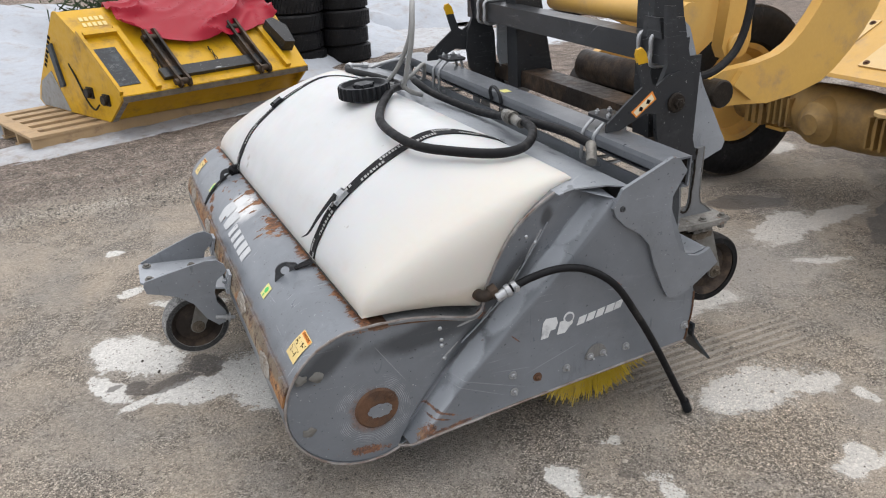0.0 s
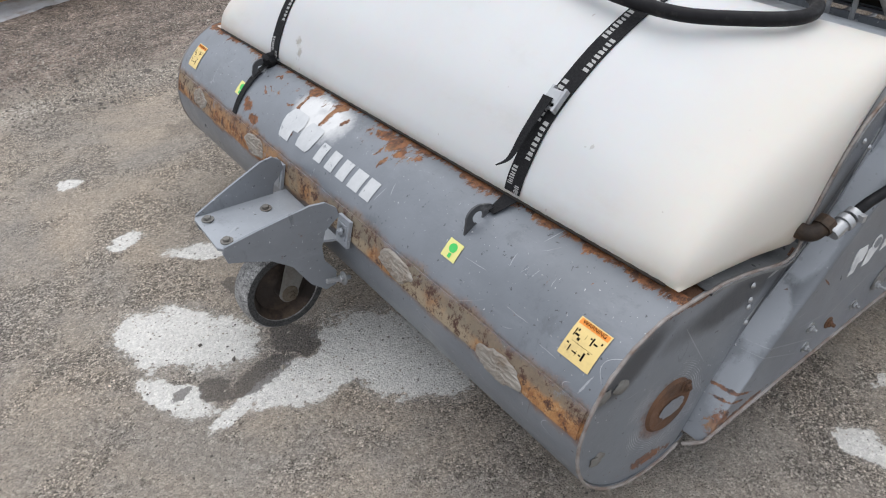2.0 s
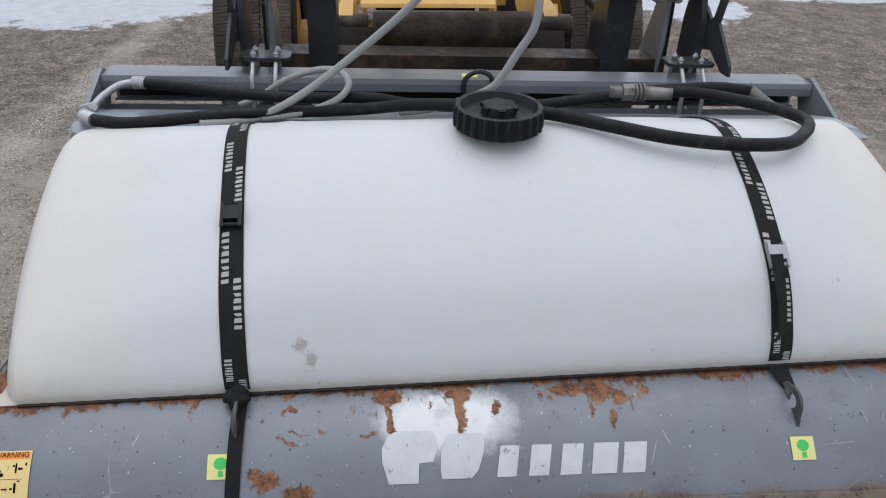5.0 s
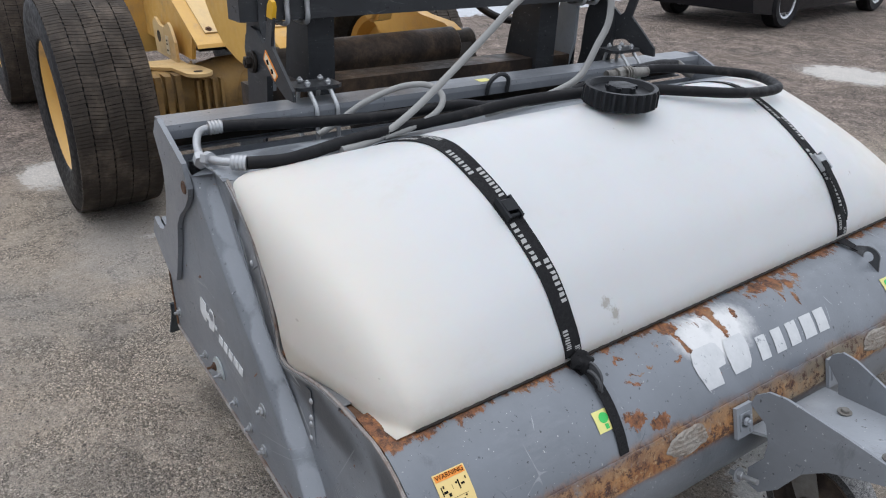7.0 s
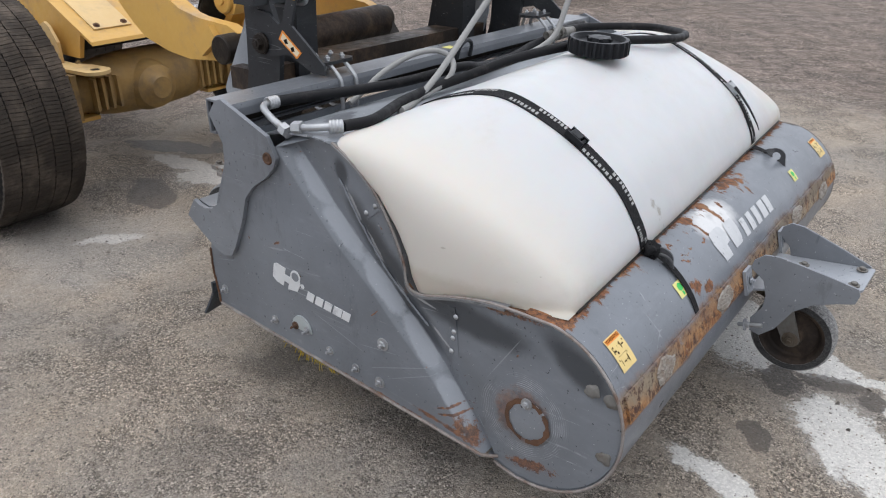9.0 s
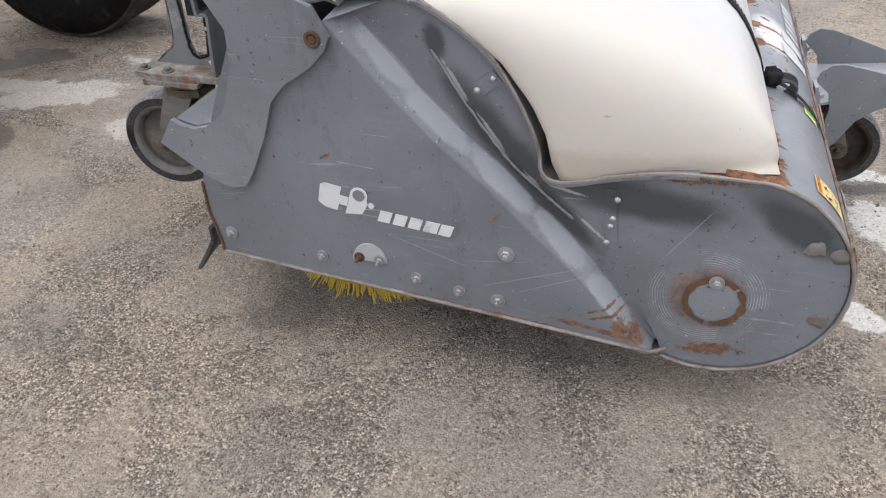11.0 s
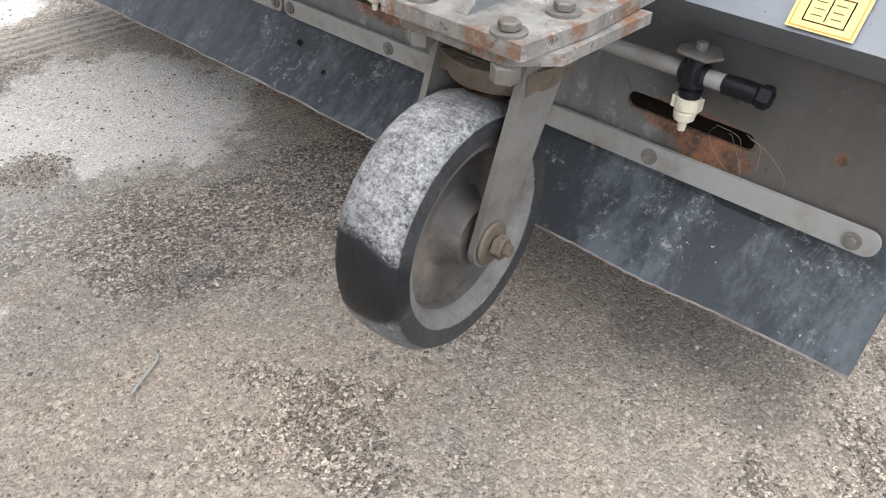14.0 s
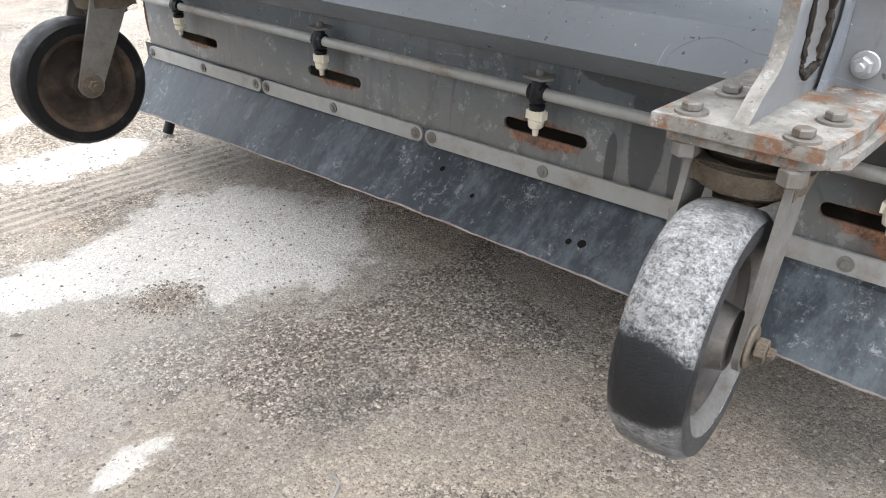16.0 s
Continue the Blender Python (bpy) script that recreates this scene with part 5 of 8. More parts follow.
part("rear_beam", sheet_y(bmesh.new(), [(1.40, 0.508), (1.452, 0.510), (1.512, 0.556), (1.491, 0.586), (1.470, 0.616), (1.450, 0.611), (1.418, 0.604), (1.380, 0.614), (1.337, 0.650), (1.303, 0.715), (1.278, 0.79), (1.272, 0.87)], 0.002, 2.252, 0.006, 8),
     MIDGREY, sweeper, "folded light grey rear beam")
for (ys, zs), y in zip(SLOTS, (0.245, 0.832, 1.412, 1.978)):
    nz = bmesh.new()
    lathe(nz, [(0.0, -0.046), (0.005, -0.046), (0.006, -0.034), (0.009, -0.033), (0.013, -0.030), (0.0145, -0.020), (0.0125, -0.018), (0.0155, -0.015), (0.0155, 0.0), (0.0, 0.0)], Matrix.Translation((1.470, y, 0.432)), 12)
    nozzle = part("spray_nozzle", nz, NOZZLE, sweeper, "ivory plastic spray nozzle")
    for sd in (-1, 1):
        part("nozzle_wing", solid((1.462, y + sd * 0.0135 - 0.004, 0.416), (1.478, y + sd * 0.0135 + 0.004, 0.431)), NOZZLE, nozzle, bevel=0.002)
    bd = bmesh.new()
    lathe(bd, [(0.0, 0.0), (0.013, 0.0), (0.015, 0.010), (0.011, 0.013), (0.016, 0.017), (0.017, 0.034), (0.013, 0.044), (0.010, 0.060), (0.0, 0.060)], Matrix.Translation((1.470, y, 0.430)), 14)
    cyl(bd, 0.0155, 0.034, axis_y(1.470, y - 0.017, 0.462), 16, 0.003)
    part("nozzle_body", bd, PLASTIC, nozzle, "black nozzle body")
    tabs = bmesh.new()
    plate_xy(tabs, [(1.445, y - 0.012), (1.470, y - 0.026), (1.488, y - 0.020), (1.492, y + 0.020), (1.470, y + 0.030), (1.445, y + 0.014)], 0.487, 0.491)
    cyl(tabs, 0.007, 0.010, Matrix.Translation((1.468, y, 0.491)), 8, 0.001)
    part("nozzle_clip", tabs, FORK, nozzle, "grimy steel clip")
sp = bmesh.new()
tube(sp, [(1.470, 0.06, 0.462), (1.470, 0.6, 0.461), (1.470, 1.3, 0.4615), (1.470, 2.02, 0.462)], 0.0105, 14)
part("spray_pipe", sp, GALV, sweeper, "dull steel spray pipe")
pe = bmesh.new()
cyl(pe, 0.0125, 0.045, axis_y(1.470, 2.015, 0.462), 14, 0.003)
cyl(pe, 0.0145, 0.016, axis_y(1.470, 2.058, 0.462), 6, 0.003)
part("pipe_plug", pe, PLASTIC, sweeper, "black pipe plug")
for y0, y1 in ((0.01, 0.560), (0.566, 1.118), (1.126, 2.235)):
    sb = bmesh.new()
    ou = [(y1 - 0.016 + 0.016 * math.cos(radians(a)), 0.017 * math.sin(radians(a))) for a in range(-90, 91, 20)] + [(y0 + 0.016 + 0.016 * math.cos(radians(a)), 0.017 * math.sin(radians(a))) for a in range(90, 271, 20)]
    lo, hi = ([sb.verts.new((x, y, 0.3015 + 0.0095 * y + z + 0.002 * math.sin(y * 9))) for y, z in ou] for x in (1.443, 1.4495))
    sb.faces.new(lo)
    sb.faces.new(list(reversed(hi)))
    for i in range(len(lo)):
        k = (i + 1) % len(lo)
        sb.faces.new((lo[i], lo[k], hi[k], hi[i]))
    part("clamp_strip", sb, GALV, sweeper, "dull flat steel clamping strip", bevel=0.001)
for y in (0.03, 0.30, 0.540, 0.585, 0.84, 1.100, 1.146, 1.42, 1.68, 1.935, 2.205):
    bo = bmesh.new()
    hexbolt(bo, axis_x(1.4495, y, 0.3015 + 0.0095 * y), 0.007, 0.004, 0.0)
    part("strip_bolt", bo, FORK, sweeper)
def flap_foot(y):
    """The flap's outward swing at its lower edge."""
    return float(np.interp(y, (0.0, 0.6, 1.2, 1.6, 1.85, 2.0, 2.1, 2.26), (1.536, 1.546, 1.553, 1.555, 1.546, 1.537, 1.522, 1.504))) + 0.003 * noise.noise(Vector((y * 5, 0, 2))) + 0.0012 * noise.noise(Vector((y * 22, 0, 4)))


def flap_low(y):
    """Height of the flap's uneven lower edge."""
    base = float(np.interp(y, (0.0, 0.3, 0.69, 1.15, 1.4, 1.6, 1.9, 2.26), (0.152, 0.165, 0.182, 0.200, 0.207, 0.208, 0.200, 0.184)))
    return base + 0.003 * noise.noise(Vector((y * 4, 3, 0))) + 0.0025 * noise.noise(Vector((y * 16, 1, 0))) + 0.0018 * noise.noise(Vector((y * 60, 1, 0)))


def flap_point(y, f):
    """A point of the flap's outer face, f = 0 at the strip and 1 at the lower edge."""
    x1, z1 = flap_foot(y), flap_low(y)
    return Vector((1.442 + (x1 - 1.442) * max(0.0, (f - 0.26) / 0.74) ** 1.05, y, 0.325 + (z1 - 0.325) * f))


fb = bmesh.new()
cols = 190
rows = []
for j in range(cols + 1):
    y = -0.02 + 2.29 * j / cols
    face = [flap_point(y, f) + Vector((0.002 * f * noise.noise(Vector((y * 9, f * 3, 0))), 0, 0)) for f in (0, 0.26, 0.34, 0.5, 0.75, 1.0)]
    rows.append([fb.verts.new(p) for p in face] + [fb.verts.new(p + Vector((-0.007, 0, -0.004))) for p in reversed(face)])
for p, q in zip(rows, rows[1:]):
    for i in range(12):
        fb.faces.new((p[i], p[(i + 1) % 12], q[(i + 1) % 12], q[i]))
for r in (rows[0], rows[-1]):
    fb.faces.new(r)
flap = part("rubber_flap", fb, FLAP, sweeper, "dusty black rubber flap with a pale lower edge")
fe2 = bmesh.new()
tube(fe2, [flap_point(y, 1.0) + Vector((-0.003, 0, -0.002)) for y in (-0.02 + 2.29 * j / 190 for j in range(191))], 0.0034, 5)
part("flap_edge", fe2, WORN, flap, "pale frayed edge")
for y, z, r in ((1.53, 0.235, 0.006), (1.555, 0.238, 0.008), (1.20, 0.265, 0.006), (1.30, 0.245, 0.005)):
    hole = bmesh.new()
    mid, down = flap_point(y, (0.325 - z) / (0.325 - flap_low(y))), (flap_point(y, 1.0) - flap_point(y, 0.5)).normalized()
    out = Vector((-down.z, 0, down.x)) * 0.0035
    hole.faces.new([hole.verts.new(mid + out + Vector((0, r * math.cos(t), 0)) + down * r * math.sin(t)) for t in (k * math.pi / 6 for k in range(12))])
    part("flap_hole", hole, INK, flap, "small round hole", smooth=False)
# dry grass caught round the end nozzle
rnd = random.Random(21)
strands = bmesh.new()
for i in range(5):
    y, z = rnd.gauss(2.02, 0.05), rnd.uniform(0.395, 0.42)
    pts = [(1.470, y, z)]
    for k in range(3):
        y, z = y + rnd.gauss(0.006, 0.012), z - rnd.uniform(0.010, 0.030)
        pts.append((1.452 - 0.003 * k + rnd.gauss(0, 0.002), y, max(z, 0.33)))
    tube(strands, spline(pts, 5), 0.00035, 4)
tagged(part("grass_strand", strands, FORK, sweeper, "dry grass strands caught on the rear wall"), kind="stuff")
# manual label on the sloping face of the rear beam
def beam_face(y, f, lift=0.0):
    return Vector((1.512 - 0.042 * f + 0.82 * (lift + 0.0045), y, 0.556 + 0.060 * f + 0.57 * (lift + 0.0045)))


def beam_quads(bm, quads, lift):
    for y0, y1, f0, f1 in quads:
        bm.faces.new([bm.verts.new(beam_face(y, f, lift)) for y, f in ((y0, f0), (y1, f0), (y1, f1), (y0, f1))])
    return bm


mlp = part("manual_label", beam_quads(bmesh.new(), [(2.076, 2.144, 0.05, 0.92)], 0.0), LABEL, sweeper, "yellow warning label with an open-book pictogram", smooth=False)
part("label_head", beam_quads(bmesh.new(), [(2.078, 2.142, 0.70, 0.90)], 0.0005), LABELORANGE, mlp, "orange heading bar", smooth=False)
part("label_rim", beam_quads(bmesh.new(), [(2.079, 2.141, 0.075, 0.09), (2.079, 2.141, 0.655, 0.67), (2.079, 2.0802, 0.09, 0.655), (2.1398, 2.141, 0.09, 0.655)], 0.0005), LABELORANGE, mlp, smooth=False)
part("book_outline", beam_quads(bmesh.new(), [(2.089, 2.131, 0.17, 0.185), (2.089, 2.131, 0.55, 0.565), (2.089, 2.0905, 0.17, 0.565), (2.1295, 2.131, 0.17, 0.565), (2.1093, 2.1107, 0.21, 0.565), (2.095, 2.106, 0.46, 0.47), (2.095, 2.106, 0.36, 0.37), (2.095, 2.106, 0.27, 0.28), (2.114, 2.125, 0.46, 0.47), (2.114, 2.125, 0.36, 0.37), (2.114, 2.125, 0.27, 0.28)], 0.0005), INK, mlp, "thin black open-book outline", smooth=False)
lettering("heading", "WARNING", 0.0095, lambda u, v: beam_face(2.113 + u, 0.755 + v / 0.0732, 0.001), INK, mlp)
tri = bmesh.new()
tri.faces.new([tri.verts.new(beam_face(y, f, 0.001)) for y, f in ((2.0805, 0.75), (2.0885, 0.75), (2.0845, 0.86))])
part("warning_mark", tri, INK, mlp, smooth=False)

# rear tube across the top
tb = sheet_y(bmesh.new(), [(1.330, 0.862), (1.345, 0.861), (1.360, 0.862), (1.363, 0.900), (1.363, 0.966), (1.300, 0.967), (1.245, 0.966), (1.241, 0.950), (1.241, 0.926)], 0.0, 2.255, 0.008, 2)
beam = part("cross_beam", tb, BEAMGREY, sweeper, "dull grey cross beam, open to the front, with yellow sticker", smooth=False)
# dark sheet that paints the shade inside the open beam
part("beam_shade", solid((1.3515, 0.01, 0.872), (1.3535, 2.245, 0.956)), GREASE, beam, "dark sheet painting the shade inside the beam")
st = solid((1.27, 1.105, 0.9668), (1.31, 1.155, 0.9682))
part("beam_sticker", st, PALEYELLOW, beam)
ey = bmesh.new()
tube(ey, spline([(1.235, 1.155, 0.93), (1.225, 1.15, 0.975), (1.22, 1.11, 1.00), (1.225, 1.07, 0.98), (1.235, 1.065, 0.93)], 6), 0.008, 8)
part("lifting_eye", ey, DARKPAINT, beam, "dark bent lifting eye")

# brush inside the housing
# core widened to block light below, its colour darkened for the housing's shade
br = bmesh.new()
cyl(br, 0.235, 1.92, axis_y(1.10, 0.13, 0.36), 28)
core = part("brush_core", br, GREASE, sweeper, "core of packed bristles, darkened for the shade inside the housing")
rnd = random.Random(5)
bs = bmesh.new()
for i in range(5200):
    edge = i < 2600
    a = radians(rnd.uniform(190, 350)) if edge else radians(rnd.uniform(200, 340))
    y = (0.11 + abs(rnd.gauss(0, 0.05)) if rnd.random() < 0.5 else 2.125 - abs(rnd.gauss(0, 0.05))) if edge else rnd.uniform(0.1, 2.08)
    r = 0.322 + rnd.uniform(-0.04, 0.010) - (0.018 if y > 1.9 else 0.0)
    p = Vector((1.10 + 0.14 * math.cos(a), y, 0.35 + 0.14 * math.sin(a)))
    a2 = a + rnd.gauss(0, 0.06)
    q = Vector((1.10 + r * math.cos(a2), y + rnd.gauss(0, 0.014), 0.35 + r * math.sin(a2)))
    w = 0.0016
    s1 = Vector((-math.sin(a), 0, math.cos(a))) * w
    s2 = Vector((0, w, 0))
    base = [bs.verts.new(p + d) for d in (s1, s2, -s1, -s2)]
    tip = [bs.verts.new(q + d) for d in (s1, s2, -s1, -s2)]
    for k in range(4):
        bs.faces.new((base[k], base[(k + 1) % 4], tip[(k + 1) % 4], tip[k]))
bris = part("bristles", bs, BRISTLE, core, "stiff yellow plastic bristles", smooth=False)
tagged(bris, kind="stuff")


def caster(parent, x, y, z, r, w, yaw, top, plate, rearward, tread=None):
    """A solid-tyred wheel in a fork under a swivel plate."""
    m = Matrix.Translation((x, y, z)) @ Matrix.Rotation(radians(yaw), 4, "Z")
    ay = m @ Matrix.Rotation(radians(-90), 4, "X")
    wheel = new("caster_wheel")
    wheel.parent = parent
    ty = bmesh.new()
    lathe(ty, [(r * 0.78, -w / 2), (r * 0.93, -w / 2), (r * 0.985, -w * 0.38), (r, -w * 0.2), (r, w * 0.2), (r * 0.985, w * 0.38), (r * 0.93, w / 2), (r * 0.78, w / 2), (r * 0.76, 0), (r * 0.78, -w / 2)], ay, 48)
    part("tyre", ty, tread or SOLIDTYRE, wheel, "dusty solid rubber tyre" if tread else "solid rubber tyre caked with lime")
    di = bmesh.new()
    lathe(di, [(0, w * 0.5), (r * 0.24, w * 0.5), (r * 0.27, w * 0.24), (r * 0.34, w * 0.12), (r * 0.58, w * 0.08), (r * 0.64, w * 0.14), (r * 0.68, w * 0.36), (r * 0.72, w * 0.44), (r * 0.77, w * 0.47), (r * 0.79, w * 0.44),
               (r * 0.79, -w * 0.44), (r * 0.70, -w * 0.36), (r * 0.62, -w * 0.10), (r * 0.30, -w * 0.12), (r * 0.22, -w * 0.22), (r * 0.20, -w * 0.5), (0, -w * 0.5)], ay, 40)
    part("wheel_disc", di, RUSTDISC if tread else CASTIRON, wheel, "dirty pressed wheel disc")
    rm = bmesh.new()
    lathe(rm, [(r * 0.66, w * 0.30), (r * 0.69, w * 0.405), (r * 0.72, w * 0.455), (r * 0.775, w * 0.485), (r * 0.80, w * 0.47), (r * 0.80, w * 0.40)], ay, 44, False)
    part("wheel_rim", rm, RUSTDISC if tread else RIMGREY, wheel, "pale scuffed steel rim")
    # fork legs
    fork = new("fork")
    fork.parent = parent
    off = -rearward * r * 0.62
    for sd in (-1, 1):
        leg = bmesh.new()
        yy = sd * (w * 0.5 + 0.013)
        ou = [(0.030 * math.cos(radians(a)), 0.030 * math.sin(radians(a))) for a in range(180, 361, 20)]
        ou += [(off + 0.050, top), (off - 0.045, top)] if rearward > 0 else [(off + 0.045, top), (off - 0.050, top)]
        plate_xz(leg, ou, yy - 0.004, yy + 0.004, m)
        part("fork_leg", leg, FORK, fork, "muddy steel fork leg", bevel=0.0015)
        bo = bmesh.new()
        mm = m @ (axis_y(0, yy + 0.004, 0) if sd > 0 else axis_y(0, yy - 0.004, 0) @ Matrix.Rotation(math.pi, 4, "X"))
        cyl(bo, 0.026, 0.005, mm, 20, 0.002)
        hexbolt(bo, mm @ Matrix.Translation((0, 0, 0.005)), 0.014, 0.012, 0.008, False)
        part("axle_nut", bo, MUD, fork, "rusty muddy axle nut")
    he = bmesh.new()
    lathe(he, [(0, -0.012), (0.048, -0.012), (0.056, -0.002), (0.056, 0.006), (0.040, 0.010), (0.044, 0.024), (0.0, 0.024)], m @ Matrix.Translation((off, 0, top)), 28)
    part("swivel_head", he, GREASE, fork, "greasy swivel head")
    cr = bmesh.new()
    hw = w / 2 + 0.018
    box(cr, (off - 0.050, -hw, top - 0.036), (off + 0.050, hw, top - 0.013), m)
    lathe(cr, [(0, -0.052), (0.040, -0.052), (0.062, -0.040), (0.068, -0.014), (0.0, -0.014)], m @ Matrix.Translation((off, 0, top)), 28)
    part("fork_crown", cr, MUD, fork, "muddy fork crown", bevel=0.006)
    gl = bmesh.new()
    bmesh.ops.create_icosphere(gl, subdivisions=3, radius=1.0)
    for v in gl.verts:
        q = 1 + 0.35 * noise.noise(v.co * 2.5 + Vector((x, y, 3.0)))
        v.co = m @ Vector((off + 0.050 * v.co.x * q, 0.034 * v.co.y * q, top - 0.052 + 0.014 * v.co.z * q))
    part("mud_clot", gl, BROWNGREASE, fork, "clot of dark greasy mud")
    return m, off


for y in (1.866, 0.315):
    asm = new("rear_caster")
    asm.parent = sweeper
    asm["label"] = "rear caster with a limed solid wheel in a muddy fork"
    yaw = 5 if y > 1 else 0
    m, off = caster(asm, 1.783, y + (0.005 if y > 1 else 0.0), 0.346 if y > 1 else 0.335, 0.147, 0.082, yaw, 0.192 if y > 1 else 0.203, None, 1, None if y > 1 else RUBBER)
    pl = bmesh.new()
    mp = Matrix.Translation((1.785 + off, y + (0.02 if y > 1 else 0.0), 0)) @ Matrix.Diagonal((1.12, 1.12, 1, 1))
    plate_xy(pl, [(-0.085, -0.075), (0.085, -0.075), (0.085, 0.045), (0.050, 0.078), (-0.085, 0.078)], 0.555, 0.567, mp)
    part("mounting_plate", pl, TAN, asm, "pale rusty mounting plates", bevel=0.002)
    for dx, dy in ((-0.010, -0.058), (0.072, -0.060), (0.010, 0.046), (0.078, 0.042)):
        bo = bmesh.new()
        hexbolt(bo, mp @ Matrix.Translation((dx, dy, 0.5835)), 0.0095, 0.009, 0)
        part("plate_bolt", bo, FORK, asm, "dull brownish bolt")
        part("plate_nut", cyl(bmesh.new(), 0.013, 0.018, mp @ Matrix.Translation((dx, dy, 0.537)), 6, 0.002), FORK, asm)

# foot brackets of the coupling arms on the caster plates
for y in (1.872, 0.315):
    s = 1 if y > 1 else -1
    base = part("foot_plate", plate_xy(bmesh.new(), [(1.796, y + s * 0.088), (1.800, y - s * 0.085), (1.545, y - s * 0.085), (1.515, y + s * 0.060), (1.545, y + s * 0.085), (1.700, y + s * 0.095)], 0.568, 0.5835), TAN, sweeper, "thick pale foot plate with rusty edges", bevel=0.002)
    # torch-cut web standing across the plate, open in the middle
    web = bmesh.new()
    cutout = [(1.668, 0.86), (1.664, 0.72), (1.660, 0.640), (1.652, 0.615), (1.636, 0.606), (1.616, 0.612), (1.602, 0.632), (1.594, 0.72), (1.590, 0.86)]
    plate_xz(web, [(1.775, 0.583), (1.745, 0.607), (1.716, 0.628), (1.704, 0.660), (1.701, 0.72), (1.702, 0.86)] + cutout + [(1.556, 0.86), (1.545, 0.70), (1.520, 0.583)], y - 0.007, y + 0.007)
    side_plate = part("foot_web", web, RUSTYGREY, sweeper, "grimy torch-cut web plate with an open slot")
    for run in (cutout[:6], cutout[3:]):
        wl = bmesh.new()
        pts = spline([(x, y + s * 0.0075, z) for x, z in run], 9)
        tube(wl, [p + Vector((0.0035 * noise.noise(p * 90), 0.002 * noise.noise(p * 70), 0.0035 * noise.noise(p * 80 + Vector((5, 0, 0))))) for p in pts], 0.0042, 7, 0.22)
        part("cut_edge", wl, GREASE, side_plate, "lumpy torch-cut edge")
    edge = bmesh.new()
    pts = spline([(1.775, y, 0.584), (1.746, y, 0.610), (1.718, y, 0.630), (1.706, y, 0.662), (1.703, y, 0.74), (1.704, y, 0.86)], 6)
    rows = [[edge.verts.new(p + Vector((dx, dy, 0))) for dx, dy in ((0, -0.0085), (0.003, -0.0085), (0.003, 0.0085), (0, 0.0085))] for p in pts]
    for a, b in zip(rows, rows[1:]):
        for i in range(4):
            edge.faces.new((a[i], a[(i + 1) % 4], b[(i + 1) % 4], b[i]))
    part("web_edge", edge, TAN, side_plate, "scaly rusty edge of the web")
    # flange bolted across the front end
    fg = bmesh.new()
    lo = [fg.verts.new(p) for p in ((1.548, y + s * 0.007, 0.583), (1.548, y + s * 0.078, 0.583), (1.540, y + s * 0.084, 0.66), (1.530, y + s * 0.080, 0.80), (1.530, y + s * 0.007, 0.80))]
    hi = [fg.verts.new(v.co + Vector((0.008, 0, 0))) for v in lo]
    fg.faces.new(lo)
    fg.faces.new(list(reversed(hi)))
    for i in range(5):
        fg.faces.new((lo[i], lo[(i + 1) % 5], hi[(i + 1) % 5], hi[i]))
    flange = part("foot_flange", fg, RUSTYGREY, sweeper, "grey bolted flange rusting at its foot")
    for z, x in ((0.612, 1.556), (0.705, 1.547)):
        hb = bmesh.new()
        cyl(hb, 0.016, 0.004, axis_x(x, y + s * 0.045, z), 20, 0.001)
        hexbolt(hb, axis_x(x + 0.004, y + s * 0.045, z), 0.011, 0.010, 0.008, False)
        part("flange_bolt", hb, ZINC, flange)
    # a second, lighter rib between web and flange
    rb = bmesh.new()
    plate_xz(rb, [(1.556, 0.583), (1.600, 0.583), (1.572, 0.66), (1.568, 0.86), (1.552, 0.86)], y + s * 0.012, y + s * 0.018)
    part("foot_rib", rb, GREY, side_plate, "narrow grey rib")

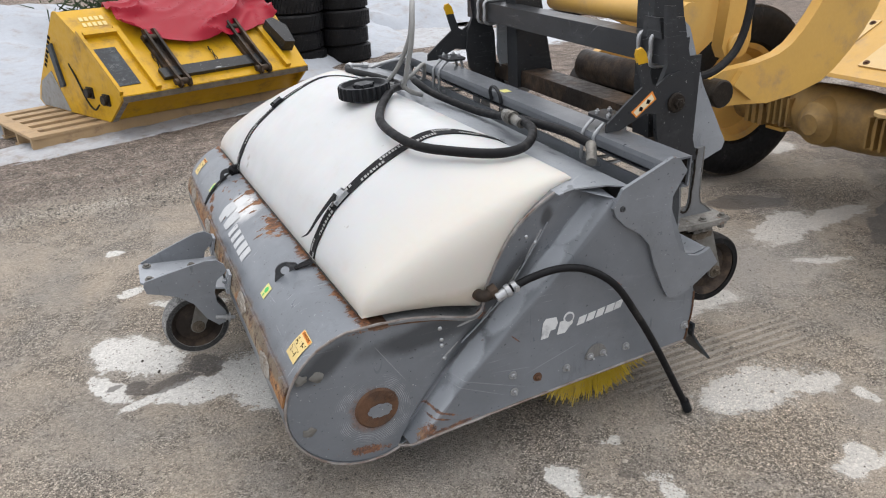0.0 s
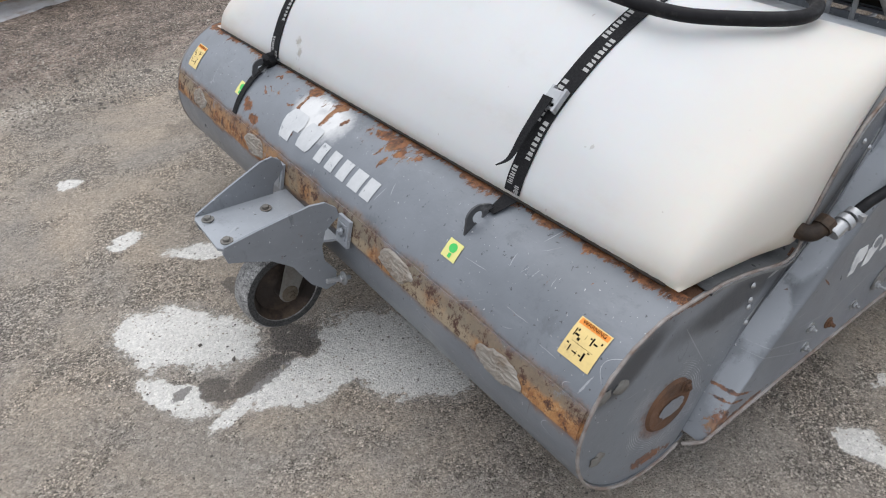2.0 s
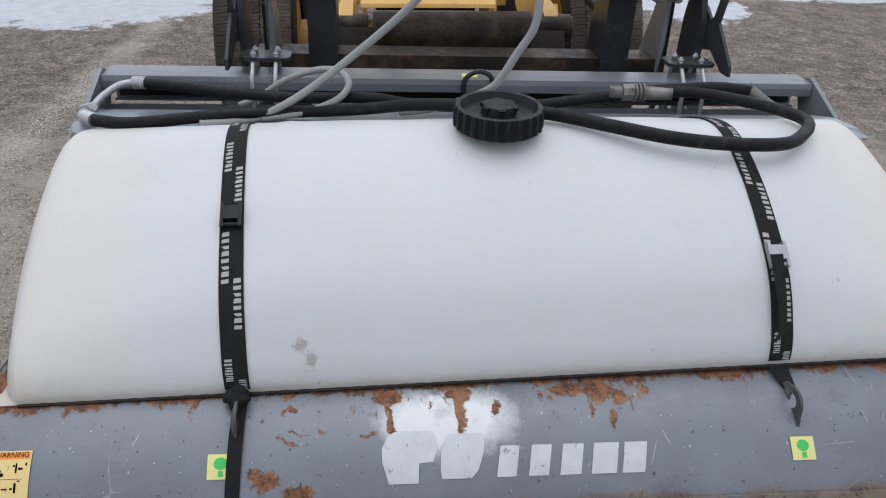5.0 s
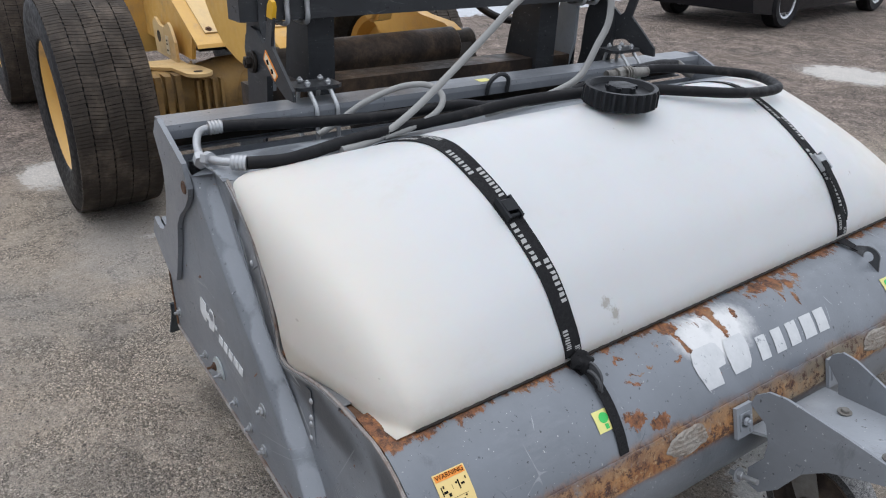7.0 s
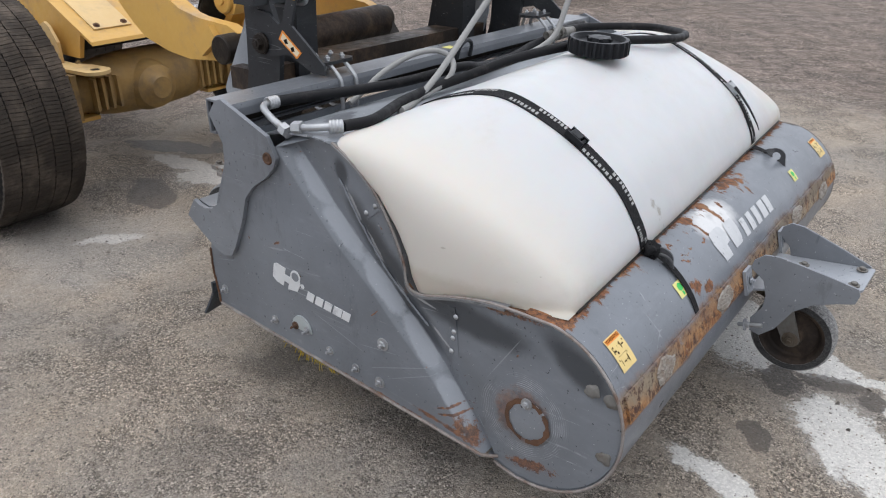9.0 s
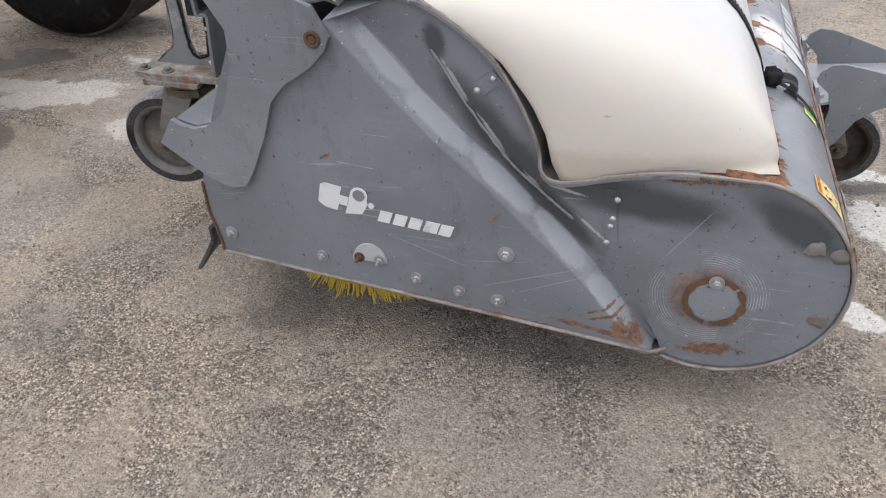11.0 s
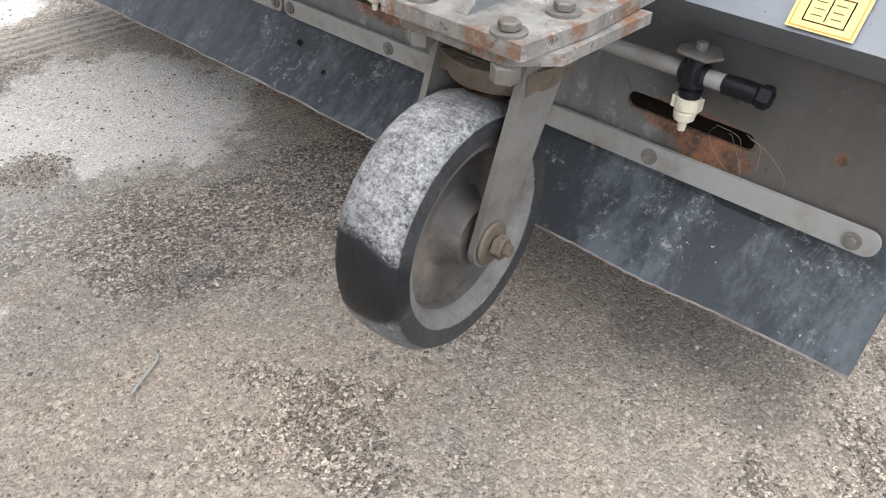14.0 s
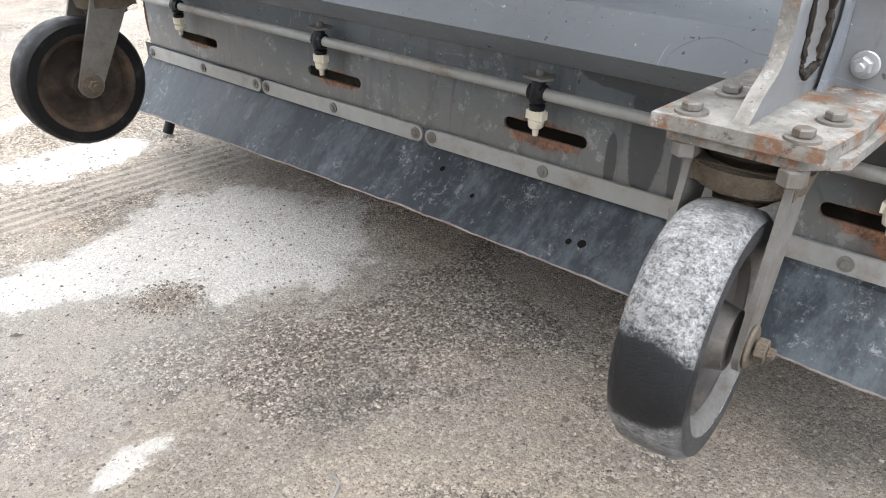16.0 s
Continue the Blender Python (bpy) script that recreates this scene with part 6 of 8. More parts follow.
# front caster with its bracket
fc = new("front_caster")
fc.parent = sweeper
fc["label"] = "front caster under a tapering grey bracket"
m, off = caster(fc, -0.182, 1.128, 0.190, 0.134, 0.078, 2, 0.169, None, -1, FRONTTYRE)
plt = bmesh.new()
plate_xy(plt, [(-0.355, 1.215), (-0.360, 1.045), (-0.345, 1.030), (-0.05, 0.965), (-0.045, 1.300), (-0.345, 1.230)], 0.410, 0.418)
for v in plt.verts:
    v.co.z += 0.03 * (-0.2 - v.co.x) / 0.15
part("bracket_plate", plt, LIGHTGREY, fc, "light grey bracket plate", bevel=0.002)
for yb, ya, sd in ((0.965, 1.035, -1), (1.300, 1.228, 1)):
    fl = bmesh.new()
    ou = [(-0.352, 0.432), (-0.345, 0.452), (-0.26, 0.477), (-0.17, 0.500), (-0.115, 0.513), (-0.075, 0.512), (-0.048, 0.490), (-0.042, 0.462), (-0.085, 0.425), (-0.100, 0.375), (-0.098, 0.330), (-0.070, 0.285), (-0.075, 0.240),
          (-0.105, 0.228), (-0.145, 0.262), (-0.185, 0.335), (-0.235, 0.372), (-0.30, 0.392), (-0.345, 0.402)]
    a, b = [], []
    for x, z in ou:
        f = (x + 0.352) / 0.31
        y = ya + (yb - ya) * min(1, max(0, f))
        a.append(fl.verts.new((x, y - 0.004, z)))
        b.append(fl.verts.new((x, y + 0.004, z)))
    fl.faces.new(a)
    fl.faces.new(list(reversed(b)))
    for i in range(len(a)):
        j = (i + 1) % len(a)
        fl.faces.new((a[i], a[j], b[j], b[i]))
    part("bracket_flange", fl, GREY, fc, "grey shaped side flange", bevel=0.0015)
    tab = bmesh.new()
    mt = Matrix.Translation((-0.046, yb + sd * 0.030, 0.428)) @ Matrix.Rotation(radians(15), 4, "Y")
    box(tab, (-0.006, -0.030, -0.040), (0.004, 0.030, 0.040), mt)
    hexbolt(tab, mt @ axis_x(-0.006, 0, 0) @ Matrix.Rotation(math.pi, 4, "X"), 0.011, 0.008, 0.006)
    box(tab, (-0.009, -0.020, -0.022), (-0.006, 0.020, 0.022), mt)
    part("mounting_tab", tab, LIGHTGREY, fc, "bolted mounting tab")
    sd2 = bmesh.new()
    ms = Matrix.Translation((-0.062, yb + sd * 0.022, 0.268)) @ Matrix.Rotation(radians(-75), 4, "Y")
    cyl(sd2, 0.007, 0.075, ms @ Matrix.Translation((0, 0, -0.02)), 12)
    hexbolt(sd2, ms @ Matrix.Translation((0, 0, 0.0)), 0.012, 0.012, 0)
    part("adjusting_stud", sd2, ZINC, fc, "threaded stud with nut")
for x, y, z in ((-0.155, 1.200, 0.410), (-0.155, 1.065, 0.412), (-0.325, 1.195, 0.446), (-0.325, 1.065, 0.446)):
    bo = bmesh.new()
    hexbolt(bo, Matrix.Translation((x, y, z)), 0.0105, 0.008, 0)
    part("plate_bolt", bo, FORK, fc)
    part("plate_nut", cyl(bmesh.new(), 0.013, 0.016, Matrix.Translation((x, y, z - 0.024)), 6), ZINC, fc)

# ---- water tank on the saddle, set a little askew ----
TANK_M = LEAN_M @ Matrix.Translation((0.15, 2.16, 0.612)) @ pose(0, 0, 0, -0.5, 0, 2.15) @ Matrix.Translation((-0.15, -2.16, -0.612))
TOPLINE = [(p.x, p.z) for p in spline([(0.150, 0, 0.612), (0.151, 0, 0.636), (0.172, 0, 0.690), (0.242, 0, 0.800), (0.365, 0, 0.900), (0.480, 0, 0.966), (0.598, 0, 1.009), (0.690, 0, 1.003), (0.790, 0, 0.970), (0.872, 0, 0.935), (0.905, 0, 0.912)], 4)]
ENDLINE = [(p.x, p.z) for p in spline([(0.150, 0, 0.612), (0.152, 0, 0.634), (0.172, 0, 0.672), (0.225, 0, 0.712), (0.320, 0, 0.765), (0.430, 0, 0.815), (0.570, 0, 0.870), (0.690, 0, 0.910), (0.790, 0, 0.933), (0.860, 0, 0.932), (0.893, 0, 0.912)], 4)]
NT = len(TOPLINE) - 1
MIDY, HALF = 1.1275, 1.055


def tank_point(y, u, lift=0.0):
    """A point of the tank's upper skin: u runs from 0 at the front edge to 1 at the back edge."""
    f = min(max(u, 0.0), 1.0) * NT
    i = min(int(f), NT - 1)
    f -= i
    x, z = (TOPLINE[i][k] * (1 - f) + TOPLINE[i + 1][k] * f for k in (0, 1))
    ex, ez = (ENDLINE[i][k] * (1 - f) + ENDLINE[i + 1][k] * f for k in (0, 1))
    d = abs(y - MIDY)
    w = min(max((d - 0.35) / (HALF - 0.35), 0.0), 1.0)
    w = w * w * (1.15 - 0.15 * w)
    return Vector((x + (ex - x) * w, y, z + (ez - z) * w + lift))


tank = thing("water_tank", "white plastic water tank with black cap strapped on the sweeper", "tank", TANK_M)
tk = bmesh.new()
NY = 56
skin = []
for j in range(NY + 1):
    q = -1 + 2 * j / NY
    y = MIDY + (HALF - (0.045 if q > 0 else 0.012)) * math.copysign(abs(q) ** 0.85, q)
    bead = 0.004 * math.exp(-((y - 1.615) / 0.012) ** 2)
    skin.append([tk.verts.new(tank_point(y, i / NT, bead)) for i in range(NT + 1)])
for a, b in zip(skin, skin[1:]):
    for i in range(NT):
        tk.faces.new((a[i], a[i + 1], b[i + 1], b[i]))
CUT = [(0.150, 0.612), (0.299, 0.603), (0.430, 0.583), (0.545, 0.553), (0.577, 0.558), (0.598, 0.602), (0.612, 0.660), (0.645, 0.725), (0.710, 0.808), (0.790, 0.868), (0.850, 0.897), (0.885, 0.908)]
for row, sd in ((skin[0], -1), (skin[-1], 1)):
    cut = []
    for i in range(NT + 1):
        f = i / NT * (len(CUT) - 1)
        k = min(int(f), len(CUT) - 2)
        f -= k
        x, z = (CUT[k][c] * (1 - f) + CUT[k + 1][c] * f for c in (0, 1))
        cut.append(tk.verts.new((x, MIDY + sd * (HALF + 0.004 + 0.022 * math.sin(math.pi * i / NT)), z)))
    loops = [row[:NT + 1]]
    for f, out in ((0.05, 0.019), (0.12, 0.032), (0.22, 0.042), (0.40, 0.045), (0.60, 0.036), (0.80, 0.022), (0.94, 0.008)):
        loops.append([tk.verts.new(a.co.lerp(b.co, f) + Vector((0, sd * out * math.sin(math.pi * (0.06 + 0.88 * i / NT)), 0))) for i, (a, b) in enumerate(zip(row, cut))])
    loops.append(cut)
    for lo, hi in zip(loops, loops[1:]):
        for i in range(NT):
            tk.faces.new((lo[i], lo[i + 1], hi[i + 1], hi[i]))
    row.append(cut)
under0, under1 = skin[0].pop(), skin[-1].pop()
for i in range(NT):
    tk.faces.new((under0[i], under0[i + 1], under1[i + 1], under1[i]))
bmesh.ops.remove_doubles(tk, verts=tk.verts, dist=0.0015)
body = part("tank_body", tk, TANKWHITE, tank, "white moulded tank body")
# black bead that paints the contact shadow under the tank's front edge
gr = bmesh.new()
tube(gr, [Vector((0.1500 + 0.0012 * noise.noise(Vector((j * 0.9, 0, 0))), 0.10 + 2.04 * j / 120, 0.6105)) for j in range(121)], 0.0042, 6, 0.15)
part("seam_shadow", gr, GREASE, tank, "thin black line painting the contact shadow under the lower edge")
for p in body.data.polygons:
    p.use_smooth = True
body.data.set_sharp_from_angle(angle=radians(80))
# screw cap
cp = bmesh.new()
mc = Matrix.Translation((0.600, 1.118, 1.018)) @ Matrix.Rotation(radians(-3), 4, "Y") @ Matrix.Diagonal((1.26, 1.26, 1.20, 1))
n = 96
prof = [(0.0, 0.046), (0.030, 0.046), (0.034, 0.030), (0.066, 0.030), (0.073, 0.044), (0.082, 0.044), (0.086, 0.038), (0.086, 0.004), (0.080, 0.0), (0.0, 0.0)]
rings = []
for r, h in prof:
    rings.append([cp.verts.new(mc @ Vector(((r - (0.0065 if (i // 2) % 2 and r > 0.083 else 0)) * math.cos(2 * math.pi * i / n), (r - (0.0065 if (i // 2) % 2 and r > 0.083 else 0)) * math.sin(2 * math.pi * i / n), h))) for i in range(n)] if r > 0 else [cp.verts.new(mc @ Vector((0, 0, h)))])
for a, b in zip(rings, rings[1:]):
    for i in range(n):
        q = list(dict.fromkeys([a[i % len(a)], a[(i + 1) % n % len(a)], b[(i + 1) % n % len(b)], b[i % len(b)]]))
        if len(q) > 2:
            cp.faces.new(q)
cap = part("screw_cap", cp, PLASTIC, tank, "ribbed black screw cap")
kb = bmesh.new()
for i in range(6):
    a = math.pi * i / 3
    box(kb, (0.026, -0.006, 0.036), (0.036, 0.006, 0.045), mc @ Matrix.Rotation(a, 4, "Z"))
part("cap_grip", kb, PLASTIC, cap)
# outlet elbow
el = bmesh.new()
lathe(el, [(0, 0), (0.034, 0), (0.034, 0.012), (0.026, 0.016), (0.0, 0.016)], axis_y(0.522, 0.064, 0.612) @ Matrix.Rotation(math.pi, 4, "X"), 8)
tube(el, spline([(0.522, 0.055, 0.612), (0.523, 0.024, 0.608), (0.536, 0.008, 0.610), (0.556, 0.002, 0.620)], 5), 0.019, 14)
tube(el, [(0.550, 0.002, 0.617), (0.572, 0.000, 0.628)], 0.024, 8)
part("outlet_elbow", el, BROWNGREASE, tank, "dark rusty outlet elbow")


def strap(y_front, y_back, label, print_gap, buckle_u, parent_m):
    st = thing("lashing_strap", label, "strap", parent_m, "straps over the tank")
    w = 0.025
    bm = bmesh.new()
    pts = []
    for i in range(61):
        u = i / 60
        y = y_front + (y_back - y_front) * u ** 1.2
        pts.append((y, u))
    rows = []
    for y, u in pts:
        c = tank_point(y, u)
        nrm = (tank_point(y, min(1, u + 0.01)) - tank_point(y, max(0, u - 0.01))).cross(Vector((0, 1, 0))).normalized()
        if nrm.z < 0:
            nrm = -nrm
        rows.append([bm.verts.new(tank_point(y + sd * w, u) + nrm * h) for sd, h in ((-1, 0.0015), (-1, 0.004), (1, 0.004), (1, 0.0015))])
    for a, b in zip(rows, rows[1:]):
        for i in range(4):
            bm.faces.new((a[i], a[(i + 1) % 4], b[(i + 1) % 4], b[i]))
    # down to the tab
    last = rows[0]
    tabp = [bm.verts.new((0.122 - (0.04 if y_front < 1 else 0.012) + dx, y_front + sd * 0.012, 0.596 + dz)) for sd, dx, dz in ((-1, 0.0, 0.0), (-1, -0.002, 0.003), (1, -0.002, 0.003), (1, 0.0, 0.0))]
    for i in range(4):
        bm.faces.new((last[i], last[(i + 1) % 4], tabp[(i + 1) % 4], tabp[i]))
    part("webbing", bm, WEBBING, st, "black woven webbing")
    pr = bmesh.new()
    for col, start in ((-0.80, 0.05), (0.18, 0.12)):
        u = start
        while u < 0.97:
            for g in range(8):
                ua = u + g * 0.0098
                ub = ua + (0.0058, 0.0070, 0.0048)[g % 3]
                if ub > 0.97:
                    break
                quad = []
                for uu, sd in ((ua, col), (ub, col), (ub, col + (0.62, 0.56, 0.62)[g % 3]), (ua, col + (0.62, 0.62, 0.40)[g % 3])):
                    y = y_front + (y_back - y_front) * uu ** 1.2
                    nrm = (tank_point(y, min(1, uu + 0.01)) - tank_point(y, max(0, uu - 0.01))).cross(Vector((0, 1, 0))).normalized()
                    if nrm.z < 0:
                        nrm = -nrm
                    quad.append(pr.verts.new(tank_point(y + sd * w, uu) + nrm * 0.0047))
                pr.faces.new(quad)
            u += print_gap
    tagged(part("print", pr, WEBPRINT, st, "pale print bars", smooth=False), kind="stuff")
    # buckle
    yb = y_front + (y_back - y_front) * buckle_u ** 1.2
    c = tank_point(yb, buckle_u)
    t = (tank_point(yb, buckle_u + 0.02) - tank_point(yb, buckle_u - 0.02)).normalized()
    mb = Matrix.Translation(c) @ t.to_track_quat("X", "Z").to_matrix().to_4x4()
    bk = bmesh.new()
    box(bk, (-0.030, -0.022, 0.004), (0.030, -0.015, 0.020), mb)
    box(bk, (-0.030, 0.015, 0.004), (0.030, 0.022, 0.020), mb)
    cyl(bk, 0.006, 0.044, mb @ axis_y(0.018, -0.022, 0.014), 10)
    cyl(bk, 0.005, 0.044, mb @ axis_y(-0.022, -0.022, 0.012), 10)
    box(bk, (-0.012, -0.016, 0.012), (0.016, 0.016, 0.021), mb)
    part("buckle", bk, ZINC if print_gap < 0.2 else PLASTIC, st, "cam buckle", bevel=0.0015)
    return st


s1 = strap(1.712, 1.750, "black printed lashing strap with a knotted tail over the tank", 0.20, 0.42, TANK_M)
s2 = strap(0.545, 0.510, "black printed lashing strap with a metal cam buckle over the tank", 0.17, 0.33, TANK_M)
# knot and hanging tail of one strap
kn = bmesh.new()
bmesh.ops.create_icosphere(kn, subdivisions=3, radius=0.024)
for v in kn.verts:
    v.co = Vector((0.125, 1.712, 0.622)) + v.co * (1 + 0.4 * noise.noise(v.co * 70))
part("knot", kn, WEBBING, s1, "strap knot")


def tail(pts, w0, w1, parent):
    bm = bmesh.new()
    p = spline(pts, 6)
    rows = []
    for i, c in enumerate(p):
        w = w0 + (w1 - w0) * i / (len(p) - 1)
        rows.append([bm.verts.new(c + Vector((dx, sd * w, 0))) for sd, dx in ((-1, 0), (1, 0), (1, -0.002), (-1, -0.002))])
    for a, b in zip(rows, rows[1:]):
        for i in range(4):
            bm.faces.new((a[i], a[(i + 1) % 4], b[(i + 1) % 4], b[i]))
    part("strap_tail", bm, WEBBING, parent, "loose webbing tail")


tail([(0.128, 1.708, 0.640)] + [(round_at(a, CR + 0.020)[0], 1.706 + (72 - a) * 0.0003, round_at(a, CR + 0.020)[1]) for a in (74, 64, 54, 44, 34, 25)], 0.014, 0.014, s1)
tail([(0.255, 0.545, 0.835), (0.190, 0.550, 0.765), (0.150, 0.556, 0.712), (0.130, 0.580, 0.690)], 0.015, 0.003, s2)
hk = bmesh.new()
tube(hk, [(0.091 + 0.030 * math.cos(radians(a)), 1.715, 0.592 + 0.022 * math.sin(radians(a))) for a in range(-30, 260, 15)], 0.005, 8)
part("strap_hook", hk, WORNDARK, s1, "bent steel hook")

# ---- hoses lying over the tank ----
def hose(name, label, pts, r, material, m, ribs=0.0, n=8, category="hose"):
    h = thing(name, label, category, m)
    part("hose_body", tube(bmesh.new(), spline(pts, n), r, 12, ribs), material, h)
    return h


h1 = hose("hydraulic_hose", "thick black hydraulic hose looped over the tank", [(1.062, 0.60, 0.992), (1.039, 0.47, 0.993), (0.961, 0.349, 0.990), (0.876, 0.282, 0.990), (0.780, 0.274, 0.994), (0.670, 0.345, 1.000), (0.584, 0.440, 1.006), (0.553, 0.587, 1.016),
          (0.558, 0.73, 1.028), (0.606, 0.86, 1.038), (0.680, 1.00, 1.044), (0.765, 1.16, 1.034), (0.865, 1.32, 1.005), (0.940, 1.48, 0.966), (0.965, 1.66, 0.948), (0.93, 1.86, 0.948), (0.865, 2.06, 0.948), (0.885, 2.165, 0.948)], 0.0165, RUBBER, LEAN_M)
h2 = hose("hydraulic_hose", "thick black hydraulic hose lying behind the tank", [(1.205, 2.12, 0.955), (1.185, 2.04, 0.955), (1.12, 1.86, 0.955), (1.06, 1.66, 0.960), (1.00, 1.45, 0.980), (1.02, 1.30, 0.955), (1.08, 1.0, 0.935), (1.10, 0.78, 0.955), (1.06, 0.60, 0.985)], 0.0165, RUBBER, LEAN_M)
for pts, par in (([(0.885, 2.165, 0.948), (0.915, 2.200, 0.948), (0.945, 2.215, 0.944), (0.985, 2.222, 0.938)], h1), ([(1.207, 2.115, 0.955), (1.205, 2.160, 0.955), (1.180, 2.190, 0.952), (1.120, 2.215, 0.940), (1.060, 2.228, 0.925)], h2)):
    fb = bmesh.new()
    sp = spline(pts, 6)
    tube(fb, sp, 0.0105, 12)
    tube(fb, [sp[0].lerp(sp[5], q / 8) for q in range(9)], 0.0192, 14, 0.05)
    tube(fb, [sp[-1], sp[-1] + (sp[-1] - sp[-3]).normalized() * 0.03], 0.019, 6)
    part("hose_fitting", fb, ZINC, par, "dull zinc elbow fitting")
vb = bmesh.new()
tube(vb, [(1.075, 0.735, 0.985), (1.055, 0.62, 0.987), (1.045, 0.555, 0.988)], 0.019, 12, 0.05)
tube(vb, [(1.063, 0.70, 0.985), (1.062, 0.665, 0.987)], 0.026, 8)
for i in range(3):
    tube(vb, [(1.055 + 0.024 * math.cos(a), 0.64 + 0.012 * i, 0.988 + 0.024 * math.sin(a)) for a in (k * 0.5 for k in range(13))], 0.004, 6)
part("coupling", vb, FITTING, h2, "oily steel quick coupling")
h3 = hose("hydraulic_hose", "short black hose with a chrome coupling by the beam", [(1.08, 0.70, 0.975), (1.10, 0.55, 0.985), (1.13, 0.38, 0.985), (1.15, 0.26, 0.970)], 0.017, RUBBER, LEAN_M)
cb = bmesh.new()
tube(cb, [(1.150, 0.262, 0.972), (1.128, 0.225, 0.945), (1.112, 0.200, 0.930)], 0.019, 14, 0.04)
part("coupling_end", cb, FITTING, h3, "oily steel coupling end")
hose("grey_cable_hose", "grey corrugated hose arching high over the deck", [(0.90, 1.90, 0.935), (0.925, 1.82, 0.932), (0.95, 1.75, 0.938), (0.955, 1.64, 0.996), (0.955, 1.52, 1.085), (0.945, 1.385, 1.20), (0.925, 1.30, 1.285), (0.895, 1.21, 1.355), (0.865, 1.13, 1.385), (0.835, 1.06, 1.36),
           (0.820, 1.03, 1.30), (0.812, 1.035, 1.225), (0.812, 1.075, 1.155), (0.815, 1.125, 1.075), (0.830, 1.19, 1.035), (0.90, 1.27, 0.985), (0.98, 1.36, 0.945)], 0.0105, CABLEGREY, LEAN_M, 0.035, 22)
hose("grey_cable_hose", "thin grey hose loop on the deck", [(1.17, 1.84, 0.90), (1.17, 1.78, 0.925), (1.14, 1.70, 0.985), (1.10, 1.60, 1.030), (1.05, 1.53, 1.040), (1.005, 1.505, 1.015), (0.975, 1.54, 0.980), (0.958, 1.63, 0.950), (0.950, 1.74, 0.935)], 0.0095, CABLEGREY, LEAN_M, 0.03, 14)
sh = hose("suction_hose", "black hose hanging from the tank outlet to the ground", [(0.690, -0.006, 0.650), (0.755, -0.015, 0.676), (0.85, -0.03, 0.692), (0.95, -0.04, 0.668), (1.05, -0.05, 0.595), (1.13, -0.06, 0.480), (1.22, -0.07, 0.33), (1.33, -0.085, 0.12), (1.375, -0.09, 0.035)], 0.0125, RUBBER, LEAN_M)
sf = bmesh.new()
tube(sf, [Vector((0.640, -0.003, 0.628)).lerp(Vector((0.672, -0.005, 0.643)), q / 6) for q in range(7)], 0.0165, 14, 0.05)
tube(sf, [(0.672, -0.005, 0.643), (0.686, -0.006, 0.649)], 0.021, 14)
tube(sf, [(0.694, -0.007, 0.652), (0.708, -0.008, 0.658)], 0.0185, 14)
box(sf, (0.692, -0.034, 0.650), (0.706, -0.022, 0.666))
part("hose_clamp", sf, ZINC, sh, "zinc hose clamp")
sf = bmesh.new()
tube(sf, [(1.366, -0.088, 0.058), (1.385, -0.092, 0.012)], 0.0165, 14)
part("hose_end", sf, PLASTIC, sh, "black end fitting")

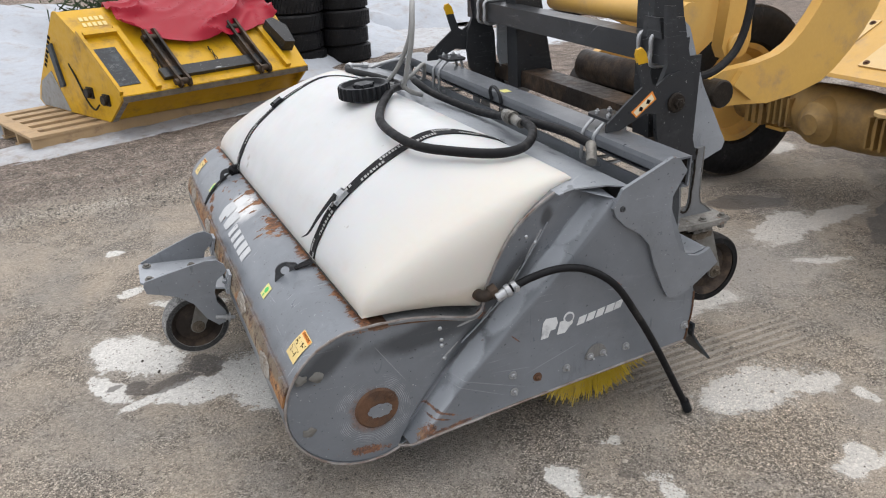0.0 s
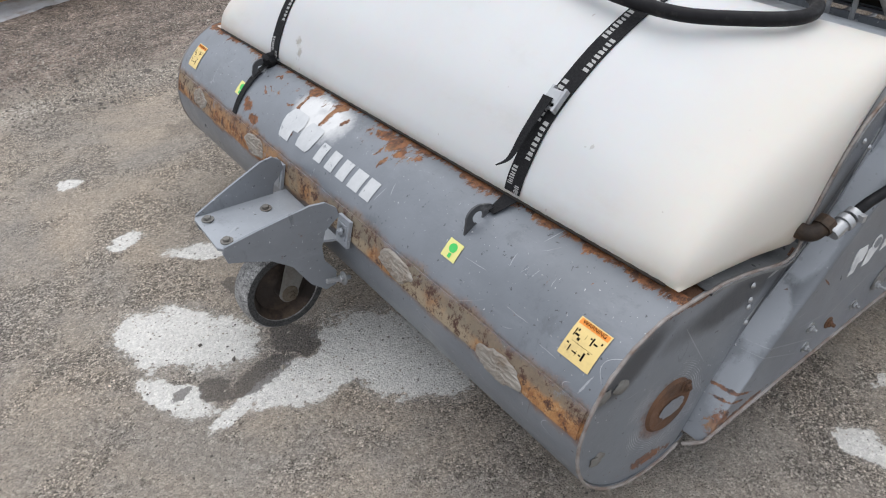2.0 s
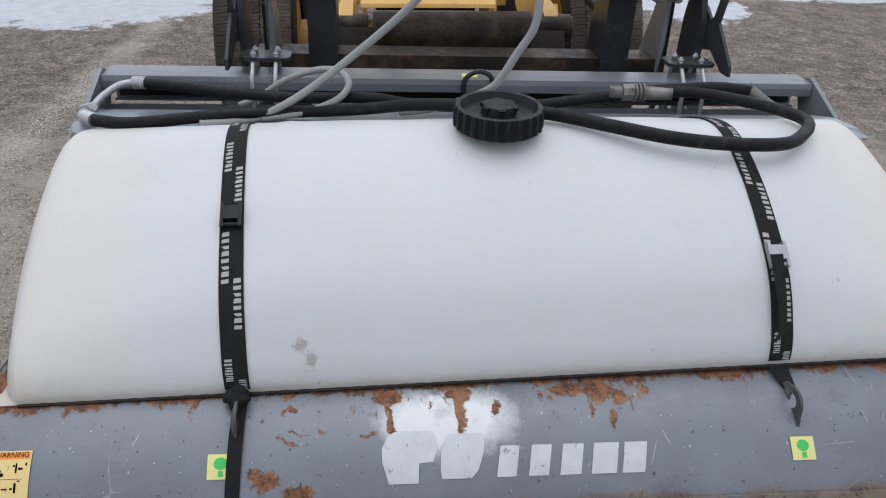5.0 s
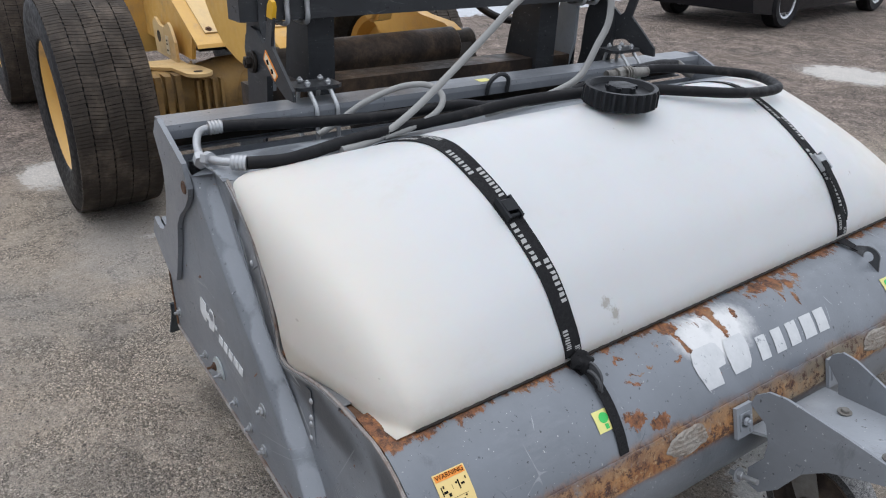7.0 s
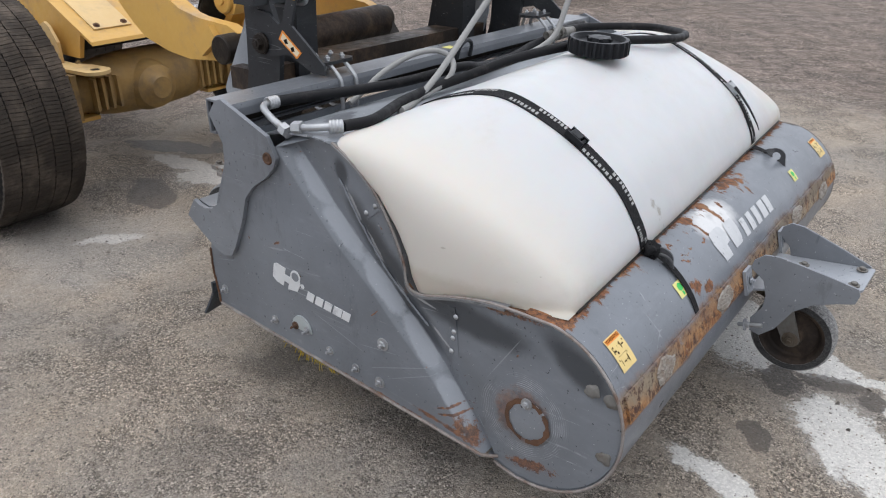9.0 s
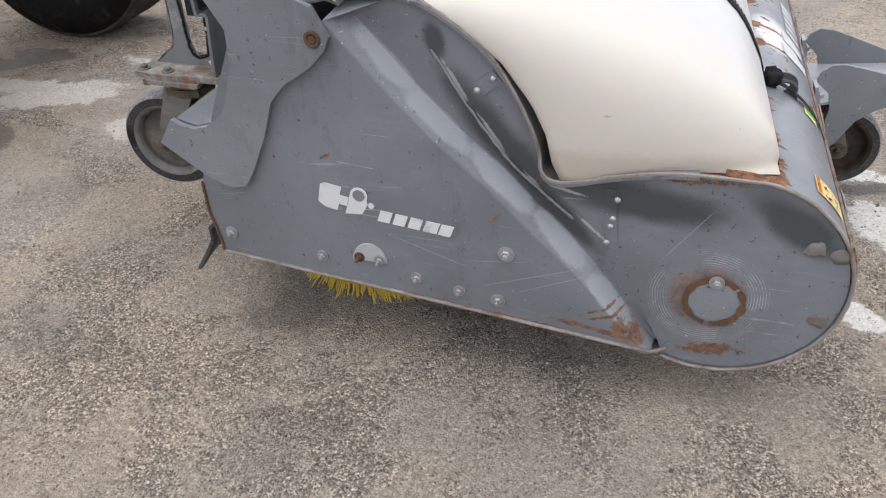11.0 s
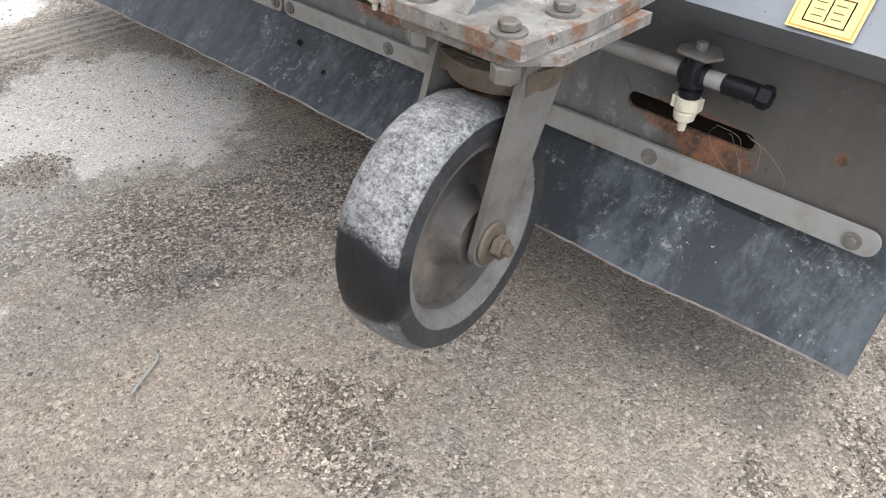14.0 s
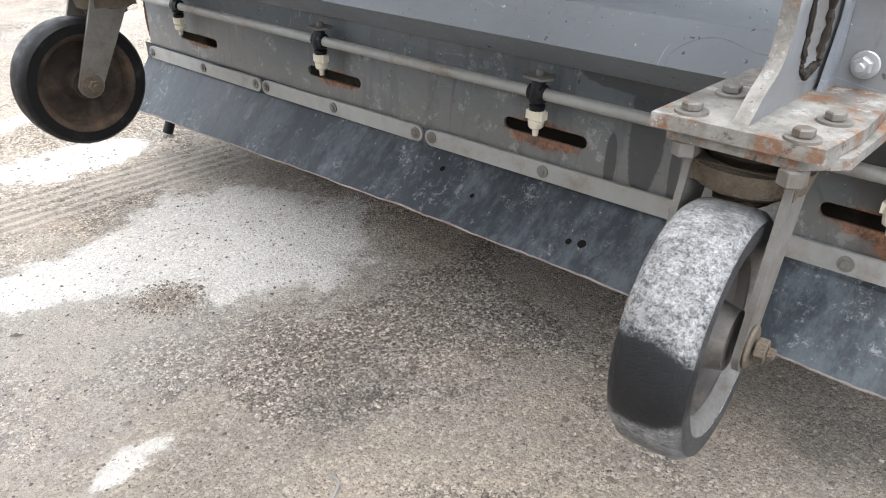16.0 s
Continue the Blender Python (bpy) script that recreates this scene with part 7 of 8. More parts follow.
# ---- coupling frame between sweeper and loader ----
frame_thing = thing("coupling_frame", "dark grey steel coupling frame with square tubes and U-bolts", "coupling frame", LEAN_M)
part("upper_tube", solid((1.50, 0.33, 1.185), (1.60, 1.93, 1.275)), DARKPAINT, frame_thing, "dark square tube", bevel=0.006)
part("lower_tube", solid((1.62, 0.40, 0.865), (1.76, 1.85, 0.945)), BROWNGREASE, frame_thing, "greasy lower cross tube", bevel=0.006)
for y, s in ((0.315, 1), (1.862, -1)):
    # arm standing on the caster plate and reaching up past the coupling pin
    arm = bmesh.new()
    ou = [(1.600, 0.80), (1.668, 0.82), (1.640, 0.90), (1.630, 0.95), (1.620, 1.10), (1.575, 1.25), (1.560, 1.29), (1.525, 1.305), (1.512, 1.34), (1.505, 1.39), (1.466, 1.395), (1.478, 1.29), (1.490, 1.19), (1.462, 1.12), (1.455, 1.04), (1.470, 0.93), (1.50, 0.885), (1.57, 0.85)]
    plate_xz(arm, ou, y - 0.010, y + 0.010)
    part("arm_plate", arm, DARKPAINT, frame_thing, "dark curved arm plate", bevel=0.002)
    web = bmesh.new()
    plate_xz(web, [(1.66, 0.70), (1.69, 0.70), (1.69, 1.2), (1.63, 1.2), (1.63, 0.90)], y + s * 0.045, y + s * 0.055)
    part("inner_arm_plate", web, DARKPAINT, frame_thing, "inner arm plate", bevel=0.002)
    # hook plate from the beam clamp to the pin
    hp = bmesh.new()
    ou = [(1.235, 0.988), (1.290, 0.988), (1.40, 1.035), (1.475, 1.020), (1.54, 1.015), (1.592, 1.045), (1.602, 1.090), (1.585, 1.135), (1.540, 1.168), (1.490, 1.160), (1.440, 1.128), (1.418, 1.140), (1.380, 1.250), (1.364, 1.266), (1.345, 1.260), (1.341, 1.246), (1.378, 1.130), (1.310, 1.078), (1.238, 1.020)]
    plate_xz(hp, ou, y - s * 0.022, y - s * 0.012)
    hook = part("hook_plate", hp, DARKPAINT, frame_thing, "dark hook plate with a yellow-tipped lever", bevel=0.002)
    tip = bmesh.new()
    plate_xz(tip, [(1.381, 1.251), (1.364, 1.268), (1.344, 1.262), (1.340, 1.246), (1.352, 1.212), (1.394, 1.215)], y - s * 0.0235, y - s * 0.0105)
    part("lever_tip", tip, BRIGHTYELLOW, hook, "yellow lever tip")
    lb = bmesh.new()
    plate_xz(lb, [(1.335, 1.048), (1.358, 1.026), (1.440, 1.082), (1.420, 1.112)], y - s * 0.0245, y - s * 0.0222)
    pl2 = part("hook_label", lb, LABELORANGE, hook, "pictogram label with an orange rim")
    lc = bmesh.new()
    plate_xz(lc, [(1.343, 1.048), (1.358, 1.033), (1.430, 1.083), (1.417, 1.103)], y - s * 0.0252, y - s * 0.0246)
    part("label_field", lc, LABELCREAM, pl2, "cream label field")
    ik = bmesh.new()
    for f in (0.25, 0.55):
        plate_xz(ik, [(1.340 + 0.10 * f, 1.030 + 0.075 * f), (1.354 + 0.10 * f, 1.028 + 0.075 * f), (1.360 + 0.10 * f, 1.040 + 0.075 * f), (1.345 + 0.10 * f, 1.046 + 0.075 * f)], y - s * 0.0260, y - s * 0.0253)
    part("label_mark", ik, INK, pl2)
    pin = bmesh.new()
    mp = axis_y(1.527, y - s * 0.022, 1.058)
    if s > 0:
        mp = mp @ Matrix.Rotation(math.pi, 4, "X")
    cyl(pin, 0.036, 0.012, mp, 24, 0.003)
    hexbolt(pin, mp @ Matrix.Translation((0, 0, 0.012)), 0.020, 0.016, 0.004)
    part("coupling_pin", pin, GREASE, frame_thing, "greasy coupling pin")
    # clamp plate and U-bolts over the beam
    cl = bmesh.new()
    yc = y + s * 0.090
    plate_xy(cl, [(1.275, yc - 0.060), (1.290, yc - 0.078), (1.360, yc - 0.078), (1.378, yc - 0.060), (1.378, yc + 0.060), (1.360, yc + 0.078), (1.290, yc + 0.078), (1.275, yc + 0.060)], 1.006, 1.017)
    clp = part("clamp_plate", cl, DARKPAINT, frame_thing, "dark rounded clamp plate", bevel=0.003)
    for dy in (-0.035, 0.035):
        ub = bmesh.new()
        tube(ub, spline([(1.300, yc + dy, 1.030), (1.292, yc + dy, 1.010), (1.262, yc + dy, 0.985), (1.237, yc + dy, 0.955), (1.236, yc + dy, 0.90), (1.240, yc + dy, 0.855), (1.30, yc + dy, 0.848), (1.37, yc + dy, 0.855), (1.374, yc + dy, 0.95), (1.362, yc + dy, 1.000), (1.350, yc + dy, 1.030)], 5), 0.0070, 10)
        hexbolt(ub, Matrix.Translation((1.298, yc + dy, 1.017)), 0.010, 0.009, 0.006, False)
        hexbolt(ub, Matrix.Translation((1.352, yc + dy, 1.017)), 0.010, 0.009, 0.006, False)
        part("u_bolt", ub, ZINC, clp, "zinc U-bolt")
        ub = bmesh.new()
        yy = y + s * 0.12 + dy
        tube(ub, spline([(1.62, yy, 1.28), (1.56, yy, 1.285), (1.492, yy, 1.28), (1.488, yy, 1.23), (1.492, yy, 1.178), (1.56, yy, 1.172), (1.62, yy, 1.18)], 5), 0.0085, 10)
        part("u_bolt", ub, ZINC, frame_thing, "grey steel U-bolt on the upper tube")
    # grey cheek plates of the loader side
    ck = bmesh.new()
    plate_xz(ck, [(1.740, 0.765), (1.775, 0.772), (1.868, 0.806), (1.878, 0.838), (1.735, 1.080), (1.690, 1.190), (1.645, 1.30), (1.60, 1.34), (1.60, 1.0), (1.66, 0.80)], y + s * 0.07, y + s * 0.085)
    part("cheek_plate", ck, LIGHTGREY, frame_thing, "grey cheek plate", bevel=0.003)
    up = bmesh.new()
    plate_xz(up, [(1.60, 0.86), (1.82, 0.86), (1.78, 1.05), (1.70, 1.45), (1.58, 1.45)], y + s * 0.20, y + s * 0.30)
    part("upright", up, DARKPAINT, frame_thing, "dark box upright", bevel=0.008)

# added dark plate painting the shaded void below the cross tube, and tabs on the upper tube
part("shade_plate", plate_xz(bmesh.new(), [(1.90, 0.80), (2.02, 0.80), (2.03, 0.90), (2.00, 0.96), (1.95, 0.90)], 0.66, 1.60), GREASE, frame_thing, "black plate painting the shaded void below the cross tube", bevel=0.004)
for y in (0.40, 1.77):
    tab = bmesh.new()
    plate_xz(tab, [(1.49, 1.276), (1.60, 1.276), (1.58, 1.345), (1.47, 1.350)], y - 0.055, y - 0.045)
    box(tab, (1.49, y - 0.055, 1.276), (1.50, y + 0.055, 1.345))
    part("stop_tab", tab, DARKPAINT, frame_thing, "dark welded stop tab", bevel=0.002)

# ---- the wheel loader ----
loader = thing("wheel_loader", "yellow wheel loader with worn paint behind the sweeper", "wheel loader")
LC = 1.111


def truck_tyre(parent, x, y, z, r, w, outer, tread=True):
    wh = new("wheel")
    wh.parent = parent
    ay = axis_y(x, y, z)
    bm = bmesh.new()
    lathe(bm, [(r * 0.56, -w * 0.36), (r * 0.60, -w * 0.44), (r * 0.78, -w * 0.50), (r * 0.92, -w * 0.48), (r * 0.975, -w * 0.44), (r * 0.985, -w * 0.3), (r * 0.985, w * 0.3), (r * 0.975, w * 0.44), (r * 0.92, w * 0.48), (r * 0.78, w * 0.50), (r * 0.60, w * 0.44), (r * 0.56, w * 0.36)], ay, 64)
    t = part("tyre", bm, RUBBER, wh, "black truck-tread tyre with brown dust")
    nb = 190
    bm = bmesh.new()
    for k, (a0, a1) in enumerate(((-0.455, -0.280), (-0.268, -0.098), (-0.086, 0.086), (0.098, 0.268), (0.280, 0.455))):
        for i in range(nb):
            b0 = 2 * math.pi * (i + 0.5 * (k % 2)) / nb
            b1 = b0 + 2 * math.pi / nb * (0.88 + 0.05 * math.sin(i * 2.3 + k))
            sk = 0.012 * (1 if k % 2 else -1)
            vs = []
            for rr in (r * 0.975, r * 1.0):
                for bb, aa in ((b0, a0 + 0.005 * (i % 2)), (b1, a0 + 0.005 * (i % 2)), (b1 + sk, a1 + 0.005 * (i % 2)), (b0 + sk, a1 + 0.005 * (i % 2))):
                    drop = 0.012 * r if abs(aa) > 0.4 else 0
                    vs.append(bm.verts.new(ay @ Vector(((rr - drop) * math.cos(bb), (rr - drop) * math.sin(bb), aa * w))))
            for f in ((4, 5, 6, 7), (0, 1, 5, 4), (1, 2, 6, 5), (2, 3, 7, 6), (3, 0, 4, 7)):
                bm.faces.new([vs[q] for q in f])
    tr = part("tread", bm, TREAD, t, smooth=False)
    tagged(tr, kind="stuff")
    bm = bmesh.new()
    rr = r * 0.57
    ring = [(0, 0.02), (rr * 0.30, 0.02), (rr * 0.34, -0.02), (rr * 0.55, -0.04), (rr * 0.75, -0.035), (rr * 0.86, 0.06), (rr * 0.92, 0.13), (rr * 1.0, w * 0.40), (rr * 1.04, w * 0.42), (rr * 1.04, w * 0.40), (rr * 0.98, 0.0), (rr * 1.0, -w * 0.40), (rr * 0.90, -w * 0.36), (rr * 0.80, -0.08), (0, -0.08)]
    if outer < 0:
        ring = [(p, -q) for p, q in ring]
    lathe(bm, ring, ay, 48)
    rim = part("rim", bm, YELLOW, wh, "yellow dished rim")
    bm = bmesh.new()
    for i in range(10):
        a = 2 * math.pi * i / 10
        mm = ay @ Matrix.Translation((rr * 0.64 * math.cos(a), rr * 0.64 * math.sin(a), 0.035 * -outer))
        hexbolt(bm, mm if outer > 0 else mm @ Matrix.Rotation(math.pi, 4, "X"), 0.016, 0.018, 0.01)
    part("nut_ring", bm, YELLOW, rim)
    return wh


for y, o in ((LC + 0.925, 1), (LC - 0.925, -1)):
    truck_tyre(loader, 3.32, y + o * 0.012, 0.563, 0.565, 0.432, o)
    truck_tyre(loader, 6.0, y, 0.563, 0.565, 0.45, o)
ax = bmesh.new()
lathe(ax, [(0, -0.74), (0.15, -0.74), (0.15, -0.66), (0.125, -0.62), (0.125, -0.40), (0.14, -0.36), (0.165, -0.24), (0.175, -0.10), (0.175, 0.10), (0.165, 0.24), (0.14, 0.36), (0.125, 0.40), (0.125, 0.62), (0.15, 0.66), (0.15, 0.74), (0, 0.74)], axis_y(3.39, LC, 0.545), 32)
axle = part("front_axle", ax, DIRTYSHADEYELLOW, loader, "yellow cast front axle", bevel=0.012)
for sd in (-1, 1):
    for i in range(3):
        part("axle_flange", solid((3.24, LC + sd * (0.50 + i * 0.055) - 0.016, 0.42), (3.52, LC + sd * (0.50 + i * 0.055) + 0.016, 0.665)), DIRTYSHADEYELLOW, axle, bevel=0.006)
for sd in (-1, 1):
    for ang in range(0, 360, 45):
        hb = bmesh.new()
        mm = axis_y(3.39 + 0.142 * math.cos(radians(ang)), LC + sd * 0.372, 0.545 + 0.142 * math.sin(radians(ang)))
        hexbolt(hb, mm if sd > 0 else mm @ Matrix.Rotation(math.pi, 4, "X"), 0.013, 0.014, 0.004)
        part("axle_flange_bolt", hb, DIRTYSHADEYELLOW, axle)
    for i in range(4):
        part("axle_fin", solid((3.205, LC + sd * (0.27 + i * 0.045) - 0.008, 0.46), (3.255, LC + sd * (0.27 + i * 0.045) + 0.008, 0.63)), DIRTYSHADEYELLOW, axle, bevel=0.003)
cs = bmesh.new()
lathe(cs, [(0, 0.0), (0.06, 0.0), (0.075, -0.02), (0.12, -0.05), (0.15, -0.14), (0.0, -0.14)], axis_x(3.14, LC + 0.05, 0.53) @ Matrix.Rotation(math.pi, 4, "X"), 28)
part("axle_casing", cs, DIRTYSHADEYELLOW, loader, "yellow cast axle casing")
for sd in (-1, 1):
    bm = bmesh.new()
    hole = [(3.175 + 0.026 * math.cos(radians(a)), 0.405 + 0.026 * math.sin(radians(a))) for a in range(0, 360, 30)]
    nose = [(3.175 + 0.075 * math.cos(radians(a)), 0.405 + 0.075 * math.sin(radians(a))) for a in range(90, 271, 15)]
    for z in (0.672, 0.690):
        oo = [bm.verts.new((x, LC + sd * y, z)) for x, y in nose + [(3.30, 0.345), (3.42, 0.39), (3.58, 0.39), (3.58, 0.60), (3.42, 0.60), (3.34, 0.50)]]
        bm.faces.new(oo)
    lo, hi = list(bm.verts)[:len(oo)], list(bm.verts)[len(oo):]
    for i in range(len(oo)):
        k = (i + 1) % len(oo)
        bm.faces.new((lo[i], lo[k], hi[k], hi[i]))
    lug = part("axle_lug", bm, YELLOWPALE, loader, "pale yellow lug plate with a hole", bevel=0.003)
    bm = bmesh.new()
    bm.faces.new([bm.verts.new((x, LC + sd * y, 0.6906)) for x, y in hole])
    part("lug_hole", bm, GREASE, lug, "round hole")
    bm = bmesh.new()
    cyl(bm, 0.022, 0.26, Matrix.Translation((3.40, LC + sd * 0.43, 0.41)), 12)
    box(bm, (3.30, LC + sd * 0.43 - 0.07, 0.392), (3.48, LC + sd * 0.43 + 0.07, 0.412))
    part("axle_bolt", bm, YELLOW, loader, "long axle bolt", bevel=0.003)
    # lug with a large eye standing on the plate
    bm = bmesh.new()
    plate_xz(bm, [(3.46, 0.69), (3.86, 0.69), (3.88, 0.86), (3.82, 0.90), (3.74, 0.865), (3.66, 0.86), (3.56, 0.90), (3.52, 0.88), (3.46, 0.80)], LC + sd * 0.425 - 0.008, LC + sd * 0.425 + 0.008)
    eye = part("eye_lug", bm, YELLOWPALE, loader, "yellow lug with a round eye and white tag", bevel=0.003)
    bm = bmesh.new()
    cyl(bm, 0.034, 0.02, axis_y(3.77, LC + sd * 0.425 - 0.010, 0.795), 20)
    part("eye_hole", bm, GREASE, eye)
    bm = bmesh.new()
    box(bm, (3.57, LC + sd * 0.436 - 0.002, 0.715), (3.62, LC + sd * 0.436 + 0.002, 0.82))
    tg = part("white_tag", bm, LABELCREAM, eye, "white paper tag with a dark mark")
    bm = bmesh.new()
    for z in (0.735, 0.77, 0.79):
        box(bm, (3.583, LC + sd * 0.4395 - 0.001, z), (3.607, LC + sd * 0.4395 + 0.001, z + 0.008))
    part("tag_mark", bm, INK, tg)
# front frame: a sloping front plate over a dark opening
bm = bmesh.new()
plate_xz(bm, [(3.19, 0.805), (3.20, 0.825), (3.72, 1.085), (3.95, 1.35), (4.4, 1.80), (4.42, 1.78), (3.97, 1.33), (3.735, 1.065)], LC - 0.385, LC + 0.385)
fr = part("front_frame", bm, YELLOW, loader, "yellow sloping front plate of the loader frame", bevel=0.004)
# dark box that paints the shade in the opening below the plate
bm = bmesh.new()
plate_xz(bm, [(3.45, 0.74), (3.52, 0.95), (3.735, 1.06), (4.38, 1.74), (4.4, 0.74)], LC - 0.30, LC + 0.30)
part("frame_box", bm, DARKPAINT, fr, "dark box painting the shade inside the frame")
for sd in (-1, 1):
    bm = bmesh.new()
    plate_xz(bm, [(3.30, 0.70), (3.22, 0.83), (3.72, 1.08), (4.40, 1.78), (4.40, 0.74), (3.60, 0.70)] if sd < 0 else [(3.36, 0.72), (3.30, 0.86), (3.72, 1.06), (4.40, 1.75), (4.40, 0.74), (3.60, 0.72)], LC + sd * 0.366 - 0.012, LC + sd * 0.366 + 0.012)
    part("side_plate", bm, YELLOW, fr, "yellow frame side", bevel=0.003)
    # bolted cover on the slope
    ang = math.atan2(0.26, 0.52)
    mc2 = Matrix.Translation((3.20, LC, 0.827)) @ Matrix.Rotation(-ang, 4, "Y")
    bm = bmesh.new()
    y0, y1 = sorted((sd * 0.09, sd * 0.31))
    box(bm, (0.09, y0, 0.0), (0.50, y1, 0.007), mc2)
    cv = part("cover_plate", bm, YELLOWPALE, fr, "bolted yellow cover", bevel=0.003)
    for u in (0.12, 0.47):
        for yy in (y0 + 0.03, y1 - 0.03):
            bm = bmesh.new()
            hexbolt(bm, mc2 @ Matrix.Translation((u, yy, 0.007)), 0.011, 0.008, 0)
            part("cover_bolt", bm, RUST, cv)
for sd in (-1, 1):
    # boom arm, a thick plate that sweeps up from the coupling
    bm = bmesh.new()
    ou = [(2.035, 0.930), (2.05, 0.905), (2.10, 0.892), (2.25, 0.884), (2.40, 0.870), (2.56, 0.888), (2.72, 0.930), (2.80, 0.985), (2.88, 1.057), (2.95, 1.14), (3.01, 1.23), (3.12, 1.47), (3.2, 1.77), (2.86, 1.78), (2.76, 1.52), (2.66, 1.305), (2.615, 1.24), (2.56, 1.175), (2.50, 1.12), (2.43, 1.085), (2.30, 1.058), (2.11, 1.045), (2.05, 1.02), (2.03, 0.975)]
    plate_xz(bm, ou, LC + sd * 0.419 - 0.028, LC + sd * 0.419 + 0.028)
    arm = part("boom_arm", bm, YELLOW, loader, "yellow curved boom arm with chipped paint", bevel=0.006)
    bm = bmesh.new()
    cyl(bm, 0.060, 0.20, axis_y(2.07, LC + sd * 0.419 - 0.09, 0.962), 24, 0.006)
    part("boom_pin", bm, GREASE, arm, "greasy boom pin")
    bm = bmesh.new()
    box(bm, (-0.07, min(0, sd * 0.03), -0.035), (0.07, max(0, sd * 0.03), 0.035), Matrix.Translation((2.235, LC + sd * 0.447, 0.972)) @ Matrix.Rotation(radians(35), 4, "Y"))
    part("stop_block", bm, YELLOW, arm, "chipped stop block", bevel=0.006)
for sd in (-1, 1):
    bm = bmesh.new()
    mm = axis_y(2.86, LC + sd * 0.447, 1.33)
    if sd < 0:
        mm = mm @ Matrix.Rotation(math.pi, 4, "X")
    cyl(bm, 0.040, 0.012, mm, 20, 0.003)
    hexbolt(bm, mm @ Matrix.Translation((0, 0, 0.012)), 0.028, 0.024, 0.0)
    part("boom_bolt", bm, ZINC, loader, "zinc bolt on the boom")
bm = bmesh.new()
cyl(bm, 0.075, 0.62, axis_y(1.93, LC - 0.31, 0.985), 28, 0.004)
part("torque_tube", bm, BROWNGREASE, loader, "greasy brown cross tube")
bm = bmesh.new()
cyl(bm, 0.055, 1.0, axis_y(1.86, LC - 0.5, 1.30), 24)
part("tilt_tube", bm, YELLOW, loader, "yellow upper cross tube")
for sd in (-1, 1):
    bm = bmesh.new()
    plate_xz(bm, [(1.86, 1.31), (1.93, 1.24), (2.06, 1.19), (2.13, 1.11), (2.19, 1.13), (2.22, 1.24), (2.24, 1.50), (2.30, 1.90), (2.05, 1.90), (2.02, 1.46), (1.90, 1.40)], LC + sd * 0.20 - 0.022, LC + sd * 0.20 + 0.022)
    part("tilt_lever", bm, YELLOW, loader, "yellow tilt lever plate", bevel=0.005)
    bm = bmesh.new()
    plate_xz(bm, [(2.30, 1.10), (2.33, 1.045), (2.39, 1.03), (2.45, 1.06), (2.47, 1.12), (2.46, 1.30), (2.50, 1.95), (2.33, 1.95), (2.32, 1.30)], LC + sd * 0.20 - 0.035, LC + sd * 0.20 + 0.035)
    cyl(bm, 0.058, 0.11, axis_y(2.385, LC + sd * 0.20 - 0.055, 1.10), 24, 0.006)
    cyl(bm, 0.020, 0.13, axis_y(2.385, LC + sd * 0.20 - 0.065, 1.10), 14, 0.003)
    part("cylinder_eye", bm, YELLOW, loader, "yellow cylinder with a round eye", bevel=0.004)
bm = bmesh.new()
box(bm, (4.4, LC - 0.62, 0.62), (7.0, LC + 0.62, 1.55))
part("rear_body", bm, YELLOW, loader, "yellow rear body", bevel=0.03)
hs = bmesh.new()
tube(hs, spline([(1.72, 0.48, 1.10), (1.82, 0.52, 1.075), (1.96, 0.55, 1.085), (2.09, 0.58, 1.15), (2.16, 0.60, 1.28), (2.19, 0.62, 1.5)], 8), 0.017, 10)
part("boom_hose", hs, RUBBER, loader, "black hydraulic hose")

for ob in list(loader.children):
    if ob.name.split(".")[0] in ("wheel", "front_axle", "axle_casing", "axle_lug", "axle_bolt", "eye_lug", "front_frame"):
        ob.location.x += 0.14

# ---- yellow bucket on its pallet ----
PM = Matrix.Translation((-1.0, 5.30, 0.0)) @ Matrix.Rotation(radians(20), 4, "Z")
BM = Matrix.Translation((-0.363, 5.478, 0.0)) @ Matrix.Rotation(radians(16), 4, "Z")
pallet = thing("wooden_pallet", "weathered wooden pallet on snowy ground", "pallet", PM)
for y in (0.0, 0.40, 0.80, 1.20):
    part("runner", solid((-0.02, y, 0.024), (2.62, y + 0.045, 0.118)), WOOD, pallet, bevel=0.004)
    part("bottom_board", solid((-0.03, y - 0.02, 0.0), (2.63, y + 0.08, 0.022)), WOOD, pallet, bevel=0.003)
for y in (-0.01, 0.22, 0.46, 0.70, 0.93, 1.15):
    part("deck_board", solid((0.10, y, 0.120), (2.60, y + 0.125, 0.142)), WOOD, pallet, bevel=0.003)
for x in (-0.03, 2.50):
    part("end_board", solid((x, -0.03, 0.122), (x + 0.125, 1.28, 0.146)), WOOD, pallet, bevel=0.003)
bucket = thing("loader_bucket", "bright yellow bucket with black brackets lying on a pallet", "bucket", BM)


def side_yz(bm, outline, x0, x1, shear=0.0, far=None):
    a = [bm.verts.new((x0 + shear * y, y, z)) for y, z in outline]
    b = [bm.verts.new((x1 + (shear if far is None else far) * y, y, z)) for y, z in outline]
    bm.faces.new(a)
    bm.faces.new(list(reversed(b)))
    for i in range(len(a)):
        j = (i + 1) % len(a)
        bm.faces.new((a[i], a[j], b[j], b[i]))
    return bm


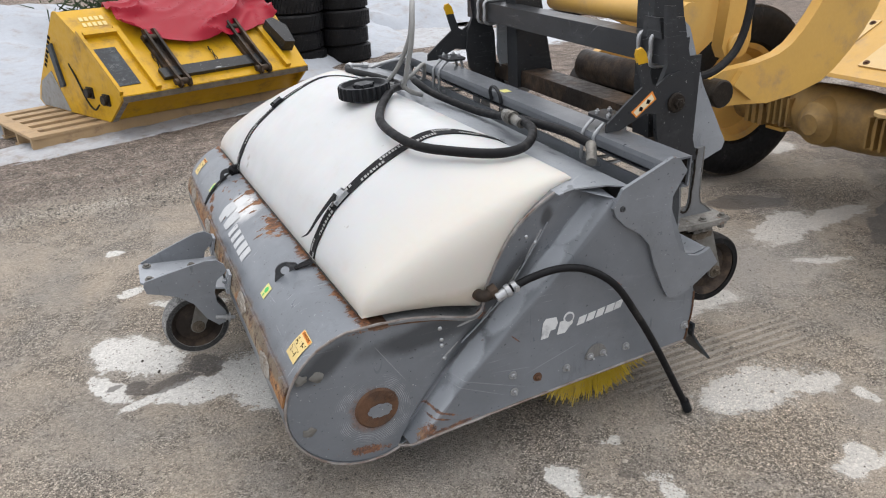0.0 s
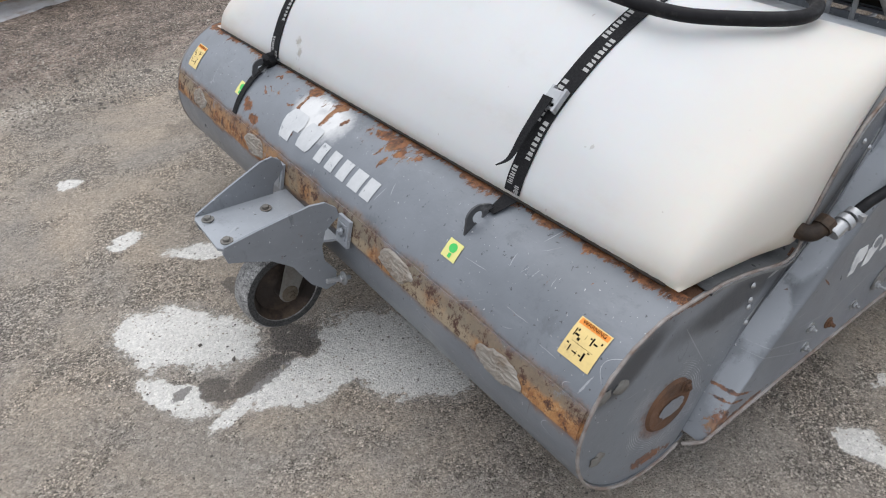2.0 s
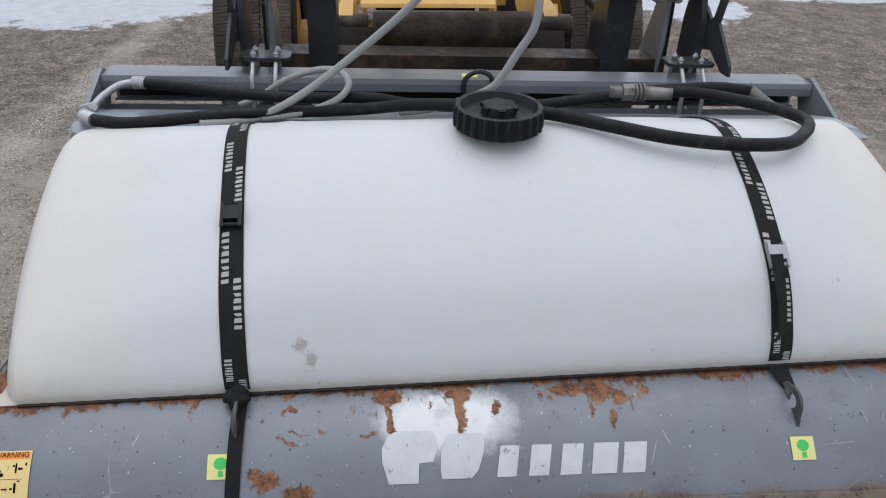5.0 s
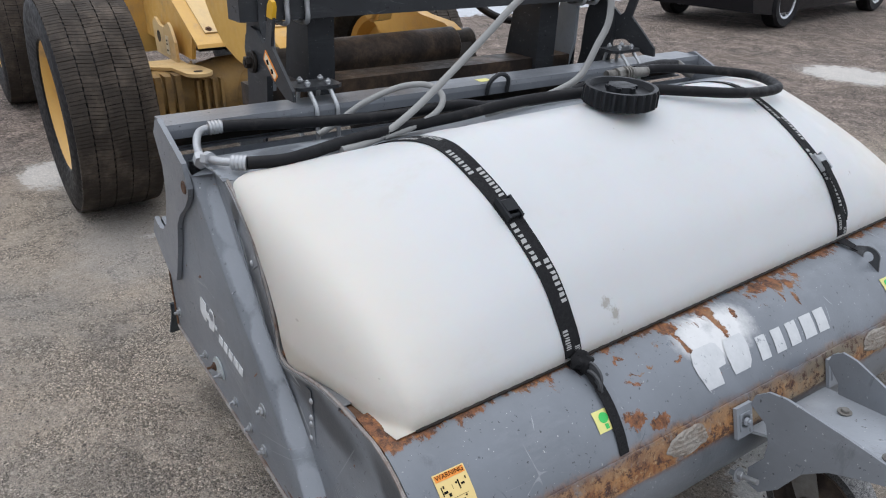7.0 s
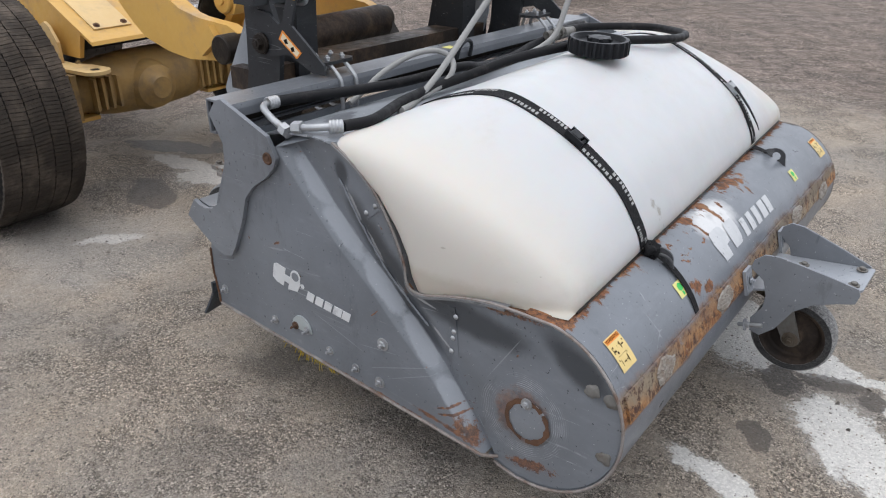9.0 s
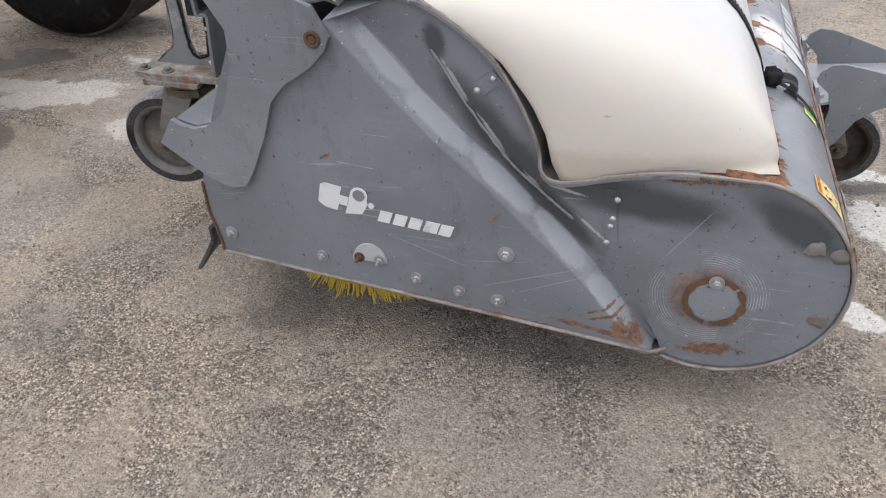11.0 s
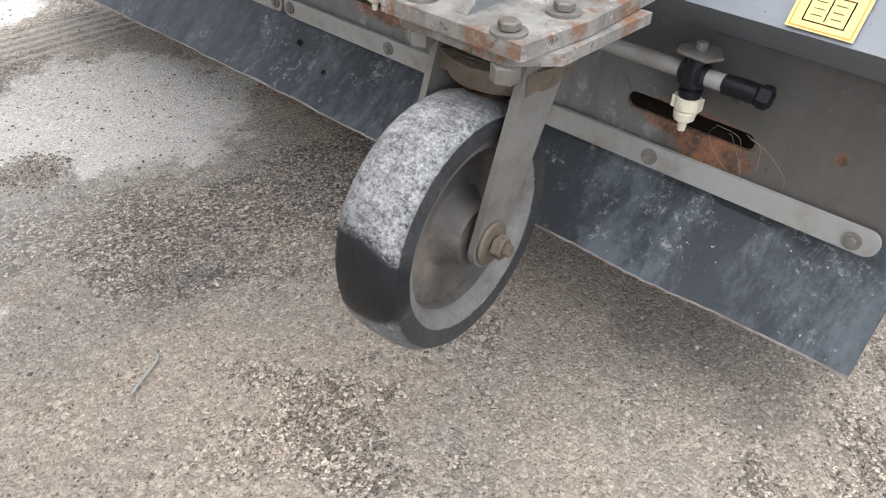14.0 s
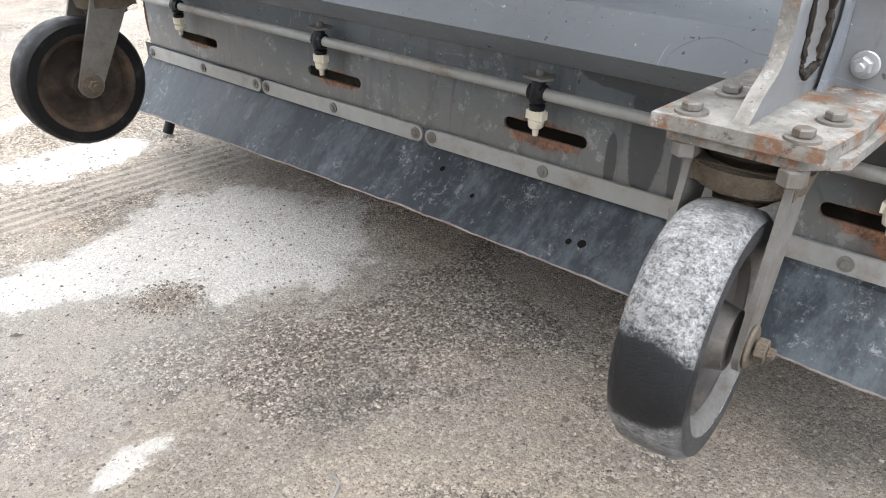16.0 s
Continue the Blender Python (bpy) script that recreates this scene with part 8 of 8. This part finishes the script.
def face_m(u, g, lift=0.0):
    """A frame on the sloping face: u along the bucket, g from the lip (0) to the ridge (1)."""
    return Matrix.Translation((0.051 + u - 0.095 * g, -0.308 + 0.573 * g, 0.405 + 0.490 * g)) @ Matrix.Rotation(math.atan2(0.490, 0.573), 4, "X") @ Matrix(((1, -0.126, 0, 0), (0, 1, 0, 0), (0, 0, 1, 0), (0, 0, 0, 1))) @ Matrix.Translation((0, 0, lift))


SLOPE = math.hypot(0.573, 0.490)
SIDE = [(-0.308, 0.405), (-0.312, 0.372), (-0.02, 0.150), (1.30, 0.150), (1.38, 0.20), (1.30, 0.34), (0.66, 1.060), (0.625, 1.080), (0.570, 1.072), (0.264, 0.896)]
part("side_wall", side_yz(bmesh.new(), SIDE, -0.02, 0.0, -0.165), BRIGHTYELLOW, bucket, "yellow end wall with rust scuffs", bevel=0.004)
part("side_wall", side_yz(bmesh.new(), SIDE, 1.86, 1.88), BRIGHTYELLOW, bucket, "yellow end wall", bevel=0.004)
shell = bmesh.new()
side_yz(shell, [(-0.300, 0.395), (-0.300, 0.412), (0.264, 0.894), (0.590, 1.072), (0.64, 1.060), (1.28, 0.34), (1.25, 0.33), (0.62, 1.040), (0.28, 0.880)], -0.002, 1.87, -0.165, 0.0)
part("shell", shell, BRIGHTYELLOW, bucket, "yellow bucket shell", bevel=0.004)
part("under_plate", side_yz(bmesh.new(), [(-0.20, 0.372), (-0.18, 0.372), (0.04, 0.150), (0.02, 0.150)], 0.0, 1.86, -0.165, 0.0), BRIGHTYELLOW, bucket, "recessed yellow under plate")
part("lip_edge", side_yz(bmesh.new(), [(-0.316, 0.412), (-0.316, 0.368), (-0.19, 0.372), (-0.19, 0.385), (-0.29, 0.392), (-0.29, 0.412)], 0.045, 1.88), BRIGHTYELLOW, bucket, "yellow lip", bevel=0.003)
part("wear_edge", side_yz(bmesh.new(), [(-0.322, 0.402), (-0.322, 0.352), (-0.317, 0.352), (-0.317, 0.402)], 0.045, 1.88), MUD, bucket, "worn steel lip edge")
part("end_edge", side_yz(bmesh.new(), [(-0.318, 0.405), (-0.318, 0.370), (-0.024, 0.146), (-0.01, 0.16), (-0.29, 0.385)], 0.0, 0.045, -0.165), WORN, bucket, "worn dark end edge")
for u, w in ((-0.02, 0.03), (0.30, 0.05), (1.60, 0.05)):
    bm = bmesh.new()
    box(bm, (0, 0.02, 0), (w, SLOPE + 0.01, 0.045), face_m(u, 0))
    part("rib", bm, BRIGHTYELLOW, bucket, "yellow rib", bevel=0.005)
bm = bmesh.new()
box(bm, (0.0, 0, 0), (0.30, 0.04, 0.05), face_m(0.02, 0.92))
part("rib", bm, BRIGHTYELLOW, bucket, "yellow cross rib", bevel=0.005)
bm = bmesh.new()
box(bm, (0.03, SLOPE * 0.15, 0.0), (0.215, SLOPE * 0.74, 0.006), face_m(0, 0))
part("grip_patch", bm, FLAP, bucket, "worn black grip patch")
for u in (0.50, 1.30):
    bm = bmesh.new()
    for du in (0.0, 0.085):
        mm = face_m(u + du, 0) @ Matrix.Rotation(radians(90), 4, "Z") @ Matrix.Rotation(radians(90), 4, "X")
        plate_xy(bm, [(-0.02, 0.01), (0.05, 0.0), (0.60, 0.0), (0.66, 0.06), (0.62, 0.11), (0.52, 0.10), (0.10, 0.085), (0.0, 0.10), (-0.035, 0.06)], 0.0, 0.022, mm)
    box(bm, (-0.02, 0.16, 0.0), (0.09, 0.62, 0.035), face_m(u, 0))
    cyl(bm, 0.030, 0.15, face_m(u, 0) @ axis_x(-0.035, 0.02, 0.055), 18, 0.004)
    cyl(bm, 0.030, 0.15, face_m(u, 0) @ axis_x(-0.035, 0.56, 0.060), 18, 0.004)
    part("mounting_bracket", bm, BROWNGREASE, bucket, "black greasy mounting bracket", bevel=0.004)
bm = bmesh.new()
box(bm, (0.42, 0.10, 0.004), (1.45, 0.21, 0.045), face_m(0, 0))
part("cross_bar", bm, DARKPAINT, bucket, "black cross bar", bevel=0.006)
bm = bmesh.new()
plate_xy(bm, [(0.0, 0.10), (0.10, 0.08), (0.14, 0.30), (0.06, 0.42), (-0.03, 0.40)], 0.02, 0.15, face_m(1.68, 0.15))
part("motor_cover", bm, DARKPAINT, bucket, "black end cover", bevel=0.01)
mend = Matrix(((1, -0.165, 0, 0), (0, 1, 0, 0), (0, 0, 1, 0), (0, 0, 0, 1)))
for y, z in ((0.235, 0.388), (-0.05, 0.352)):
    bm = bmesh.new()
    box(bm, (-0.035, y - 0.055, z - 0.05), (-0.02, y + 0.055, z + 0.05), mend)
    cyl(bm, 0.045, 0.03, mend @ axis_x(-0.065, y, z), 18, 0.004)
    part("bearing", bm, GREASE, bucket, "black flanged bearing", bevel=0.004)
bm = bmesh.new()
side_yz(bm, [(0.70, 0.40), (0.78, 0.38), (0.86, 0.76), (0.78, 0.79)], -0.045, -0.022, -0.165)
part("end_bar", bm, FLAP, bucket, "black rubber bar")
bm = bmesh.new()
side_yz(bm, [(0.72, 0.155), (1.28, 0.155), (1.34, 0.21), (1.22, 0.40), (0.95, 0.52)], -0.024, -0.021, -0.165)
part("bare_patch", bm, GALV, bucket, "scraped bare grey lower corner")
for i in range(7):
    bm = bmesh.new()
    y0, z0 = 0.80 + 0.035 * i, 0.84 - 0.045 * i
    side_yz(bm, [(y0, z0), (y0 + 0.022, z0 - 0.028), (y0 + 0.06, z0 - 0.005), (y0 + 0.038, z0 + 0.023)], -0.023, -0.0205, -0.165)
    part("letter_bar", bm, INK, bucket, smooth=False)
bm = bmesh.new()
for i in range(5):
    for k in range(2):
        box(bm, (0.06 + i * 0.045, 0.05 + k * 0.09, 0.0), (0.09 + i * 0.045, 0.11 + k * 0.09, 0.0015), Matrix.Translation((-0.02, 0.30, 0.918)) @ Matrix.Rotation(math.atan2(0.178, 0.326), 4, "X"))
part("pictograms", bm, LABEL, bucket, "faded pictogram label")
bm = bmesh.new()
tube(bm, spline([(-0.11, 0.55, 0.62), (-0.10, 0.42, 0.48), (-0.08, 0.32, 0.30), (-0.07, 0.18, 0.24), (-0.06, 0.05, 0.30)], 6), 0.008, 8)
part("grease_hose", bm, RUBBER, bucket, "thin black hose")
for u, n in ((0.46, 5), (1.0, 6)):
    bm = bmesh.new()
    for i in range(n):
        cc = face_m(u + 0.004 * math.sin(i), 0.50 - 0.055 * i, 0.02).translation
        tube(bm, [cc + Vector((0.011 * math.cos(t) if i % 2 else 0.004 * math.cos(t), 0.016 * math.sin(t), 0.018 * math.sin(t))) for t in (k * math.pi / 5 for k in range(11))], 0.004, 5)
    part("chain", bm, GREASE, bucket, "short hanging chain")

# red tarpaulin thrown over the bucket
tp = bmesh.new()
NU, NV = 90, 56
g = []
for i in range(NU + 1):
    row = []
    for j in range(NV + 1):
        u, v = i / NU, j / NV
        low = 0.02 + 0.26 * math.sin(math.pi * u ** 0.8) + 0.12 * u + 0.035 * noise.noise(Vector((u * 3.5, 0, 3)))
        x = 0.33 + 1.50 * u + 0.10 * (1 - v) * (u - 0.3) + 0.03 * noise.noise(Vector((u * 4, v * 4, 9)))
        s = -0.75 + v * (0.75 + low)
        if s < -0.33:
            y, z = 0.62 - (s + 0.33) * 0.75, 1.085 + (s + 0.33) * 0.55
        elif s < 0:
            y, z = 0.264 - s * 0.98, 0.905 - s * 0.50
        else:
            y, z = 0.264 - s * 0.76, 0.905 - s * 0.65
        p = Vector((u * 1.8 + v * 1.5, v * 2.0 - u * 0.9, 2))
        ridge = (1 - abs(noise.noise(p * 1.3)) * 1.6) ** 3
        ridge2 = (1 - abs(noise.noise(Vector((p.x * 3.2, p.y * 1.1, 5)))) * 1.8) ** 3
        lift = 0.028 + 0.090 * max(0, ridge) ** 1.2 + 0.018 * max(0, ridge2) ** 1.2 + 0.05 * math.sin(math.pi * u) * (1 - 0.5 * v)
        row.append(tp.verts.new((x, y - 0.55 * lift, z + 0.80 * lift)))
    g.append(row)
for a, b in zip(g, g[1:]):
    for j in range(NV):
        tp.faces.new((a[j], a[j + 1], b[j + 1], b[j]))
geo = bmesh.ops.extrude_face_region(tp, geom=list(tp.faces))
for v in geo["geom"]:
    if isinstance(v, bmesh.types.BMVert):
        v.co.z -= 0.004
tarp = part("red_tarpaulin", tp, RED)
tarp.matrix_basis = BM
tagged(tarp, "crumpled red plastic tarpaulin thrown over the bucket", "tarpaulin")

# ---- stacks of old tyres ----
def tyre_ring(x, y, z, r, w, seed):
    bm = bmesh.new()
    m = Matrix.Translation((x, y, z)) @ Matrix.Rotation(seed, 4, "Z")
    lathe(bm, [(r * 0.60, 0.01), (r * 0.66, 0.0), (r * 0.90, 0.0), (r * 0.96, w * 0.10), (r * 0.985, w * 0.2), (r * 0.985, w * 0.8), (r * 0.96, w * 0.90), (r * 0.90, w), (r * 0.66, w), (r * 0.60, w - 0.01), (r * 0.64, w * 0.5), (r * 0.60, 0.01)], m, 48)
    for k, (z0, z1) in enumerate(((0.10, 0.34), (0.38, 0.62), (0.66, 0.90))):
        for i in range(44):
            a0 = 2 * math.pi * (i + 0.5 * (k % 2)) / 44
            a1 = a0 + 2 * math.pi / 44 * 0.68
            vs = [bm.verts.new(m @ Vector((rr * math.cos(a), rr * math.sin(a), zz * w))) for rr in (r * 0.97, r) for a, zz in ((a0, z0), (a1, z0), (a1 + 0.03, z1), (a0 + 0.03, z1))]
            for f in ((4, 5, 6, 7), (0, 1, 5, 4), (1, 2, 6, 5), (2, 3, 7, 6), (3, 0, 4, 7)):
                bm.faces.new([vs[q] for q in f])
    ob = part("stacked_tyre", bm, RUBBER)
    return tagged(ob, "old black car tyre lying in a stack", "tyre", "stacked tyres")


for sx, sy, nn in ((2.66, 8.10, 5), (2.02, 8.02, 5), (1.45, 8.25, 5)):
    for i in range(nn):
        tyre_ring(sx + 0.02 * math.sin(i * 2.1 + sx), sy + 0.02 * math.cos(i * 1.7), 0.005 + i * 0.222, 0.34, 0.215, i * 0.9 + sx)

# ---- snow banks and bare earth ----
def bank(name, label, cat, cx, cy, rx, ry, hgt, rot, material, seed, base=-0.02):
    bm = bmesh.new()
    n = 64
    grid = {}
    for i in range(n + 1):
        for j in range(n + 1):
            u, v = -1 + 2 * i / n, -1 + 2 * j / n
            p = Vector((u * 2.4, v * 2.4, seed))
            d = math.hypot(u, v) + 0.22 * noise.noise(p * 1.3) + 0.08 * noise.noise(p * 5)
            h = max(0.0, 1 - d)
            z = hgt * (h ** 0.7) * (1 + 0.35 * noise.noise(p * 3)) + (0.02 * noise.noise(p * 14) if h > 0 else 0)
            grid[i, j] = bm.verts.new((u * rx, v * ry, z + (base if h <= 0 else 0.0)))
    for i in range(n):
        for j in range(n):
            bm.faces.new((grid[i, j], grid[i + 1, j], grid[i + 1, j + 1], grid[i, j + 1]))
    ob = part(name, bm, material)
    ob.matrix_basis = Matrix.Translation((cx, cy, 0)) @ Matrix.Rotation(radians(rot), 4, "Z")
    return tagged(ob, label, cat, kind="structure")


bank("snow_bank", "old melting snow bank along the yard", "snow", -1.9, 10.6, 7.5, 4.6, 0.75, 10, SNOW, 1.0)
bank("snow_bank", "dirty snow heap behind the tyres", "snow", 6.2, 13.5, 5.5, 3.6, 0.9, -5, SNOW, 4.0)
bank("snow_strip", "ridge of grey ice along the pallet", "snow", 0.15, 5.86, 2.9, 0.42, 0.05, 21, DIRTYSNOW, 7.0)
bank("snow_strip", "thin grey ice behind the bucket", "snow", 3.4, 9.3, 2.6, 1.1, 0.05, 0, DIRTYSNOW, 8.0)
bank("earth_mound", "brown bare earth mound in the snow", "earth", -1.15, 10.4, 1.2, 0.9, 0.42, 0, EARTH, 9.0)
bank("gravel_heap", "dark gravel in the snow", "gravel", 4.6, 11.2, 1.0, 0.5, 0.25, 0, EARTH, 11.0)
# low conifer twigs behind the bucket
tw = bmesh.new()
rnd = random.Random(8)
for i in range(900):
    c = Vector((0.15 + rnd.gauss(0, 0.38), 9.0 + rnd.gauss(0, 0.25), 0.75 + abs(rnd.gauss(0, 0.30))))
    d = Vector((rnd.gauss(0, 1), rnd.gauss(0, 1), rnd.gauss(0.2, 0.6))).normalized() * rnd.uniform(0.06, 0.13)
    w = d.orthogonal().normalized() * 0.012
    tw.faces.new([tw.verts.new(p) for p in (c - d + w, c - d - w, c + d * 1.0, c + d * 0.6 + w)])
for i in range(14):
    a = rnd.uniform(0, 6.28)
    tube(tw, [(0.15, 9.0, 0.35), (0.15 + 0.2 * math.cos(a), 9.0 + 0.2 * math.sin(a), 0.75), (0.15 + 0.5 * math.cos(a), 9.0 + 0.4 * math.sin(a), 1.15)], 0.012, 5)
bush = part("low_conifer", tw, GREENLEAF, smooth=False)
tagged(bush, "low dark green conifer on an earth mound", "shrub")

# a dry twig on the asphalt
twig = hose("dry_twig", "thin dry pale twig on the asphalt", [(1.986, 1.440, 0.005), (1.987, 1.462, 0.005), (2.010, 1.478, 0.005), (2.033, 1.489, 0.005), (2.052, 1.501, 0.005)], 0.0022, CABLEGREY, Matrix.Identity(4), category="twig")

# ---- parked car at the far side ----
CM = Matrix.Translation((6.10, -8.15, 0)) @ Matrix.Rotation(radians(95), 4, "Z")
car = thing("parked_car", "black car with silver alloy wheels parked far off", "car", CM)
bm = bmesh.new()
plate_xz(bm, [(-2.2, 0.30), (-2.25, 0.60), (-2.15, 0.90), (-1.2, 1.00), (-0.5, 1.42), (0.9, 1.45), (1.7, 1.05), (2.2, 0.92), (2.3, 0.55), (2.2, 0.25), (1.8, 0.20), (-1.8, 0.20)], -0.88, 0.88)
part("body", bm, CARPAINT, car, "black glossy body", bevel=0.06)
bm = bmesh.new()
plate_xz(bm, [(-1.05, 1.02), (-0.48, 1.38), (0.85, 1.40), (1.5, 1.06)], -0.885, 0.885)
part("side_windows", bm, DARKGLASS, car, "dark windows")
for x in (-1.35, 1.40):
    for y, o in ((0.80, 1), (-0.80, -1)):
        w = new("wheel")
        w.parent = car
        m = axis_y(x, y, 0.33)
        bm = bmesh.new()
        lathe(bm, [(0.21, -0.10), (0.30, -0.11), (0.33, -0.08), (0.33, 0.08), (0.30, 0.11), (0.21, 0.10)], m, 40)
        part("tyre", bm, RUBBER, w)
        bm = bmesh.new()
        lathe(bm, [(0.0, 0.03 * o), (0.05, 0.05 * o), (0.06, 0.02 * o), (0.05, 0.0)], m, 20)
        lathe(bm, [(0.185, 0.09 * o), (0.215, 0.10 * o), (0.215, -0.09 * o), (0.185, -0.06 * o), (0.185, 0.09 * o)], m, 36)
        for i in range(10):
            a = 2 * math.pi * i / 10
            box(bm, (0.04, -0.014, 0.05), (0.20, 0.014, 0.075), (m if o > 0 else m @ Matrix.Rotation(math.pi, 4, "X")) @ Matrix.Rotation(a, 4, "Z"))
        part("rim", bm, ALLOY, w, "silver spoked rim")
